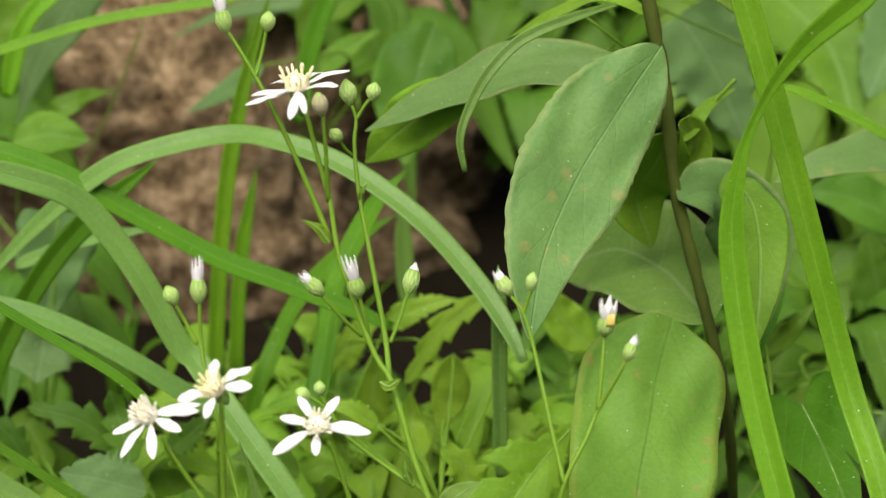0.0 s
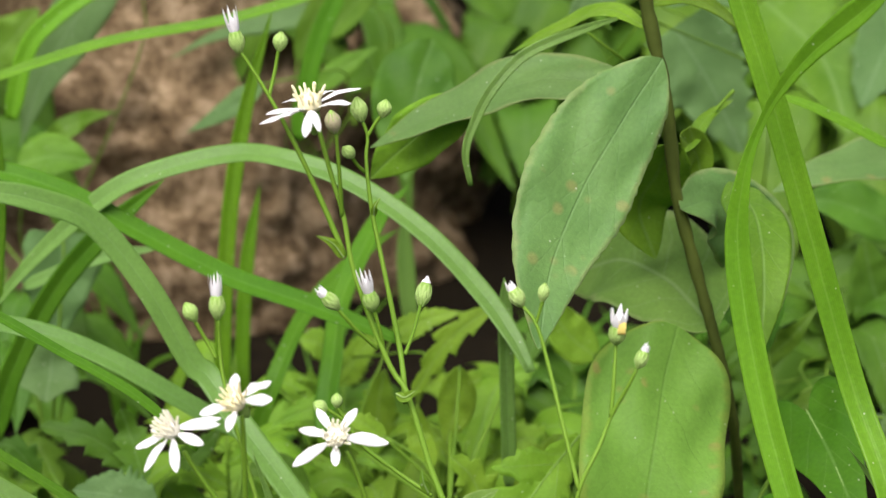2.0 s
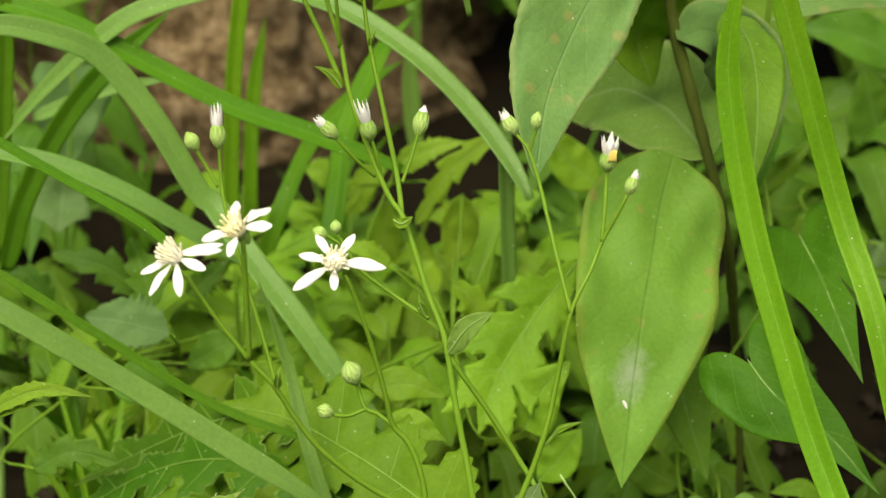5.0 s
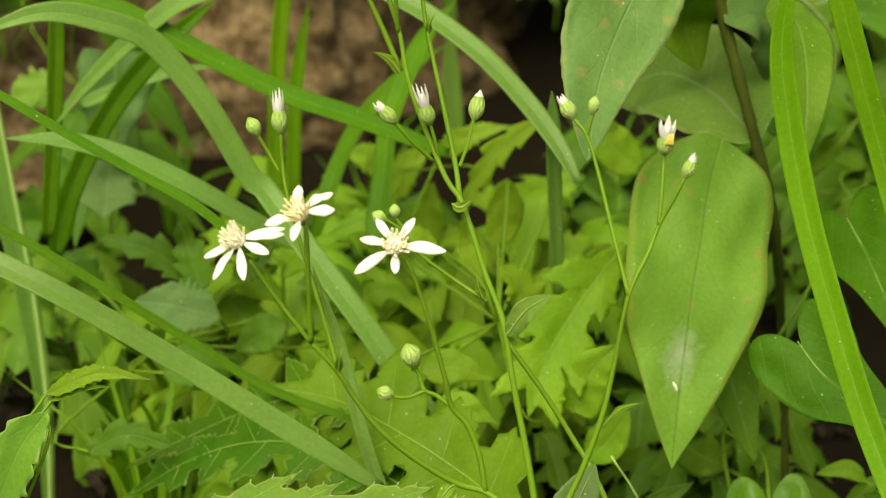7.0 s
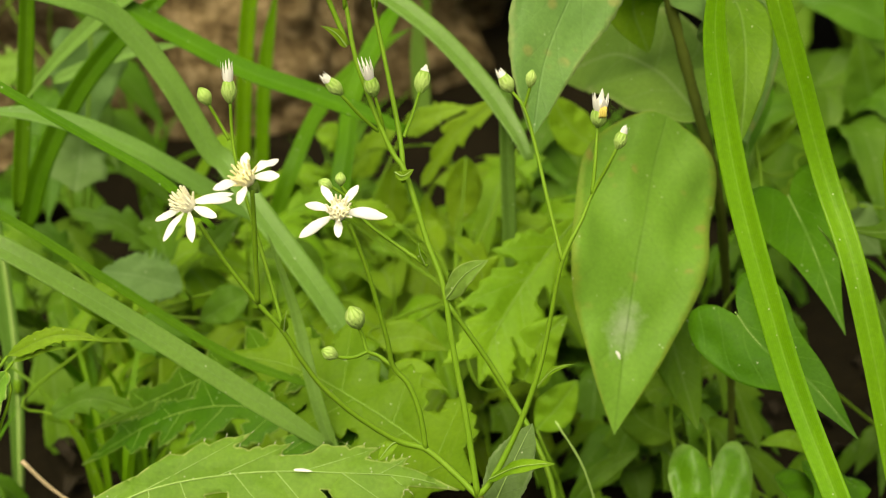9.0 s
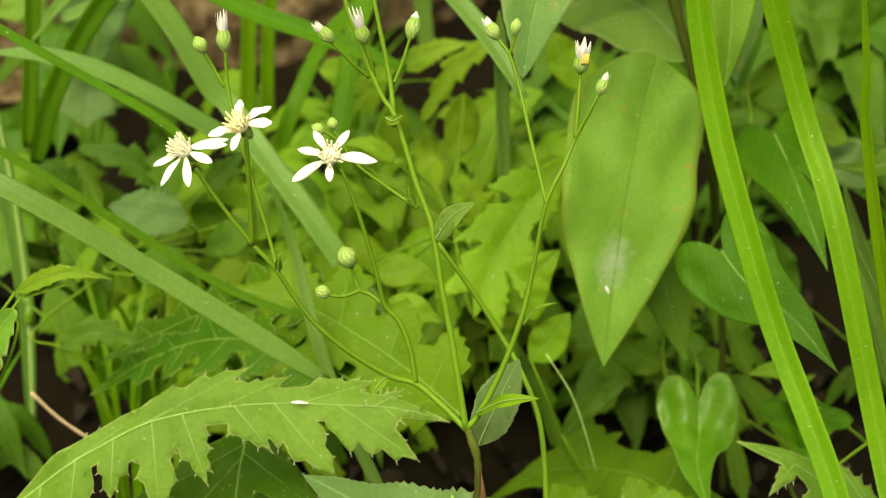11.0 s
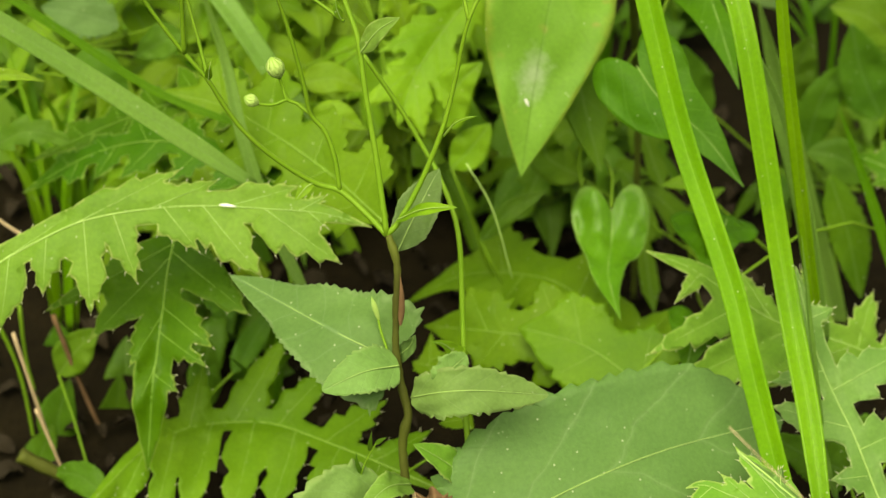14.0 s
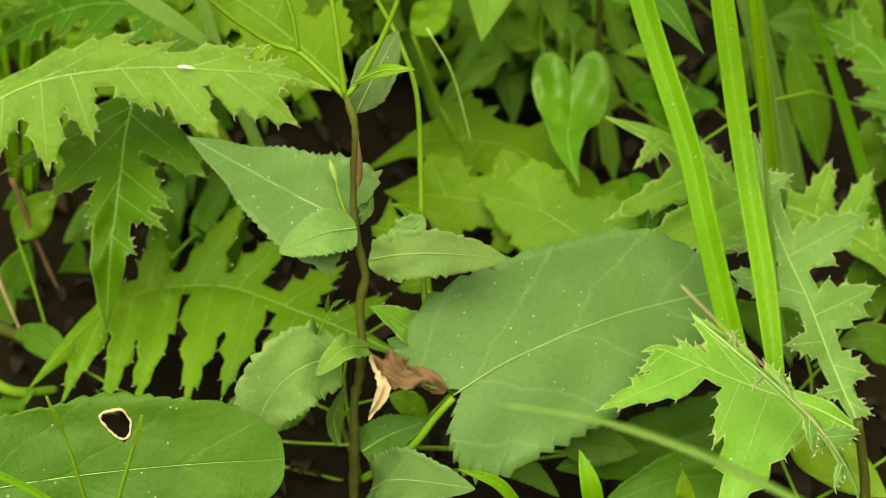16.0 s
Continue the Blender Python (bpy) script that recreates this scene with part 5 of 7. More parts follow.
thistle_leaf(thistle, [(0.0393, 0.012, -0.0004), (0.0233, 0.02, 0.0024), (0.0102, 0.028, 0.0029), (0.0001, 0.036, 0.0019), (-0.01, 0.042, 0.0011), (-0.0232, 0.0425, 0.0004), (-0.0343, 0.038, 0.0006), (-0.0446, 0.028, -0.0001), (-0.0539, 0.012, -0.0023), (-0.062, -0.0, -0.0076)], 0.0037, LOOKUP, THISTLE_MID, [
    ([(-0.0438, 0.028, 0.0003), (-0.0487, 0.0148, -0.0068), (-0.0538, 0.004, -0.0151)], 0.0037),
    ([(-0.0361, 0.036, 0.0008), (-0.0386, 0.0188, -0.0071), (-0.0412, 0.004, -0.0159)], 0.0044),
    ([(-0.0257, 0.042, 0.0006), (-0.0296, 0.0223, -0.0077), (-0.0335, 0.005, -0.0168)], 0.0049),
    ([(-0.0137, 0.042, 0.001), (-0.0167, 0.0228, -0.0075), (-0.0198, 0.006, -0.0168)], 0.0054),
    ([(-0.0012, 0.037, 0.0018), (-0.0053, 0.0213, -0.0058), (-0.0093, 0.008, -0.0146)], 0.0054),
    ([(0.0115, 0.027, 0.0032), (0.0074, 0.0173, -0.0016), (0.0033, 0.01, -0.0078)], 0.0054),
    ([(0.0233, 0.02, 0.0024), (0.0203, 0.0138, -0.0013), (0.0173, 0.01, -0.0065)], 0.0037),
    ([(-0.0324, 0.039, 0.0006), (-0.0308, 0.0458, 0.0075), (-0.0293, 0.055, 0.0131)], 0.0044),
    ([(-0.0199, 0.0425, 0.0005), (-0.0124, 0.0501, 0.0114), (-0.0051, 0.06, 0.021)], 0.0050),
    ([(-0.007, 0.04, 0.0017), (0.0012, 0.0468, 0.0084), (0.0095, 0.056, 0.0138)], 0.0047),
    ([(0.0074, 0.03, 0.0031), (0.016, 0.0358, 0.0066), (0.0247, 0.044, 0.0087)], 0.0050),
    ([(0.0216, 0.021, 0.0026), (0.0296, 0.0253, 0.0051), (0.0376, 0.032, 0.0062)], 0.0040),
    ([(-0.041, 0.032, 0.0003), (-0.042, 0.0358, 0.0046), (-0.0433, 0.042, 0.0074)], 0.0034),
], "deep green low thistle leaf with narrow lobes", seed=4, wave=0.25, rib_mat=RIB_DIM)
# a dimmer leaf green stands in for the shade on this thistle
thistle_back = thing("thistle_plant", (0.1023, 0.0665, -0.0051), "shaded thistle with broad lobed leaves", "plant")
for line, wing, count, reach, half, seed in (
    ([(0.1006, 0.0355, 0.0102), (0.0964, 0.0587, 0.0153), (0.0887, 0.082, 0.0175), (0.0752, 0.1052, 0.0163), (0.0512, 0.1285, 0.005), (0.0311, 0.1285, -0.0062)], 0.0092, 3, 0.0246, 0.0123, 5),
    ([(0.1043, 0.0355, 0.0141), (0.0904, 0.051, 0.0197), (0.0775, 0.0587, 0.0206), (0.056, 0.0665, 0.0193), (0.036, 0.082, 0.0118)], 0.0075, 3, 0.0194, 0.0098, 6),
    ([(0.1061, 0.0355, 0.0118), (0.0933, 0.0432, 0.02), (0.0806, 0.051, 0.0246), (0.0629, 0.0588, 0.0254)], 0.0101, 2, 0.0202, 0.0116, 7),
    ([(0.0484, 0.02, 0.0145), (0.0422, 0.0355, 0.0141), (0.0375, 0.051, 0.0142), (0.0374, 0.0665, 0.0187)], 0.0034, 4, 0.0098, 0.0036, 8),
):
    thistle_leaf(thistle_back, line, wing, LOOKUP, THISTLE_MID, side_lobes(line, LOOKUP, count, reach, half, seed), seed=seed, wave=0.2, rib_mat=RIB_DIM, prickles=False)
thistle_right = thing("thistle_plant", (0.1616, -0.04, -0.0039), "light green thistle with spiny lobed leaves", "plant")
part("stem", tube([(0.1600, -0.055, -0.036), (0.1591, -0.055, 0.0003), (0.1557, -0.055, 0.0182), (0.1532, -0.055, 0.0278)], 0.0016, 0.0012, 8), STEM_DARK, thistle_right)
thistle_leaf(thistle_right, [(0.1536, -0.056, 0.0254), (0.1421, -0.053, 0.03), (0.1312, -0.049, 0.0315), (0.1216, -0.045, 0.0331), (0.1119, -0.041, 0.0349), (0.1042, -0.038, 0.0365), (0.1001, -0.037, 0.0346)], 0.0031, (-0.05, -0.65, 0.75), THISTLE, [
    ([(0.1271, -0.047, 0.0321), (0.12, -0.0387, 0.0376), (0.1131, -0.028, 0.0417)], 0.0045),
    ([(0.1362, -0.05, 0.0303), (0.1331, -0.0472, 0.034), (0.1306, -0.042, 0.0362)], 0.0028),
    ([(0.1188, -0.044, 0.0337), (0.1134, -0.0412, 0.037), (0.1085, -0.036, 0.0387)], 0.0025),
    ([(0.1147, -0.042, 0.0343), (0.1014, -0.0472, 0.0307), (0.0886, -0.05, 0.0255)], 0.0048),
    ([(0.1062, -0.039, 0.0365), (0.1024, -0.0417, 0.0346), (0.0989, -0.042, 0.0311)], 0.0021),
    ([(0.1312, -0.049, 0.0315), (0.1241, -0.0632, 0.0204), (0.1177, -0.075, 0.008)], 0.0073),
    ([(0.1244, -0.046, 0.0325), (0.1207, -0.0522, 0.0268), (0.1176, -0.056, 0.0193)], 0.0037),
    ([(0.1409, -0.053, 0.0303), (0.1355, -0.0592, 0.0259), (0.1307, -0.063, 0.0197)], 0.0039),
    ([(0.148, -0.054, 0.0273), (0.1446, -0.0587, 0.0251), (0.1419, -0.061, 0.0213)], 0.0025),
], "light green spiny thistle leaf", seed=9, wave=0.3)
thistle_leaf(thistle_right, [(0.1093, -0.05, 0.0543), (0.1191, -0.058, 0.0497), (0.1306, -0.062, 0.0415), (0.1408, -0.066, 0.0329), (0.149, -0.068, 0.0217), (0.1536, -0.07, 0.012)], 0.0015, (0.1, -0.5, 0.85), THISTLE_SHEEN, [
    ([(0.1191, -0.058, 0.0497), (0.1195, -0.0552, 0.0507), (0.1205, -0.05, 0.05)], 0.0014),
    ([(0.1335, -0.063, 0.0393), (0.1323, -0.0597, 0.0414), (0.1318, -0.054, 0.0419)], 0.0019),
    ([(0.1425, -0.066, 0.0304), (0.1471, -0.0642, 0.0298), (0.1525, -0.06, 0.0274)], 0.0024),
    ([(0.1263, -0.06, 0.0447), (0.1242, -0.0642, 0.0452), (0.1227, -0.066, 0.0441)], 0.0011),
    ([(0.1378, -0.065, 0.0354), (0.1379, -0.0697, 0.0334), (0.1387, -0.072, 0.0296)], 0.0022),
    ([(0.1472, -0.068, 0.0243), (0.1455, -0.0722, 0.0231), (0.1446, -0.074, 0.0201)], 0.0016),
], "narrow folded thistle leaf with pale spines", seed=14, wave=0.3)
thistle_leaf(thistle_right, [(0.1596, -0.035, 0.0119), (0.1537, -0.022, 0.0223), (0.1476, -0.012, 0.0352), (0.1436, -0.004, 0.0413), (0.1391, 0.003, 0.0496), (0.1352, 0.008, 0.0606), (0.1324, 0.014, 0.0718)], 0.0035, (0.0, -0.8, 0.6), THISTLE_SHEEN, [
    ([(0.1489, -0.014, 0.0321), (0.1578, -0.0102, 0.0346), (0.1674, -0.004, 0.0356)], 0.0061),
    ([(0.1537, -0.022, 0.0223), (0.1586, -0.0242, 0.0222), (0.1641, -0.024, 0.0204)], 0.0044),
    ([(0.1427, -0.002, 0.043), (0.1535, 0.0018, 0.0479), (0.1651, 0.008, 0.0514)], 0.0064),
    ([(0.1357, 0.008, 0.0588), (0.1391, 0.0078, 0.0608), (0.143, 0.01, 0.0614)], 0.0032),
    ([(0.1573, -0.03, 0.0162), (0.16, -0.0332, 0.0163), (0.1634, -0.034, 0.0147)], 0.0026),
    ([(0.1509, -0.019, 0.0274), (0.1455, -0.0207, 0.0278), (0.1408, -0.02, 0.0265)], 0.0038),
    ([(0.1463, -0.01, 0.0366), (0.1362, -0.0082, 0.0385), (0.1266, -0.004, 0.039)], 0.0059),
    ([(0.1403, 0.001, 0.0473), (0.133, -0.0012, 0.0467), (0.1263, -0.001, 0.0446)], 0.0044),
    ([(0.1558, -0.028, 0.0184), (0.1516, -0.0302, 0.0189), (0.148, -0.03, 0.0178)], 0.0023),
], "spiny thistle leaf standing up, sheen painted in grey-green", seed=10, wave=0.3)
thistle_leaf(thistle_right, [(0.1994, 0.05, 0.0001), (0.1798, 0.05, 0.0154), (0.1627, 0.048, 0.0261), (0.1499, 0.046, 0.0318), (0.1372, 0.043, 0.0373), (0.1248, 0.042, 0.0448), (0.1091, 0.0417, 0.0554), (0.0962, 0.0417, 0.0607)], 0.0049, (0.0, -0.8, 0.6), THISTLE, [
    ([(0.1256, 0.042, 0.0445), (0.1105, 0.0298, 0.0428), (0.0961, 0.02, 0.04)], 0.0052),
    ([(0.1408, 0.044, 0.0357), (0.1198, 0.0298, 0.0328), (0.0999, 0.018, 0.0289)], 0.0075),
    ([(0.1508, 0.046, 0.0315), (0.1341, 0.0308, 0.0301), (0.1184, 0.018, 0.0277)], 0.0062),
    ([(0.1589, 0.047, 0.0281), (0.1451, 0.0348, 0.0306), (0.1323, 0.025, 0.0318)], 0.0042),
    ([(0.1117, 0.0417, 0.0537), (0.1076, 0.0346, 0.0528), (0.1038, 0.03, 0.0508)], 0.0023),
    ([(0.1337, 0.043, 0.039), (0.1296, 0.0478, 0.044), (0.1259, 0.055, 0.0477)], 0.0042),
    ([(0.1507, 0.046, 0.0318), (0.1472, 0.0518, 0.0399), (0.1443, 0.06, 0.0468)], 0.0039),
    ([(0.1609, 0.048, 0.0268), (0.1637, 0.0538, 0.0331), (0.1672, 0.062, 0.0382)], 0.0049),
    ([(0.172, 0.049, 0.0212), (0.1759, 0.0553, 0.0283), (0.1806, 0.064, 0.0341)], 0.0049),
    ([(0.1817, 0.05, 0.0143), (0.1818, 0.0518, 0.0192), (0.1826, 0.056, 0.0226)], 0.0029),
], "yellow-green thistle leaf with frayed edges", seed=11, wave=0.4)
for line, wing, count, reach, half, mat, seed, face in (
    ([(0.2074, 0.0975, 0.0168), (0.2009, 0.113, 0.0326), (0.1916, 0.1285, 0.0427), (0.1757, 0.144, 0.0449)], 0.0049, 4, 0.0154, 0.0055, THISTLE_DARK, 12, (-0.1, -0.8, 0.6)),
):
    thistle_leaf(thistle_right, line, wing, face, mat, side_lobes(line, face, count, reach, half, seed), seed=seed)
thistle_mid = thing("thistle_plant", (0.0063, 0.144, 0.0526), "thistle behind the aster with pale lobed leaves", "plant")
FLAT, UPRIGHT = (0.0, -0.5, 0.86), (0.0, -0.8, 0.5)
for line, wing, count, reach, half, mat, seed, face in (
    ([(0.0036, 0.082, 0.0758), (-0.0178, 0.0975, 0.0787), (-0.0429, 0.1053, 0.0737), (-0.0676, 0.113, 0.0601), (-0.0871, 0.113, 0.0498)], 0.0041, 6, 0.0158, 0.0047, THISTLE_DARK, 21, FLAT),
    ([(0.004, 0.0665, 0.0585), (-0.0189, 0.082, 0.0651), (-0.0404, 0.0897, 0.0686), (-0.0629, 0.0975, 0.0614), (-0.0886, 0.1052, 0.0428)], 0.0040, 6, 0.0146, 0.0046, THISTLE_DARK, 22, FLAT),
) + (
    ([(0.0223, 0.0432, 0.0675), (0.0077, 0.0665, 0.0698), (-0.0091, 0.082, 0.0747), (-0.0266, 0.0975, 0.0773), (-0.0474, 0.1053, 0.0779)], 0.0075, 4, 0.0230, 0.0095, THISTLE_MID, 23, UPRIGHT),
):
    thistle_leaf(thistle_mid, line, wing, face, mat, side_lobes(line, face, count, reach, half, seed), seed=seed, rib_mat=RIB_DIM, prickles=False)

thistle_leaf(thistle_mid, [(0.0553, 0.14, 0.1064), (0.0453, 0.13, 0.0978), (0.0366, 0.122, 0.0879), (0.0308, 0.115, 0.0795), (0.0263, 0.108, 0.0669)], 0.0047, (0.0, -0.85, 0.5), HERB, [
    ([(0.0483, 0.132, 0.1009), (0.039, 0.1288, 0.1015), (0.0299, 0.128, 0.1012)], 0.005),
    ([(0.0415, 0.126, 0.0938), (0.0304, 0.1208, 0.0908), (0.0195, 0.118, 0.0869)], 0.0054),
    ([(0.0332, 0.118, 0.0835), (0.0242, 0.1118, 0.0787), (0.0154, 0.108, 0.073)], 0.0054),
    ([(0.0491, 0.133, 0.1019), (0.048, 0.1263, 0.0958), (0.047, 0.122, 0.0888)], 0.0047),
    ([(0.0383, 0.124, 0.0897), (0.0396, 0.1158, 0.0807), (0.041, 0.11, 0.0709)], 0.0054),
    ([(0.0308, 0.115, 0.0795), (0.0326, 0.1088, 0.0724), (0.0345, 0.105, 0.0644)], 0.0047),
], "bright green lobed leaf hanging in the shade", seed=26, wave=0.25, rib_mat=RIB_DIM, prickles=False)

# ---- the broad-leaved plant with a dark stem ----
broad = thing("broad_leaved_plant", (0.1142, 0.1905, 0.0697), "tall plant with broad oval leaves on a dark stem", "plant")
part("stem", tube([(0.1104, 0.16, -0.02), (0.1064, 0.155, 0.044), (0.1004, 0.14, 0.089), (0.0964, 0.13, 0.1129), (0.0931, 0.127, 0.127), (0.0882, 0.126, 0.1434), (0.0822, 0.127, 0.1636), (0.078, 0.128, 0.1788), (0.0759, 0.128, 0.1942), (0.0739, 0.128, 0.2062), (0.0707, 0.128, 0.2197), (0.0686, 0.128, 0.2285), (0.0663, 0.128, 0.2417)], 0.0010, 0.0019, 10, 90, lumpy=0.3), STEM_BROWN, broad, "dark brown upright stem")


def broad_leaf(spine, half, facing, material=None, outline=oval, label="", **more):
    more = {"nu": 90, "nv": 8, "fold": 0.10, "wave": 0.22, **more}
    return with_rib(broad, "leaf", spine, half, outline, facing, material or BROAD, 0.0, STEM, label, **more)


broad_leaf([(0.0718, 0.116, 0.2164), (0.0613, 0.108, 0.202), (0.0505, 0.0975, 0.1864), (0.042, 0.083, 0.1701), (0.0386, 0.07, 0.1536)], 0.0140, (0.30, -0.80, 0.52), None, shouldered, "large green oval leaf with spotted rim", skew=1.25, wave=0.20, fold=0.08, teeth=19, tooth=0.035, nu=120)
broad_leaf([(0.0701, 0.1285, 0.2054), (0.0576, 0.1363, 0.2063), (0.0418, 0.144, 0.2054), (0.0226, 0.1517, 0.1976), (-0.0033, 0.1595, 0.1839)], 0.0096, (-0.1, -0.55, 0.83), None, oval, "pale green oval leaf arching over", fold=0.15)
broad_leaf([(0.0273, 0.1533, 0.1966), (0.0153, 0.1595, 0.1905), (0.0045, 0.1672, 0.1807), (-0.0034, 0.175, 0.1712)], 0.0082, (0.1, -0.9, 0.4), HERB, oval)
broad_leaf([(0.0178, 0.37, 0.1806), (0.0124, 0.36, 0.1674), (0.0086, 0.35, 0.1503), (0.0071, 0.34, 0.1331)], 0.0160, (0.1, -0.9, 0.4), HERB_SHADE, oval)
broad_leaf([(0.0896, 0.1254, 0.1418), (0.0789, 0.144, 0.1496), (0.0665, 0.1595, 0.1516), (0.0513, 0.175, 0.1405)], 0.0185, (0.05, -0.75, 0.65), ASTER_LIGHT)
broad_leaf([(0.0787, 0.1208, 0.1441), (0.074, 0.11, 0.1304), (0.0688, 0.0913, 0.1117), (0.0647, 0.0789, 0.0882), (0.0622, 0.0696, 0.0694)], 0.0196, (0.12, -0.95, 0.28), BROAD_YELLOW, tongue, "large yellowing oval leaf with brown spots", fold=0.05, wave=0.28, nu=120)
broad_leaf([(0.0789, 0.1238, 0.1752), (0.0905, 0.1363, 0.1738), (0.1024, 0.144, 0.1594), (0.1048, 0.144, 0.1288)], 0.0113, (-0.2, -0.9, 0.4))
broad_leaf([(0.1823, 0.2305, 0.1518), (0.1605, 0.2182, 0.167), (0.137, 0.206, 0.1678), (0.1163, 0.1983, 0.1624)], 0.0087, (0.1, -0.6, 0.8))
broad_leaf([(0.0773, 0.1285, 0.1923), (0.0735, 0.1363, 0.1814), (0.0703, 0.144, 0.1701), (0.0755, 0.144, 0.1559)], 0.0103, (0.2, -0.9, 0.3), HERB)
broad_leaf([(0.0787, 0.1285, 0.1938), (0.0858, 0.144, 0.1844), (0.087, 0.144, 0.1735)], 0.0055, (0.2, -0.9, 0.3), HERB)
broad_leaf([(0.0695, 0.1285, 0.2219), (0.0607, 0.144, 0.2246), (0.0502, 0.1595, 0.2183), (0.0359, 0.175, 0.2077)], 0.0034, (0.0, -0.7, 0.7), HERB)
broad_leaf([(0.0678, 0.1285, 0.2277), (0.08, 0.144, 0.2286), (0.0948, 0.1595, 0.2204), (0.1041, 0.175, 0.2102)], 0.0038, (0.0, -0.7, 0.7), HERB)
broad_leaf([(0.0804, 0.1285, 0.1893), (0.0899, 0.1595, 0.1922), (0.1001, 0.175, 0.1949)], 0.0021, (0.0, -0.7, 0.7), HERB)
broad_leaf([(0.0842, 0.1285, 0.0956), (0.0796, 0.113, 0.0909), (0.0828, 0.1052, 0.0762), (0.0885, 0.0975, 0.0579)], 0.0078, (0.1, -0.9, 0.3), HERB_DIM)
broad_leaf([(0.0923, 0.1238, 0.1825), (0.0945, 0.0975, 0.1783), (0.0941, 0.082, 0.1663), (0.0924, 0.0742, 0.1496)], 0.0076, (0.1, -0.95, 0.25), HERB_DIM)

# ---- climbing yam with heart-shaped leaves ----
yam = thing("yam_vine", (0.1158, 0.0975, -0.0414), "trailing vine with glossy heart-shaped leaves", "plant")


def yam_leaf(spine, half, facing, material=None, label="", **more):
    more = {"nu": 72, "nv": 8, "fold": 0.12, "wave": 0.2, "curl": 0.05, **more}
    return with_rib(yam, "leaf", spine, half, cordate, facing, material or YAM, 0.00012, None, label, lift=0.0, **more)


yam_leaf([(0.0908, 0.0851, 0.0523), (0.091, 0.0789, 0.0445), (0.0888, 0.0634, 0.0412), (0.0908, 0.0448, 0.037)], 0.0119, (-0.15, -0.9, 0.4), YAM_LIT, "glossy bright green heart-shaped leaf", fold=0.32, curl=0.22, wave=0.35)
part("petiole", tube([(0.0912, 0.0882, 0.0508), (0.0927, 0.113, 0.0526), (0.0865, 0.144, 0.0458)], 0.0006, 0.0005, 6), STEM, yam)
yam_leaf([(0.0924, 0.0665, 0.1064), (0.0987, 0.0587, 0.0997), (0.1095, 0.0479, 0.0946), (0.1205, 0.0355, 0.0841)], 0.0137, (-0.3, -0.75, 0.55))
yam_leaf([(0.1125, 0.113, 0.1234), (0.1155, 0.0975, 0.1178), (0.1183, 0.082, 0.1102), (0.1219, 0.0665, 0.0998)], 0.0134, (-0.2, -0.85, 0.45))
yam_leaf([(0.1083, 0.175, 0.1347), (0.1082, 0.1595, 0.1321), (0.1051, 0.144, 0.1226)], 0.0097, (-0.2, -0.9, 0.4))
yam_leaf([(0.1194, 0.082, 0.0496), (0.1195, 0.0665, 0.0463), (0.1214, 0.0587, 0.0354)], 0.0112, (0.1, -0.7, 0.7))
yam_leaf([(0.1127, 0.0433, 0.0382), (0.1105, 0.0355, 0.0351), (0.108, 0.0278, 0.0266)], 0.0084, (0.0, -0.8, 0.6))
yam_leaf([(0.1254, 0.082, 0.0509), (0.1213, 0.0665, 0.0516), (0.119, 0.0665, 0.0373)], 0.0104, (0.0, -0.8, 0.6))
yam_leaf([(0.1825, 0.144, 0.1112), (0.1614, 0.1285, 0.1144), (0.1433, 0.1208, 0.1096), (0.1264, 0.113, 0.1139)], 0.0117, (0.0, -0.6, 0.8), HERB_SHADE)
part("vine", tube([(0.1158, 0.0975, -0.0414), (0.1079, 0.1052, -0.029), (0.0976, 0.113, -0.0081), (0.0913, 0.1285, 0.0168), (0.0865, 0.144, 0.0458), (0.0968, 0.1285, 0.0791), (0.1114, 0.144, 0.1008), (0.11, 0.175, 0.1347)], 0.0007, 0.0006, 6, 40), STEM, yam)


part("tendril", tube([(0.0983, 0.165, 0.1992), (0.0925, 0.165, 0.1925), (0.0863, 0.162, 0.1857), (0.0841, 0.16, 0.1802)], 0.0006, 0.0004, 6, 20), STEM, yam)
part("tendril", tube([(0.055, 0.15, 0.2181), (0.0623, 0.15, 0.2126), (0.0697, 0.155, 0.2067)], 0.0005, 0.0005, 6, 14), STEM, yam)


# ---- herbs behind and between ----
def herb(base, top, leaves, half, material, label, outline=lance, seed=0, reach=0.035, group="small herbs", droop=0.3, teeth=12, tooth=0.14):
    rng = random.Random(seed)
    base, top = Vector(base), Vector(top)
    plant = thing("herb", base, label, "plant", group)
    mid = base.lerp(top, 0.5) + Vector((rng.uniform(-1, 1), rng.uniform(-1, 1), 0)) * 0.006
    part("stem", tube([base - Vector((0, 0, 0.004)), mid, top], 0.0008, 0.0005, 6), STEM, plant)
    line = spline([base, mid, top], 20)
    for k in range(leaves):
        s = 0.25 + 0.75 * (k + 0.5) / leaves
        p = line[int(s * 20)]
        a = k * 2.4 + rng.uniform(-0.5, 0.5)
        out = Vector((math.cos(a), math.sin(a) * 0.8 - 0.25, 0)).normalized()
        ln = reach * rng.uniform(0.75, 1.25) * (1.15 - 0.4 * s)
        q1 = p + out * ln * 0.5 + Vector((0, 0, ln * 0.22))
        q2 = p + out * ln + Vector((0, 0, -ln * droop * rng.uniform(0.3, 1.6)))
        facing = Vector((rng.uniform(-0.2, 0.2), -0.45, 0.85)) + out * 0.25
        part("leaf", leaf([p, q1, q2], half * rng.uniform(0.8, 1.2), outline, facing, 0.18, 0.2, teeth, tooth, 60, 4, seed=rng.random() * 9), material, plant)
    return plant


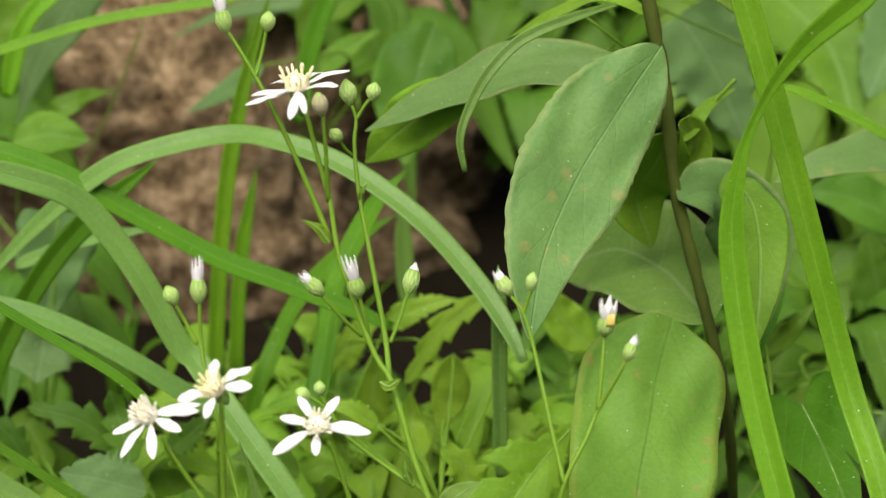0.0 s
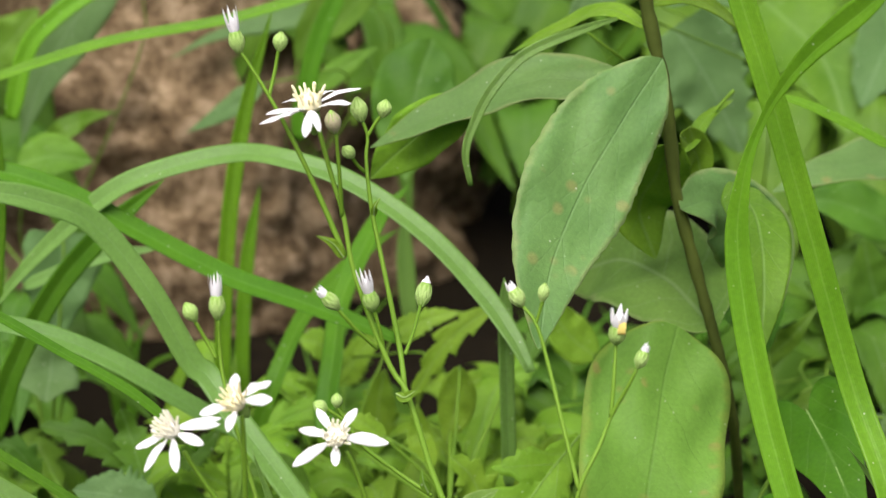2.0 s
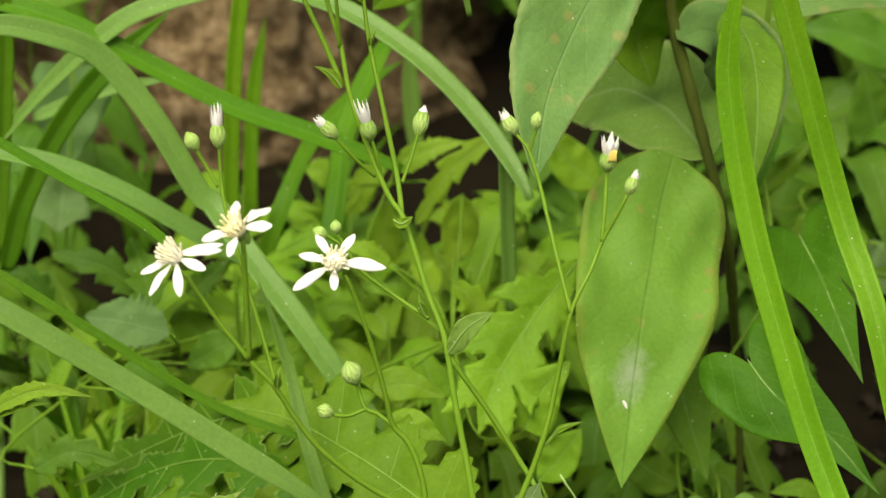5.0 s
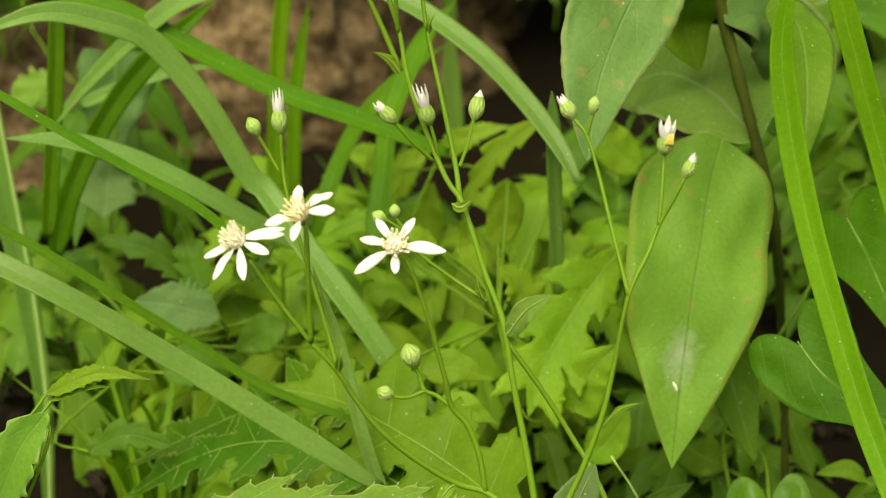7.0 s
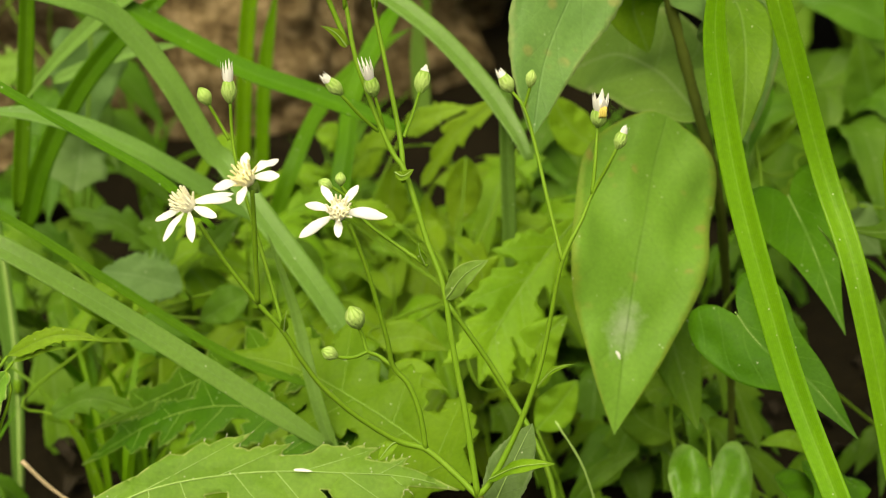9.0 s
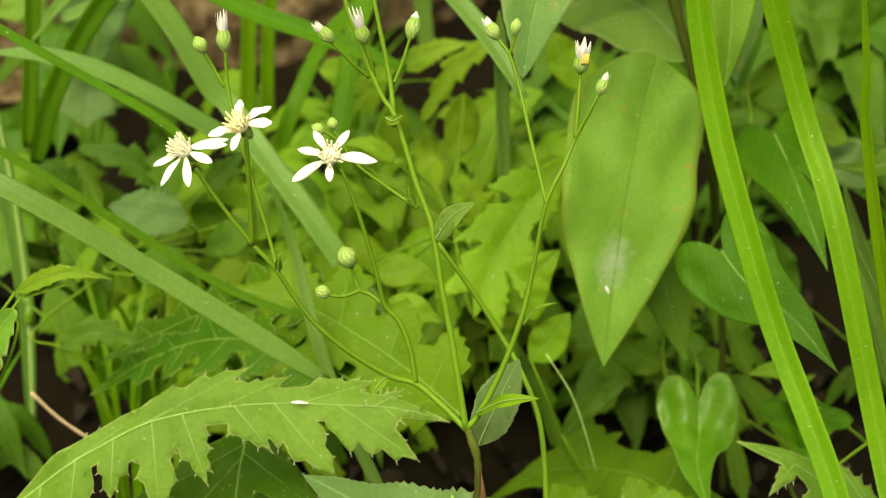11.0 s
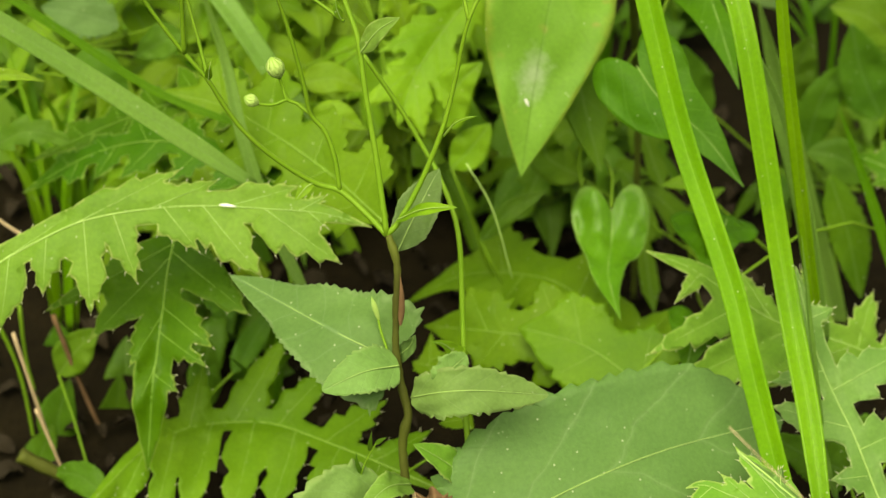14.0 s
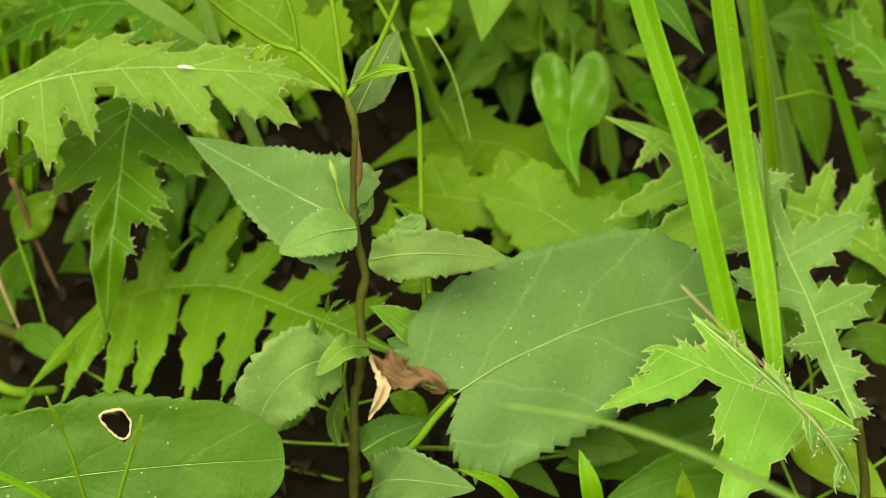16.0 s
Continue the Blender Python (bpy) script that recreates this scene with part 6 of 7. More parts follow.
LOW = "low green herb with toothed leaves"
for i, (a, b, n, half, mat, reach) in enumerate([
    ((0.0611, 0.2795, 0.0412), (0.0677, 0.3285, 0.0796), 7, .010, HERB_SHADE, .036),
    ((-0.123, 0.304, 0.0517), (-0.128, 0.353, 0.0879), 8, .011, HERB_SHADE, .045),
    ((0.1576, 0.304, 0.0627), (0.1635, 0.353, 0.0909), 8, .012, HERB_SHADE, .045),
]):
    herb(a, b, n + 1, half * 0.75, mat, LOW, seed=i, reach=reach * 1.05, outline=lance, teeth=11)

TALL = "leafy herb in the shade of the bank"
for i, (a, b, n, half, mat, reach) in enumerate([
    ((-0.1949, 0.5, 0.0722), (-0.201, 0.549, 0.1401), 6, .014, HERB_SHADE, .06),
    ((-0.0168, 0.598, 0.1052), (-0.021, 0.647, 0.1535), 4, .010, HERB_SHADE, .06),
    ((0.0701, 0.745, 0.0248), (0.0701, 0.794, 0.1337), 10, .016, HERB_SHADE, .07),
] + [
    ((0.1215, 0.745, 0.0253), (0.1156, 0.794, 0.1408), 9, .018, HERB_SHADE, .07),
    ((0.1851, 0.696, 0.019), (0.1834, 0.745, 0.1422), 9, .018, HERB_DIM, .07),
    ((0.231, 0.745, 0.0266), (0.2305, 0.794, 0.1358), 9, .018, HERB_DIM, .07),
    ((0.2565, 0.696, 0.0197), (0.2621, 0.745, 0.1433), 9, .018, HERB_DIM, .07),
    ((0.2169, 0.451, 0.0126), (0.2219, 0.4755, 0.0565), 7, .015, HERB_SHADE, .05),
    ((0.1212, 0.9655, -0.0286), (0.1197, 1.0145, 0.1489), 10, .020, HERB_SHADE, .09),
    ((0.32, 1.088, -0.0563), (0.318, 1.137, 0.1381), 10, .020, HERB_DIM, .09),
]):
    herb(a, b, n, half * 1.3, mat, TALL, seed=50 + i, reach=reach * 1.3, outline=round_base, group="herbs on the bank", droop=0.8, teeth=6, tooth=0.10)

# ground cover mostly takes the darker greens in place of real shade
cover = random.Random(31)
for i in range(34):
    x, y = cover.uniform(-0.19, 0.27), cover.uniform(0.13, 0.40)
    z = ground_height(x, y)
    if x > 0.09 and i % 3 or -0.135 < x < -0.055 and y > 0.22:
        continue
    h = cover.uniform(0.015, 0.035)
    herb((x, y, z), (x + cover.uniform(-0.01, 0.01), y, z + h), cover.randint(6, 9), cover.uniform(0.004, 0.007), cover.choice((HERB_SHADE, HERB_SHADE, HERB_DIM)), "small shaded herb on the soil", lance, 200 + i, cover.uniform(0.022, 0.036), "ground herbs", 0.5, 9)


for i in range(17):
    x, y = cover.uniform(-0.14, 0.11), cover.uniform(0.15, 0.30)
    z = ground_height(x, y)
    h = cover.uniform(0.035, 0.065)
    herb((x, y, z), (x + cover.uniform(-0.01, 0.01), y, z + h), cover.randint(6, 8), cover.uniform(0.0075, 0.011), HERB if -0.08 < x < 0.03 else HERB_DIM, "light green herb with narrow cut leaves", lobed(3, 0.62, 0.35), 300 + i, cover.uniform(0.032, 0.046), "narrow-leaved herbs", 0.5, 0, 0.0)


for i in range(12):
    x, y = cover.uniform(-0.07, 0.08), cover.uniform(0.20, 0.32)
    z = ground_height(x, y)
    herb((x, y, z), (x + cover.uniform(-0.01, 0.01), y, z + cover.uniform(0.05, 0.09)), cover.randint(6, 9), cover.uniform(0.008, 0.012), HERB if x < 0.05 else HERB_DIM, "light green herb with narrow cut leaves", lobed(3, 0.66, 0.4), 340 + i, cover.uniform(0.036, 0.052), "narrow-leaved herbs", 0.5, 0, 0.0)


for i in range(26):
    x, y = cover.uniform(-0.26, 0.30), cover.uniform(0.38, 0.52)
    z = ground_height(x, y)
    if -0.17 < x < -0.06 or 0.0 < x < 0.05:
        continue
    herb((x, y, z), (x + cover.uniform(-0.01, 0.01), y, z + cover.uniform(0.01, 0.03)), cover.randint(6, 8), cover.uniform(0.005, 0.009), HERB_SHADE, "shaded herb on the soil before the boulder", lance, 500 + i, cover.uniform(0.035, 0.055), "herbs before the boulder", 0.5, 9)


def tuft(x, y, seed, material, tall, count=7):
    rng = random.Random(seed)
    z = ground_height(x, y)
    clump = thing("grass_tuft", (x, y, z), "slender green grass tuft among the herbs", "grass", "grass tufts")
    for k in range(count):
        a = rng.uniform(0, 6.28)
        out = Vector((math.cos(a), math.sin(a), 0))
        h = tall * rng.uniform(0.6, 1.15)
        lean = tall * rng.uniform(0.15, 0.6)
        p = Vector((x, y, z - 0.003)) + out * 0.004
        part("blade", blade([p, p + out * lean * 0.25 + Vector((0, 0, h * 0.55)), p + out * lean + Vector((0, 0, h * rng.uniform(0.75, 1.0)))], rng.uniform(0.0009, 0.0020), (-out.x, -abs(out.y) - 0.4, 0.5), 0.3, (0.1, 0.7), 18), material, clump)


for i in range(26):
    x, y = cover.uniform(-0.20, 0.26), cover.uniform(0.10, 0.36)
    if abs(x - 0.02) < 0.09 and y > 0.22 or x > 0.11 and i % 3:
        continue
    tuft(x, y, 400 + i, cover.choice((GRASS_DEEP, GRASS_DEEP, GRASS)), cover.uniform(0.05, 0.10))


for i in range(8):
    tuft(cover.uniform(-0.28, 0.30), cover.uniform(0.38, 0.50), 440 + i, GRASS_DEEP, cover.uniform(0.05, 0.09))


def spray(base, label, leaves, name="herb", stem_r=0.0004, category="plant"):
    """A plant with a few leaves whose stalks run together at its foot."""
    plant = thing(name, base, label, category)
    foot = Vector(base)
    for spine, half, outline, material, facing, more in leaves:
        a, b = Vector(spine[0]), Vector(spine[1])
        back = (a - b).normalized()
        mid = a.lerp(foot, 0.4) + back * (a - foot).length * 0.22
        part("petiole", tube([foot, mid, a], stem_r * 1.3, stem_r, 6, 10), STEM, plant)
        opts = {"fold": 0.12, "wave": 0.22, "nu": 60, "nv": 5, "seed": a.x * 90 + a.z * 70, **more}
        part("leaf", leaf(spine, half, outline, facing, **opts), material, plant)
    return plant


UPC = (0.0, -0.82, 0.57)
NONE = {}
TEETH = {"teeth": 12, "tooth": 0.12, "nu": 84}
JAG = {"teeth": 7, "tooth": 0.35, "nu": 84}
spray((-0.1474, 0.451, 0.0597), "grey-green leaves before the boulder", [
    ([(-0.1023, 0.402, 0.2029), (-0.1212, 0.402, 0.1819), (-0.1362, 0.402, 0.1562), (-0.1447, 0.402, 0.1314)], 0.0113, lance, IVY, UPC, NONE),
    ([(-0.1486, 0.4265, 0.1097), (-0.1302, 0.402, 0.1361), (-0.119, 0.402, 0.1425), (-0.1023, 0.3775, 0.1513)], 0.0059, lance, HERB_DIM, UPC, NONE),
    ([(-0.1369, 0.353, 0.1355), (-0.1233, 0.353, 0.1389), (-0.1088, 0.353, 0.1369)], 0.0088, oval, HERB_DIM, UPC, TEETH),
    ([(-0.1749, 0.5, 0.1479), (-0.1622, 0.5, 0.1604), (-0.1521, 0.5, 0.1729)], 0.0110, oval, HERB_DIM, UPC, NONE),
])
spray((-0.0298, 0.5, 0.1067), "slender pale leaves over the boulder", [
    ([(-0.0936, 0.4755, 0.1543), (-0.072, 0.4755, 0.165), (-0.0385, 0.4755, 0.1731), (-0.0075, 0.4755, 0.1819)][::-1], 0.0053, lance, IVY, UPC, NONE),
    ([(-0.0467, 0.3775, 0.1618), (-0.0617, 0.3775, 0.1512), (-0.0764, 0.3775, 0.1427)], 0.0048, lance, IVY, UPC, NONE),
    ([(-0.0282, 0.4265, 0.1508), (-0.0158, 0.4265, 0.1613), (-0.0034, 0.4265, 0.1683)], 0.0051, lance, HERB_DIM, UPC, NONE),
    ([(-0.0257, 0.451, 0.1676), (-0.0095, 0.451, 0.1865), (0.0065, 0.451, 0.2029)], 0.0068, lance, HERB_DIM, UPC, NONE),
    ([(-0.0374, 0.451, 0.158), (-0.0281, 0.451, 0.1816), (-0.0189, 0.451, 0.2026)], 0.0052, lance, HERB_DIM, UPC, NONE),
])
spray((-0.1205, 0.304, 0.0398), "angular grey-green ivy-like leaves", [
    ([(-0.1127, 0.304, 0.1224), (-0.1151, 0.304, 0.1034), (-0.1183, 0.304, 0.0818)], 0.0135, round_base, IVY, (0.1, -0.95, 0.3), {"teeth": 3, "tooth": 0.15, "nu": 60}),
    ([(-0.1128, 0.2795, 0.0925), (-0.1148, 0.2795, 0.0809), (-0.1149, 0.2673, 0.0718)], 0.0135, lobed(2, 0.45, 0.1, 0.1), IVY, (0.1, -0.9, 0.4), NONE),
    ([(-0.1436, 0.353, 0.0898), (-0.1521, 0.353, 0.0943), (-0.1634, 0.353, 0.0898)], 0.0079, oval, THISTLE, UPC, JAG),
])
spray((0.1615, 0.4755, 0.0662), "broad pale leaves in soft light", [
    ([(0.1057, 0.353, 0.1881), (0.1191, 0.353, 0.1683), (0.1331, 0.353, 0.1408)], 0.0181, round_base, IVY, UPC, JAG),
    ([(0.156, 0.451, 0.184), (0.1757, 0.4265, 0.1649), (0.1837, 0.402, 0.1375)], 0.0202, round_base, HERB_DIM, UPC, JAG),
    ([(0.2239, 0.451, 0.1849), (0.2029, 0.4265, 0.1699), (0.1875, 0.402, 0.1489)], 0.0177, round_base, IVY, UPC, JAG),
    ([(0.0898, 0.2795, 0.2078), (0.1027, 0.2795, 0.2117), (0.1179, 0.2795, 0.2053)], 0.0051, lance, IVY, UPC, NONE),
    ([(0.0767, 0.2795, 0.2076), (0.0693, 0.2795, 0.2075), (0.0581, 0.255, 0.2037)], 0.0051, lance, IVY, UPC, NONE),
    ([(0.0574, 0.353, 0.2112), (0.0411, 0.353, 0.2069), (0.0227, 0.353, 0.2046)], 0.0065, lance, HERB_DIM, UPC, NONE),
    ([(0.0637, 0.3285, 0.2104), (0.072, 0.3285, 0.2005), (0.0804, 0.3285, 0.1906)], 0.0045, lance, HERB_DIM, UPC, NONE),
    ([(0.1911, 0.4755, 0.1906), (0.182, 0.4755, 0.1809), (0.1678, 0.4755, 0.1759)], 0.0091, round_base, HERB, UPC, JAG),
])
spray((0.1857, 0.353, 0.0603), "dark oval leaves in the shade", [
    ([(0.1833, 0.3285, 0.0836), (0.1792, 0.3285, 0.0968), (0.1748, 0.3285, 0.1141)], 0.0112, round_base, HERB_SHADE, UPC, NONE),
    ([(0.1952, 0.353, 0.1099), (0.1729, 0.353, 0.121), (0.1556, 0.353, 0.1232)], 0.0107, oval, HERB_SHADE, UPC, NONE),
    ([(0.1249, 0.255, 0.0898), (0.1313, 0.2305, 0.1073), (0.1398, 0.2305, 0.1187)], 0.0051, lance, HERB_DIM, UPC, NONE),
    ([(0.1498, 0.1905, 0.0939), (0.1336, 0.1905, 0.0995), (0.1218, 0.1905, 0.0922)], 0.0055, oval, HERB_DIM, UPC, JAG),
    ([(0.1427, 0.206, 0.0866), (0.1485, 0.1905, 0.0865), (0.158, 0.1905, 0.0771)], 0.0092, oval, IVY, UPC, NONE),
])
spray((0.0201, 0.175, 0.0687), "bright toothed leaves behind the aster", [
    ([(0.0237, 0.206, 0.105), (0.0227, 0.206, 0.0928), (0.0197, 0.206, 0.0795)], 0.0062, oval, HERB, UPC, NONE),
    ([(0.0337, 0.2305, 0.1162), (0.0209, 0.2305, 0.1057), (0.0089, 0.2305, 0.0863)], 0.0051, lobed(4, 0.5, 0.2), HERB, UPC, NONE),
    ([(0.0023, 0.255, 0.0982), (0.0137, 0.255, 0.1051), (0.027, 0.255, 0.108)], 0.0045, lance, HERB, UPC, JAG),
    ([(-0.0295, 0.2795, 0.0906), (-0.0217, 0.2795, 0.0886), (-0.0139, 0.2795, 0.0802)], 0.0055, oval, HERB, UPC, JAG),
    ([(0.015, 0.1905, 0.0776), (0.0116, 0.206, 0.0814), (0.0107, 0.206, 0.0928)], 0.0045, oval, HERB, UPC, NONE),
    ([(-0.0099, 0.2795, 0.0844), (-0.0179, 0.2795, 0.0761), (-0.0261, 0.2795, 0.0634)], 0.0038, lance, HERB, UPC, JAG),
    ([(-0.0117, 0.206, 0.0891), (-0.0223, 0.206, 0.091), (-0.035, 0.206, 0.0854)], 0.0038, lance, HERB, UPC, JAG),
] + [
    ([(0.0012, 0.175, 0.0927), (-0.0072, 0.175, 0.0981), (-0.0157, 0.175, 0.0981)], 0.0032, lance, HERB, UPC, JAG),
    ([(-0.0032, 0.1285, 0.0719), (0.0064, 0.1285, 0.0736), (0.0176, 0.1285, 0.0692)], 0.0053, lance, HERB, UPC, NONE),
    ([(0.0004, 0.0975, 0.072), (0.008, 0.0975, 0.0745), (0.0172, 0.0975, 0.0702)], 0.0051, lance, HERB, UPC, NONE),
    ([(0.0366, 0.1595, 0.0749), (0.0431, 0.1595, 0.0892), (0.053, 0.1595, 0.0998)], 0.0060, lobed(4, 0.5, 0.2), HERB, UPC, NONE),
    ([(0.0394, 0.113, 0.0664), (0.044, 0.113, 0.0784), (0.0516, 0.113, 0.0868)], 0.0071, round_base, HERB, UPC, NONE),
    ([(0.0293, 0.144, 0.0811), (0.026, 0.144, 0.0917), (0.0195, 0.144, 0.0986)], 0.0069, lobed(4, 0.5, 0.2), HERB, UPC, NONE),
    ([(0.0711, 0.255, 0.0919), (0.0614, 0.255, 0.1), (0.0535, 0.255, 0.1119)], 0.0081, oval, HERB, UPC, NONE),
    ([(0.0915, 0.206, 0.1075), (0.0817, 0.2305, 0.1036), (0.0692, 0.255, 0.0919)], 0.0079, oval, HERB_SHADE, UPC, NONE),
])
spray((0.0019, 0.255, 0.045), "light green leaves in the gap behind the stems", [
    ([(-0.0183, 0.2795, 0.0528), (-0.0241, 0.2795, 0.0656), (-0.0258, 0.2795, 0.0803)], 0.0063, oval, HERB, UPC, JAG),
    ([(-0.0002, 0.2795, 0.0527), (-0.0021, 0.2795, 0.0655), (-0.0, 0.2795, 0.0802)], 0.0067, oval, HERB, UPC, JAG),
    ([(0.0098, 0.255, 0.0533), (0.002, 0.255, 0.0575), (-0.0097, 0.255, 0.0555)], 0.0061, oval, HERB, UPC, JAG),
    ([(-0.0148, 0.304, 0.0657), (-0.0085, 0.304, 0.0787), (0.0018, 0.304, 0.0872)], 0.0057, lance, HERB, UPC, JAG),
    ([(-0.0241, 0.2305, 0.0547), (-0.0165, 0.2305, 0.0587), (-0.0053, 0.2305, 0.0546)], 0.0059, lance, HERB, UPC, JAG),
    ([(0.0338, 0.2795, 0.0653), (0.0417, 0.2795, 0.0758), (0.0536, 0.2795, 0.0821)], 0.0063, oval, HERB, UPC, JAG),
    ([(0.037, 0.255, 0.0574), (0.0466, 0.255, 0.0635), (0.0583, 0.255, 0.0614)], 0.0061, oval, HERB, UPC, JAG),
    ([(-0.0444, 0.2795, 0.0529), (-0.0381, 0.2795, 0.0656), (-0.0338, 0.2795, 0.0782)], 0.0055, oval, HERB_DIM, UPC, JAG),
])
spray((-0.0863, 0.1905, 0.0553), "pale serrated leaves low behind the grass", [
    ([(-0.0763, 0.1905, 0.078), (-0.0881, 0.1905, 0.0874), (-0.1036, 0.1905, 0.0912)], 0.0063, lobed(4, 0.5, 0.2), HERB_SHADE, UPC, NONE),
    ([(-0.0709, 0.175, 0.0802), (-0.0759, 0.1905, 0.0873), (-0.0789, 0.1905, 0.0966)], 0.0074, lobed(4, 0.5, 0.2), HERB_SHADE, UPC, NONE),
    ([(-0.0642, 0.1595, 0.0771), (-0.0774, 0.1595, 0.0808), (-0.089, 0.1595, 0.0826)], 0.0077, oval, IVY, UPC, JAG),
    ([(-0.1075, 0.206, 0.0684), (-0.1141, 0.206, 0.0781), (-0.1211, 0.206, 0.08)], 0.0057, lobed(4, 0.5, 0.2), HERB_SHADE, UPC, NONE),
] + [
    ([(-0.0641, 0.206, 0.0721), (-0.0567, 0.206, 0.0778), (-0.0493, 0.206, 0.0854)], 0.0045, lance, HERB_SHADE, UPC, JAG),
    ([(-0.0794, 0.144, 0.0656), (-0.0694, 0.144, 0.0674), (-0.0599, 0.144, 0.0601)], 0.0069, oval, HERB_SHADE, UPC, NONE),
    ([(-0.0455, 0.175, 0.069), (-0.0526, 0.175, 0.0653), (-0.0614, 0.175, 0.0597)], 0.0061, oval, HERB_SHADE, UPC, NONE),
    ([(-0.0947, 0.0975, 0.0624), (-0.0837, 0.0975, 0.0674), (-0.0716, 0.0975, 0.064)], 0.0054, lobed(4, 0.5, 0.2), HERB_SHADE, UPC, NONE),
    ([(-0.0213, 0.175, 0.0763), (-0.0314, 0.175, 0.0837), (-0.0417, 0.175, 0.0819)], 0.0047, oval, HERB_SHADE, UPC, NONE),
])
spray((-0.1046, 0.02, 0.0671), "pale jagged leaf beside the grass stalk", [
    ([(-0.0897, 0.02, 0.109), (-0.097, 0.02, 0.0988), (-0.1051, 0.02, 0.0793), (-0.1101, 0.02, 0.0671)], 0.0060, lance, THISTLE, UPC, JAG),
    ([(-0.0925, 0.0355, 0.1067), (-0.0798, 0.0355, 0.1123), (-0.0665, 0.0355, 0.1104)], 0.0024, lance, HERB, UPC, JAG),
    ([(-0.0912, 0.0355, 0.1052), (-0.0841, 0.0355, 0.1082), (-0.0766, 0.0355, 0.1089)], 0.0011, lance, HERB, UPC, NONE),
])
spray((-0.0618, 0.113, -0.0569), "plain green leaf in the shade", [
    ([(-0.0613, 0.113, -0.0435), (-0.0606, 0.113, -0.0282), (-0.0607, 0.1208, -0.0166)], 0.0075, oval, HERB_SHADE, UPC, NONE),
    ([(-0.0803, 0.1285, -0.047), (-0.0833, 0.1285, -0.0316), (-0.0843, 0.1285, -0.0164)], 0.0083, oval, HERB_SHADE, UPC, NONE),
    ([(-0.0243, 0.0975, -0.0156), (-0.0144, 0.113, -0.0054), (-0.0072, 0.113, 0.0032)], 0.0042, lance, HERB_SHADE, UPC, NONE),
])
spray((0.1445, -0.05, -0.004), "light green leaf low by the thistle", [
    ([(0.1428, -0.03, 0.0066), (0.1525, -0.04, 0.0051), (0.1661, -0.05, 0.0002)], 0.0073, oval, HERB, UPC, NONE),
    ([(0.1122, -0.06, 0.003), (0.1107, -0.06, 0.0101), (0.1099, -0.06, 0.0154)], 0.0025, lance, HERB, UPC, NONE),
    ([(0.1801, -0.0, 0.009), (0.1694, 0.0, 0.0162), (0.1603, 0.0, 0.0141)], 0.0052, oval, HERB_SHADE, UPC, NONE),
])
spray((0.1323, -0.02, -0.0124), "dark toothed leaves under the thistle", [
    ([(0.1343, -0.01, -0.0044), (0.1109, -0.015, -0.011), (0.0823, -0.03, -0.0081)], 0.0099, round_base, HERB_SHADE, UPC, TEETH),
    ([(0.1288, -0.03, -0.0087), (0.1113, -0.035, -0.0073), (0.0932, -0.04, -0.0133)], 0.0073, round_base, HERB_SHADE, UPC, TEETH),
    ([(0.156, 0.02, 0.0025), (0.1404, 0.02, 0.0097), (0.1332, 0.02, 0.0152)], 0.0068, round_base, HERB_SHADE, UPC, TEETH),
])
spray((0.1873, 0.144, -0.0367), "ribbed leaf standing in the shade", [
    ([(0.1694, 0.144, 0.0365), (0.1779, 0.144, 0.016), (0.1858, 0.144, -0.0097)], 0.0069, oval, HERB_DIM, UPC, TEETH),
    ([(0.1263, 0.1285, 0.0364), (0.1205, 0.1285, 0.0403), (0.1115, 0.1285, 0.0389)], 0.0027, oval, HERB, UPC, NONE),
    ([(0.1202, 0.1285, 0.024), (0.1265, 0.1285, 0.0344), (0.1325, 0.1285, 0.0387)], 0.0030, oval, HERB_DIM, UPC, NONE),
    ([(0.0874, 0.144, 0.0337), (0.0757, 0.144, 0.0414), (0.075, 0.144, 0.0534)], 0.0069, oval, HERB_DIM, UPC, NONE),
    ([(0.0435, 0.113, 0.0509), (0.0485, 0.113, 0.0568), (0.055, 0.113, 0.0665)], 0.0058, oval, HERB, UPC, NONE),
    ([(0.0535, 0.113, 0.0256), (0.0619, 0.113, 0.0359), (0.0739, 0.113, 0.0442)], 0.0036, oval, HERB_SHADE, UPC, NONE),
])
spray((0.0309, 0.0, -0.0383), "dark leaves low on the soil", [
    ([(0.005, 0.0, -0.0075), (-0.0041, -0.005, -0.0119), (-0.0163, -0.01, -0.0201)], 0.0052, round_base, HERB_SHADE, UPC, TEETH),
    ([(0.064, -0.02, -0.0104), (0.0746, -0.025, -0.0121), (0.0838, -0.03, -0.0176)], 0.0042, round_base, HERB_SHADE, UPC, TEETH),
    ([(0.0385, 0.0, 0.0197), (0.048, 0.0, 0.0126), (0.0546, 0.0, 0.0053)], 0.0052, oval, HERB_SHADE, UPC, TEETH),
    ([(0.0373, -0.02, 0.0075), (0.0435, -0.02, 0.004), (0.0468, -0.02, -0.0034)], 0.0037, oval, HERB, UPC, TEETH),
    ([(-0.0537, 0.02, -0.0115), (-0.0627, 0.0278, -0.0092), (-0.0721, 0.0355, -0.0127)], 0.0046, oval, HERB_SHADE, UPC, TEETH),
    ([(-0.077, 0.082, -0.008), (-0.0713, 0.082, 0.0003), (-0.0641, 0.082, 0.0085)], 0.0061, oval, HERB_DIM, UPC, NONE),
    ([(0.1724, 0.0355, 0.0006), (0.1618, 0.0355, 0.0043), (0.154, 0.0355, 0.0001)], 0.0070, oval, HERB_SHADE, UPC, TEETH),
    ([(0.198, 0.113, 0.0285), (0.1963, 0.113, 0.0161), (0.1967, 0.113, 0.0015)], 0.0097, oval, HERB_SHADE, UPC, TEETH),
])
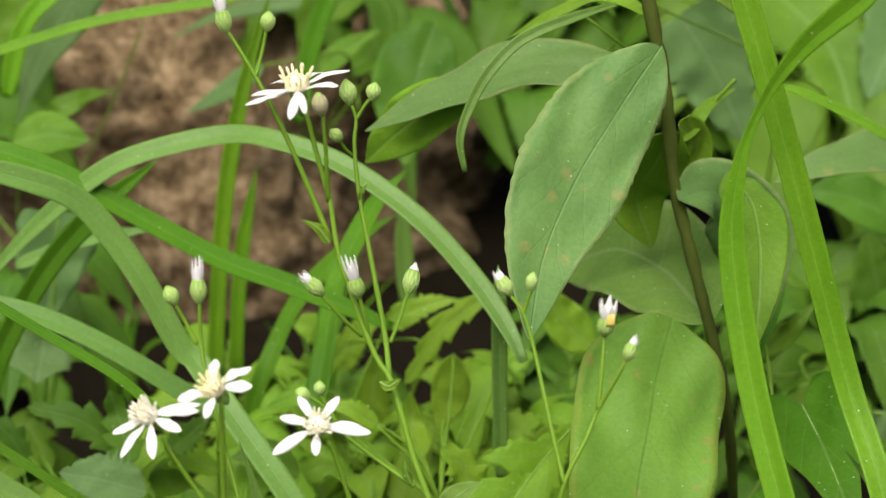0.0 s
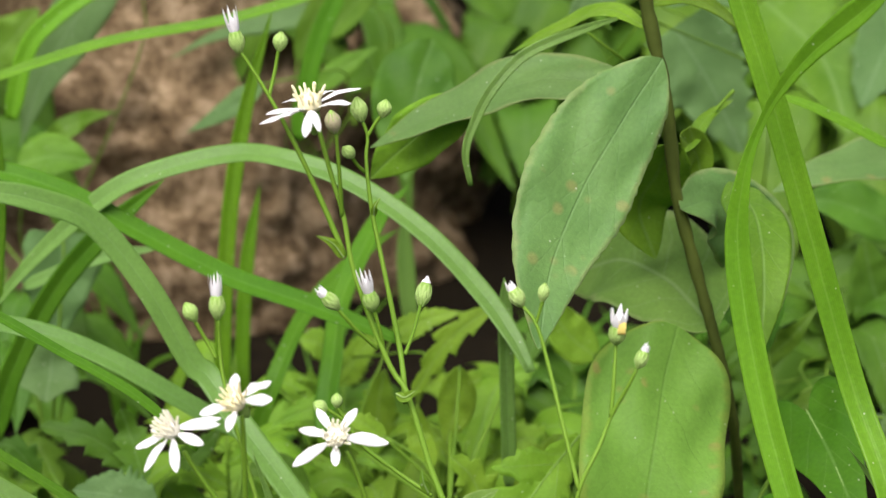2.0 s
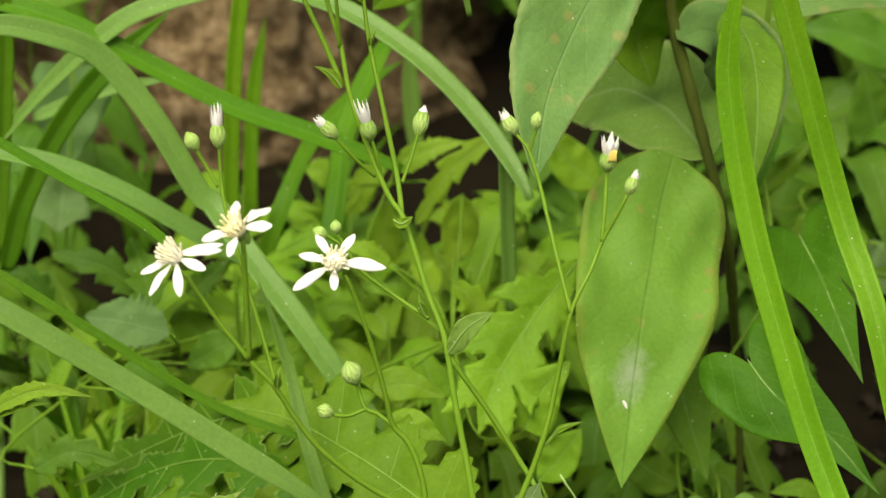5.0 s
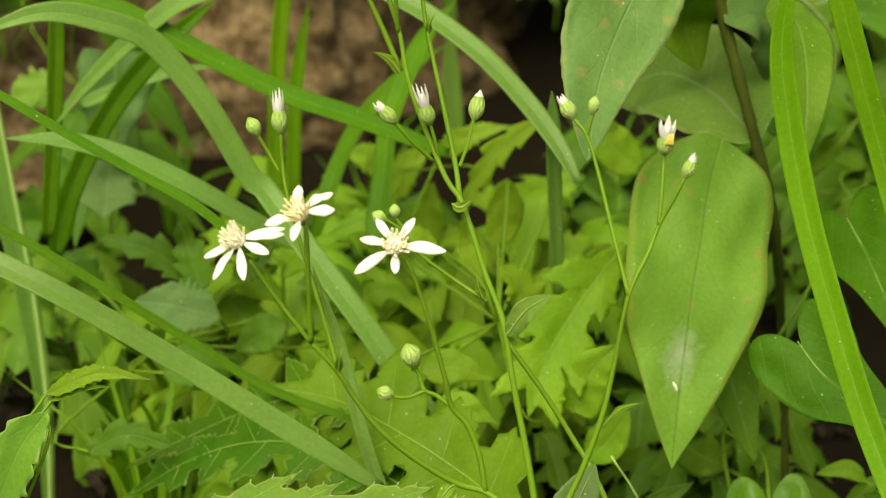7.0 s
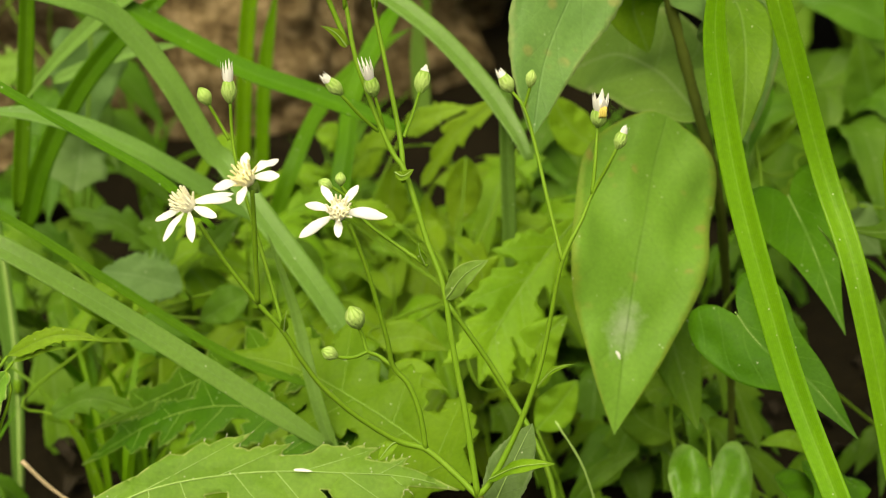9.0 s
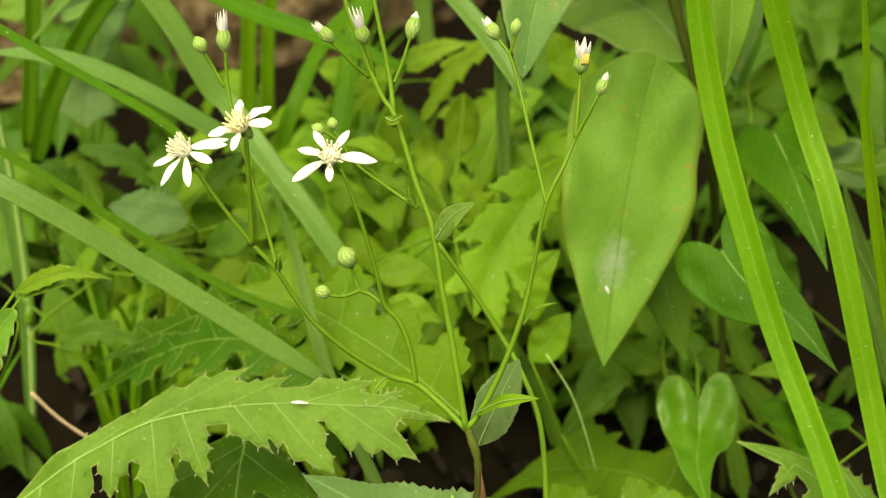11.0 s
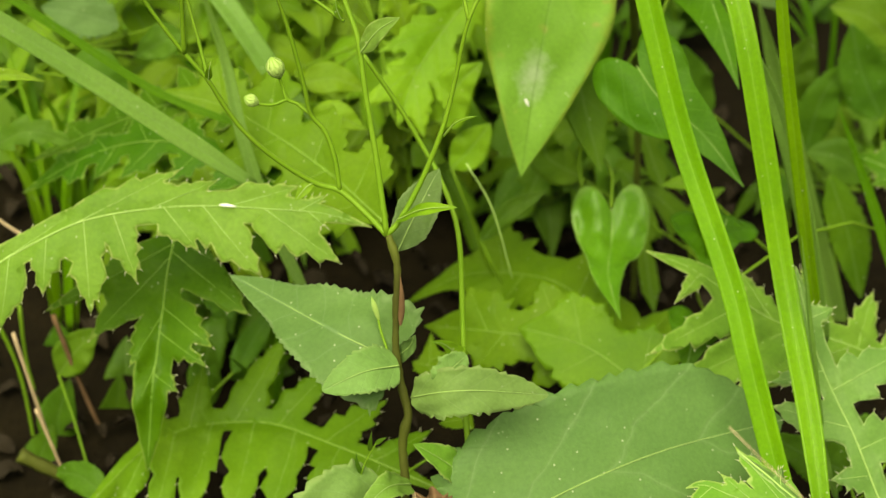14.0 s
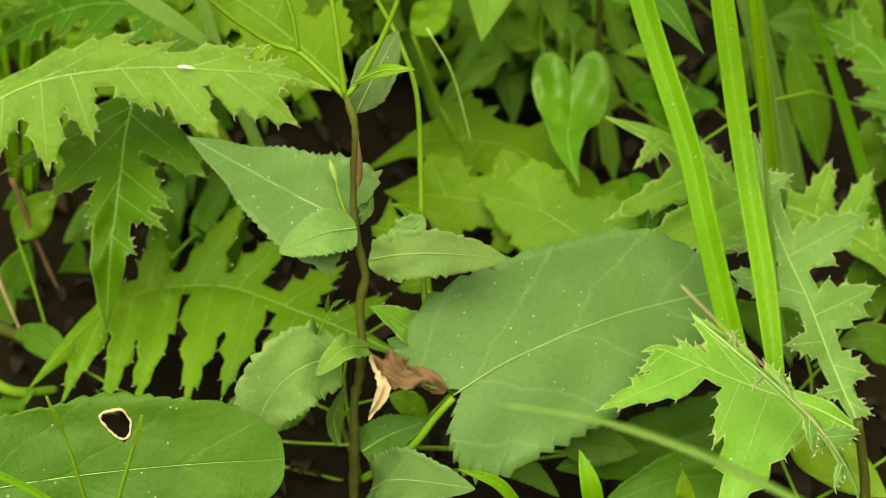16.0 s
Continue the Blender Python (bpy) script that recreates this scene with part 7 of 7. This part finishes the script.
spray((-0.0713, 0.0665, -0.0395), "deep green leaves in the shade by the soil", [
    ([(-0.0769, 0.082, -0.0372), (-0.0779, 0.082, -0.0245), (-0.0736, 0.082, -0.0099)], 0.0061, oval, HERB_SHADE, UPC, NONE),
    ([(-0.0705, 0.0975, -0.0471), (-0.0627, 0.0975, -0.0338), (-0.0601, 0.0975, -0.0167)], 0.0054, oval, HERB_SHADE, UPC, NONE),
    ([(-0.085, 0.0665, -0.0357), (-0.081, 0.0665, -0.0272), (-0.0769, 0.0665, -0.0168)], 0.0051, oval, HERB_SHADE, UPC, TEETH),
    ([(-0.0317, 0.0975, -0.0285), (-0.0333, 0.0975, -0.0159), (-0.0312, 0.0975, -0.0033)], 0.0054, oval, HERB_SHADE, UPC, NONE),
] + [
    ([(-0.0276, 0.113, -0.0336), (-0.0164, 0.113, -0.0246), (-0.0053, 0.113, -0.0242)], 0.0055, oval, HERB_SHADE, UPC, TEETH),
    ([(-0.0658, -0.0, -0.0211), (-0.0669, -0.0, -0.0134), (-0.0603, 0.0, -0.0075)], 0.0039, oval, HERB_SHADE, UPC, TEETH),
    ([(0.0085, -0.01, -0.0117), (0.0116, -0.01, -0.0059), (0.0176, -0.01, -0.0001)], 0.0030, oval, HERB_SHADE, UPC, TEETH),
    ([(0.0841, -0.03, -0.0024), (0.093, -0.03, -0.0003), (0.1037, -0.03, -0.0019)], 0.0053, oval, HERB_SHADE, UPC, TEETH),
    ([(0.1873, 0.051, -0.009), (0.1802, 0.051, 0.0029), (0.1801, 0.051, 0.0148)], 0.0072, oval, HERB_SHADE, UPC, TEETH),
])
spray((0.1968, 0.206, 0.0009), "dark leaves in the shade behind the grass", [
    ([(0.2003, 0.206, 0.03), (0.1911, 0.206, 0.0471), (0.1848, 0.206, 0.0661)], 0.0098, oval, HERB_SHADE, UPC, TEETH),
    ([(0.1746, 0.206, 0.0161), (0.1774, 0.206, 0.036), (0.1846, 0.206, 0.0512)], 0.0072, oval, HERB_SHADE, UPC, TEETH),
    ([(0.2084, 0.2305, 0.0482), (0.1968, 0.2305, 0.0589), (0.182, 0.2305, 0.0628)], 0.0086, oval, HERB_DIM, UPC, TEETH),
    ([(0.1941, 0.1905, 0.0129), (0.1831, 0.1905, 0.0214), (0.171, 0.1905, 0.0233)], 0.0081, oval, HERB_SHADE, UPC, TEETH),
    ([(0.1724, 0.2305, 0.0206), (0.1727, 0.2305, 0.0363), (0.1772, 0.2305, 0.0518)], 0.0079, oval, HERB_SHADE, UPC, TEETH),
    ([(0.136, 0.1905, 0.0375), (0.1292, 0.1905, 0.0479), (0.1241, 0.1905, 0.0624)], 0.0067, oval, HERB_SHADE, UPC, TEETH),
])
# stalks and straws
for label, mat, r, pts in (
    ("thin reddish-brown dry stem leaning over", DRY, 0.0008, [(-0.0775, 0.082, 0.013), (-0.0702, 0.082, -0.0119), (-0.0613, 0.082, -0.0378)]),
    ("bleached straw lying on the soil", STRAW, 0.0006, [(-0.0787, 0.051, -0.0012), (-0.0756, 0.051, -0.011), (-0.072, 0.051, -0.0229)]),
    ("thin tan twig between the leaves", STRAW, 0.0007, [(-0.0976, 0.0665, 0.0628), (-0.0895, 0.0665, 0.054), (-0.0767, 0.0665, 0.0442)]),
    ("bleached straw leaning over the soil", STRAW, 0.0006, [(-0.0869, 0.0665, 0.0155), (-0.0818, 0.0665, -0.0069), (-0.0753, 0.0665, -0.0338)]),
    ("thin green stem in the shade", STEM, 0.0007, [(-0.0977, 0.082, 0.0181), (-0.089, 0.082, -0.0075), (-0.0848, 0.082, -0.0427)]),
) + (
    ("thin green stem in the shade", STEM, 0.0006, [(-0.0906, 0.0975, 0.0076), (-0.0886, 0.0975, -0.019), (-0.0781, 0.0975, -0.0617)]),
    ("thin green stem behind the thistle", STEM, 0.0006, [(-0.0083, 0.082, 0.0452), (-0.0055, 0.0742, 0.0361), (-0.0009, 0.0665, 0.0136)]),
    ("slender pale grass stem", RIB, 0.0003, [(0.0459, 0.0665, 0.0747), (0.0539, 0.0665, 0.0606), (0.0609, 0.0665, 0.0377)]),
    ("thin tan grass stem leaning across", STRAW, 0.00012, [(0.0843, -0.16, 0.1318), (0.0931, -0.165, 0.125), (0.1041, -0.17, 0.1165), (0.1133, -0.175, 0.1067)]),
    ("dark rotting twig on the soil", STEM_DARK, 0.0022, [(-0.0815, 0.0355, -0.0071), (-0.0689, 0.0355, -0.0146), (-0.0578, 0.0355, -0.0222)]),
    ("green creeping stem on the soil", STEM, 0.0018, [(-0.074, 0.0, -0.0041), (-0.065, 0.0, -0.0086), (-0.0558, 0.01, -0.0144)]),
):
    straw = thing("stem", pts[0], label, "stem")
    part("shaft", tube(pts, r, r * 0.7, 6, 12, lumpy=0.2), mat, straw)
front = thing("grass_stalk", (0.1217, -0.13, 0.0585), "yellow-green grass stalk leaning close to the lens", "grass")
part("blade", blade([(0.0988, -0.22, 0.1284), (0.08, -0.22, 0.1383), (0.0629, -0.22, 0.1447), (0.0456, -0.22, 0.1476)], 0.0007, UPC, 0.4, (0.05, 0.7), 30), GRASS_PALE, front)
part("midrib", tube([(0.0966, -0.221, 0.1301), (0.0797, -0.221, 0.1389), (0.0628, -0.221, 0.1453), (0.049, -0.221, 0.1478)], 0.00015, 0.0001, 5, 20), RIB, front)
front = thing("grass_stalk", (-0.03, -0.12, 0.0466), "thin grass stalk with small spikelets", "grass")
part("stalk", tube([(-0.0294, -0.12, 0.0466), (-0.0328, -0.12, 0.063), (-0.0367, -0.12, 0.0757)], 0.0005, 0.0003, 6), STEM, front)
part("spikelet", leaf([(-0.0337, -0.121, 0.0674), (-0.035, -0.122, 0.0731), (-0.0366, -0.122, 0.0774)], 0.0006, lance, UPC, nu=16, nv=2), HERB, front)
part("stalk", tube([(-0.0234, -0.12, 0.0468), (-0.0199, -0.12, 0.0604), (-0.0171, -0.12, 0.0715)], 0.0005, 0.0003, 6), STEM, front)
part("spikelet", leaf([(-0.019, -0.121, 0.0641), (-0.0176, -0.122, 0.0693), (-0.0168, -0.122, 0.0736)], 0.0006, lance, UPC, nu=16, nv=2), HERB, front)
part("blade", blade([(-0.0488, -0.13, 0.0642), (-0.0421, -0.13, 0.0608), (-0.032, -0.13, 0.0537)], 0.0008, UPC, 0.3, (0.1, 0.3), 16), GRASS, front)
bright = thing("grass_tuft", (0.0868, -0.07, 0.0049), "short bright grass blade", "grass")
part("blade", blade([(0.0882, -0.07, 0.005), (0.0857, -0.07, 0.0172), (0.0828, -0.065, 0.0245)], 0.0026, UPC, 0.3, (0.1, 0.5), 20), GRASS, bright)
part("blade", blade([(0.0655, -0.1, 0.0333), (0.0599, -0.1, 0.0405), (0.0508, -0.1, 0.0442)], 0.0014, UPC, 0.3, (0.1, 0.6), 20), GRASS, bright)
seedling = thing("seedling", (0.0178, -0.04, 0.0363), "tiny seedling with three narrow leaves", "plant")
part("stem", tube([(0.0175, -0.04, 0.0363), (0.0191, -0.04, 0.0426), (0.0217, -0.04, 0.0485)], 0.0003, 0.0002, 5), STEM, seedling)
for tip in ([(0.0201, -0.04, 0.046), (0.0203, -0.041, 0.0499), (0.0206, -0.041, 0.0527)], [(0.0215, -0.04, 0.0482), (0.0231, -0.041, 0.0502), (0.0245, -0.041, 0.0509)], [(0.0181, -0.04, 0.0392), (0.0171, -0.041, 0.0432), (0.0168, -0.041, 0.0465)]):
    part("leaf", leaf(tip, 0.0006, lance, UPC, nu=14, nv=2), HERB_SHADE, seedling)
part("branch", tube([(0.0242, -0.025, 0.0658), (0.0224, -0.022, 0.0697), (0.0216, -0.02, 0.0722)], 0.0004, 0.0003, 6), STEM, aster)
stone("stone", (-0.1078, 0.24, -0.0037), (0.008, 0.007, 0.005), CLAY, "small reddish clay stone on the soil", "stone", 0.2, 5.0, 3)
stone("stone", (0.1333, 0.01, -0.0178), (0.006, 0.004, 0.004), CLAY, "reddish clay lump under the leaves", "stone", 0.2, 7.0, 3)
dangling = thing("dry_flower", (0.075, 0.0, 0.251), "withered brown flower head hanging from a thin stalk", "flower")
part("stalk", tube([(0.0888, 0.0, 0.261), (0.0792, 0.0, 0.2555), (0.0755, 0.0, 0.2527)], 0.0004, 0.0003, 6), STRAW, dangling)
part("calyx", bracts((0.0758, 0.0, 0.253), (-0.5, 0.1, -0.8), 0.0032, 0.0020, 3, 7), BUD_TIP, dangling)
part("wisp", bracts((0.0752, 0.0, 0.2517), (-0.3, 0.1, -0.9), 0.0026, 0.0015, 2, 6), DRY, dangling)

for label, spot, wide in (
    ("small white fallen petal lying on the thistle leaf", [(-0.0217, 0.027, 0.0796), (-0.0196, 0.027, 0.0796), (-0.0169, 0.027, 0.0792)], 0.0004),
    ("tiny white fleck stuck on the broad leaf", [(0.0622, 0.0758, 0.0914), (0.063, 0.0758, 0.0902), (0.0635, 0.0758, 0.0888)], 0.00045),
):
    fleck = thing("fallen_petal", spot[0], label, "petal")
    part("petal_blade", leaf(spot, wide, oval, (0.0, -0.8, 0.6), 0.1, nu=12, nv=2), PETAL, fleck)

# ---- litter on the soil ----
dry = thing("dry_leaf", (0.0409, -0.04, 0.0235), "curled dry brown leaf at the stem's foot", "leaf")
part("leaf_blade", leaf([(0.0326, -0.040, 0.0338), (0.0396, -0.046, 0.0325), (0.0445, -0.043, 0.0305), (0.0500, -0.044, 0.0252)], 0.0036, lambda u: oval(u, 0.9, 0.6), (0.1, -0.7, 0.7), 0.1, 2.4, 8, 0.3, 72, 10, curl=0.3, seed=4), DRY, dry, "crumpled torn brown blade")
withered = thing("withered_leaf", (0.0325, -0.04, 0.018), "yellowed withered leaf edge hanging by the stem", "leaf")
part("leaf_blade", leaf([(0.0313, -0.038, 0.0331), (0.035, -0.045, 0.0285), (0.0313, -0.046, 0.0178)], 0.0019, oval, (0.1, -0.9, 0.4), 0.3, 1.0, 8, 0.3, 40, 4, seed=2), STRAW, withered)


def litter():
    rng = random.Random(8)
    out = []
    for k in range(1100):
        x, y = rng.uniform(-0.22, 0.26), rng.uniform(-0.17, 0.30)
        z = ground_height(x, y) + 0.002
        a = rng.uniform(0, 6.28)
        ln = rng.uniform(0.005, 0.013)
        d = Vector((math.cos(a), math.sin(a), 0))
        p = Vector((x, y, z))
        out.append(leaf([p, p + d * ln * 0.5 + Vector((0, 0, 0.003)), p + d * ln], ln * rng.uniform(0.12, 0.35), oval, (rng.uniform(-.5, .5), rng.uniform(-.5, .3), 1), 0.3, 0.8, 0, 0, 8, 2, seed=k * 0.7))
    verts, faces, uvs = joined(*out)
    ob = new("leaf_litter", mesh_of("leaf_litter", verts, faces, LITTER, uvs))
    tagged(ob, "brown dry leaf litter scattered on the soil", "litter", kind="stuff")


litter()
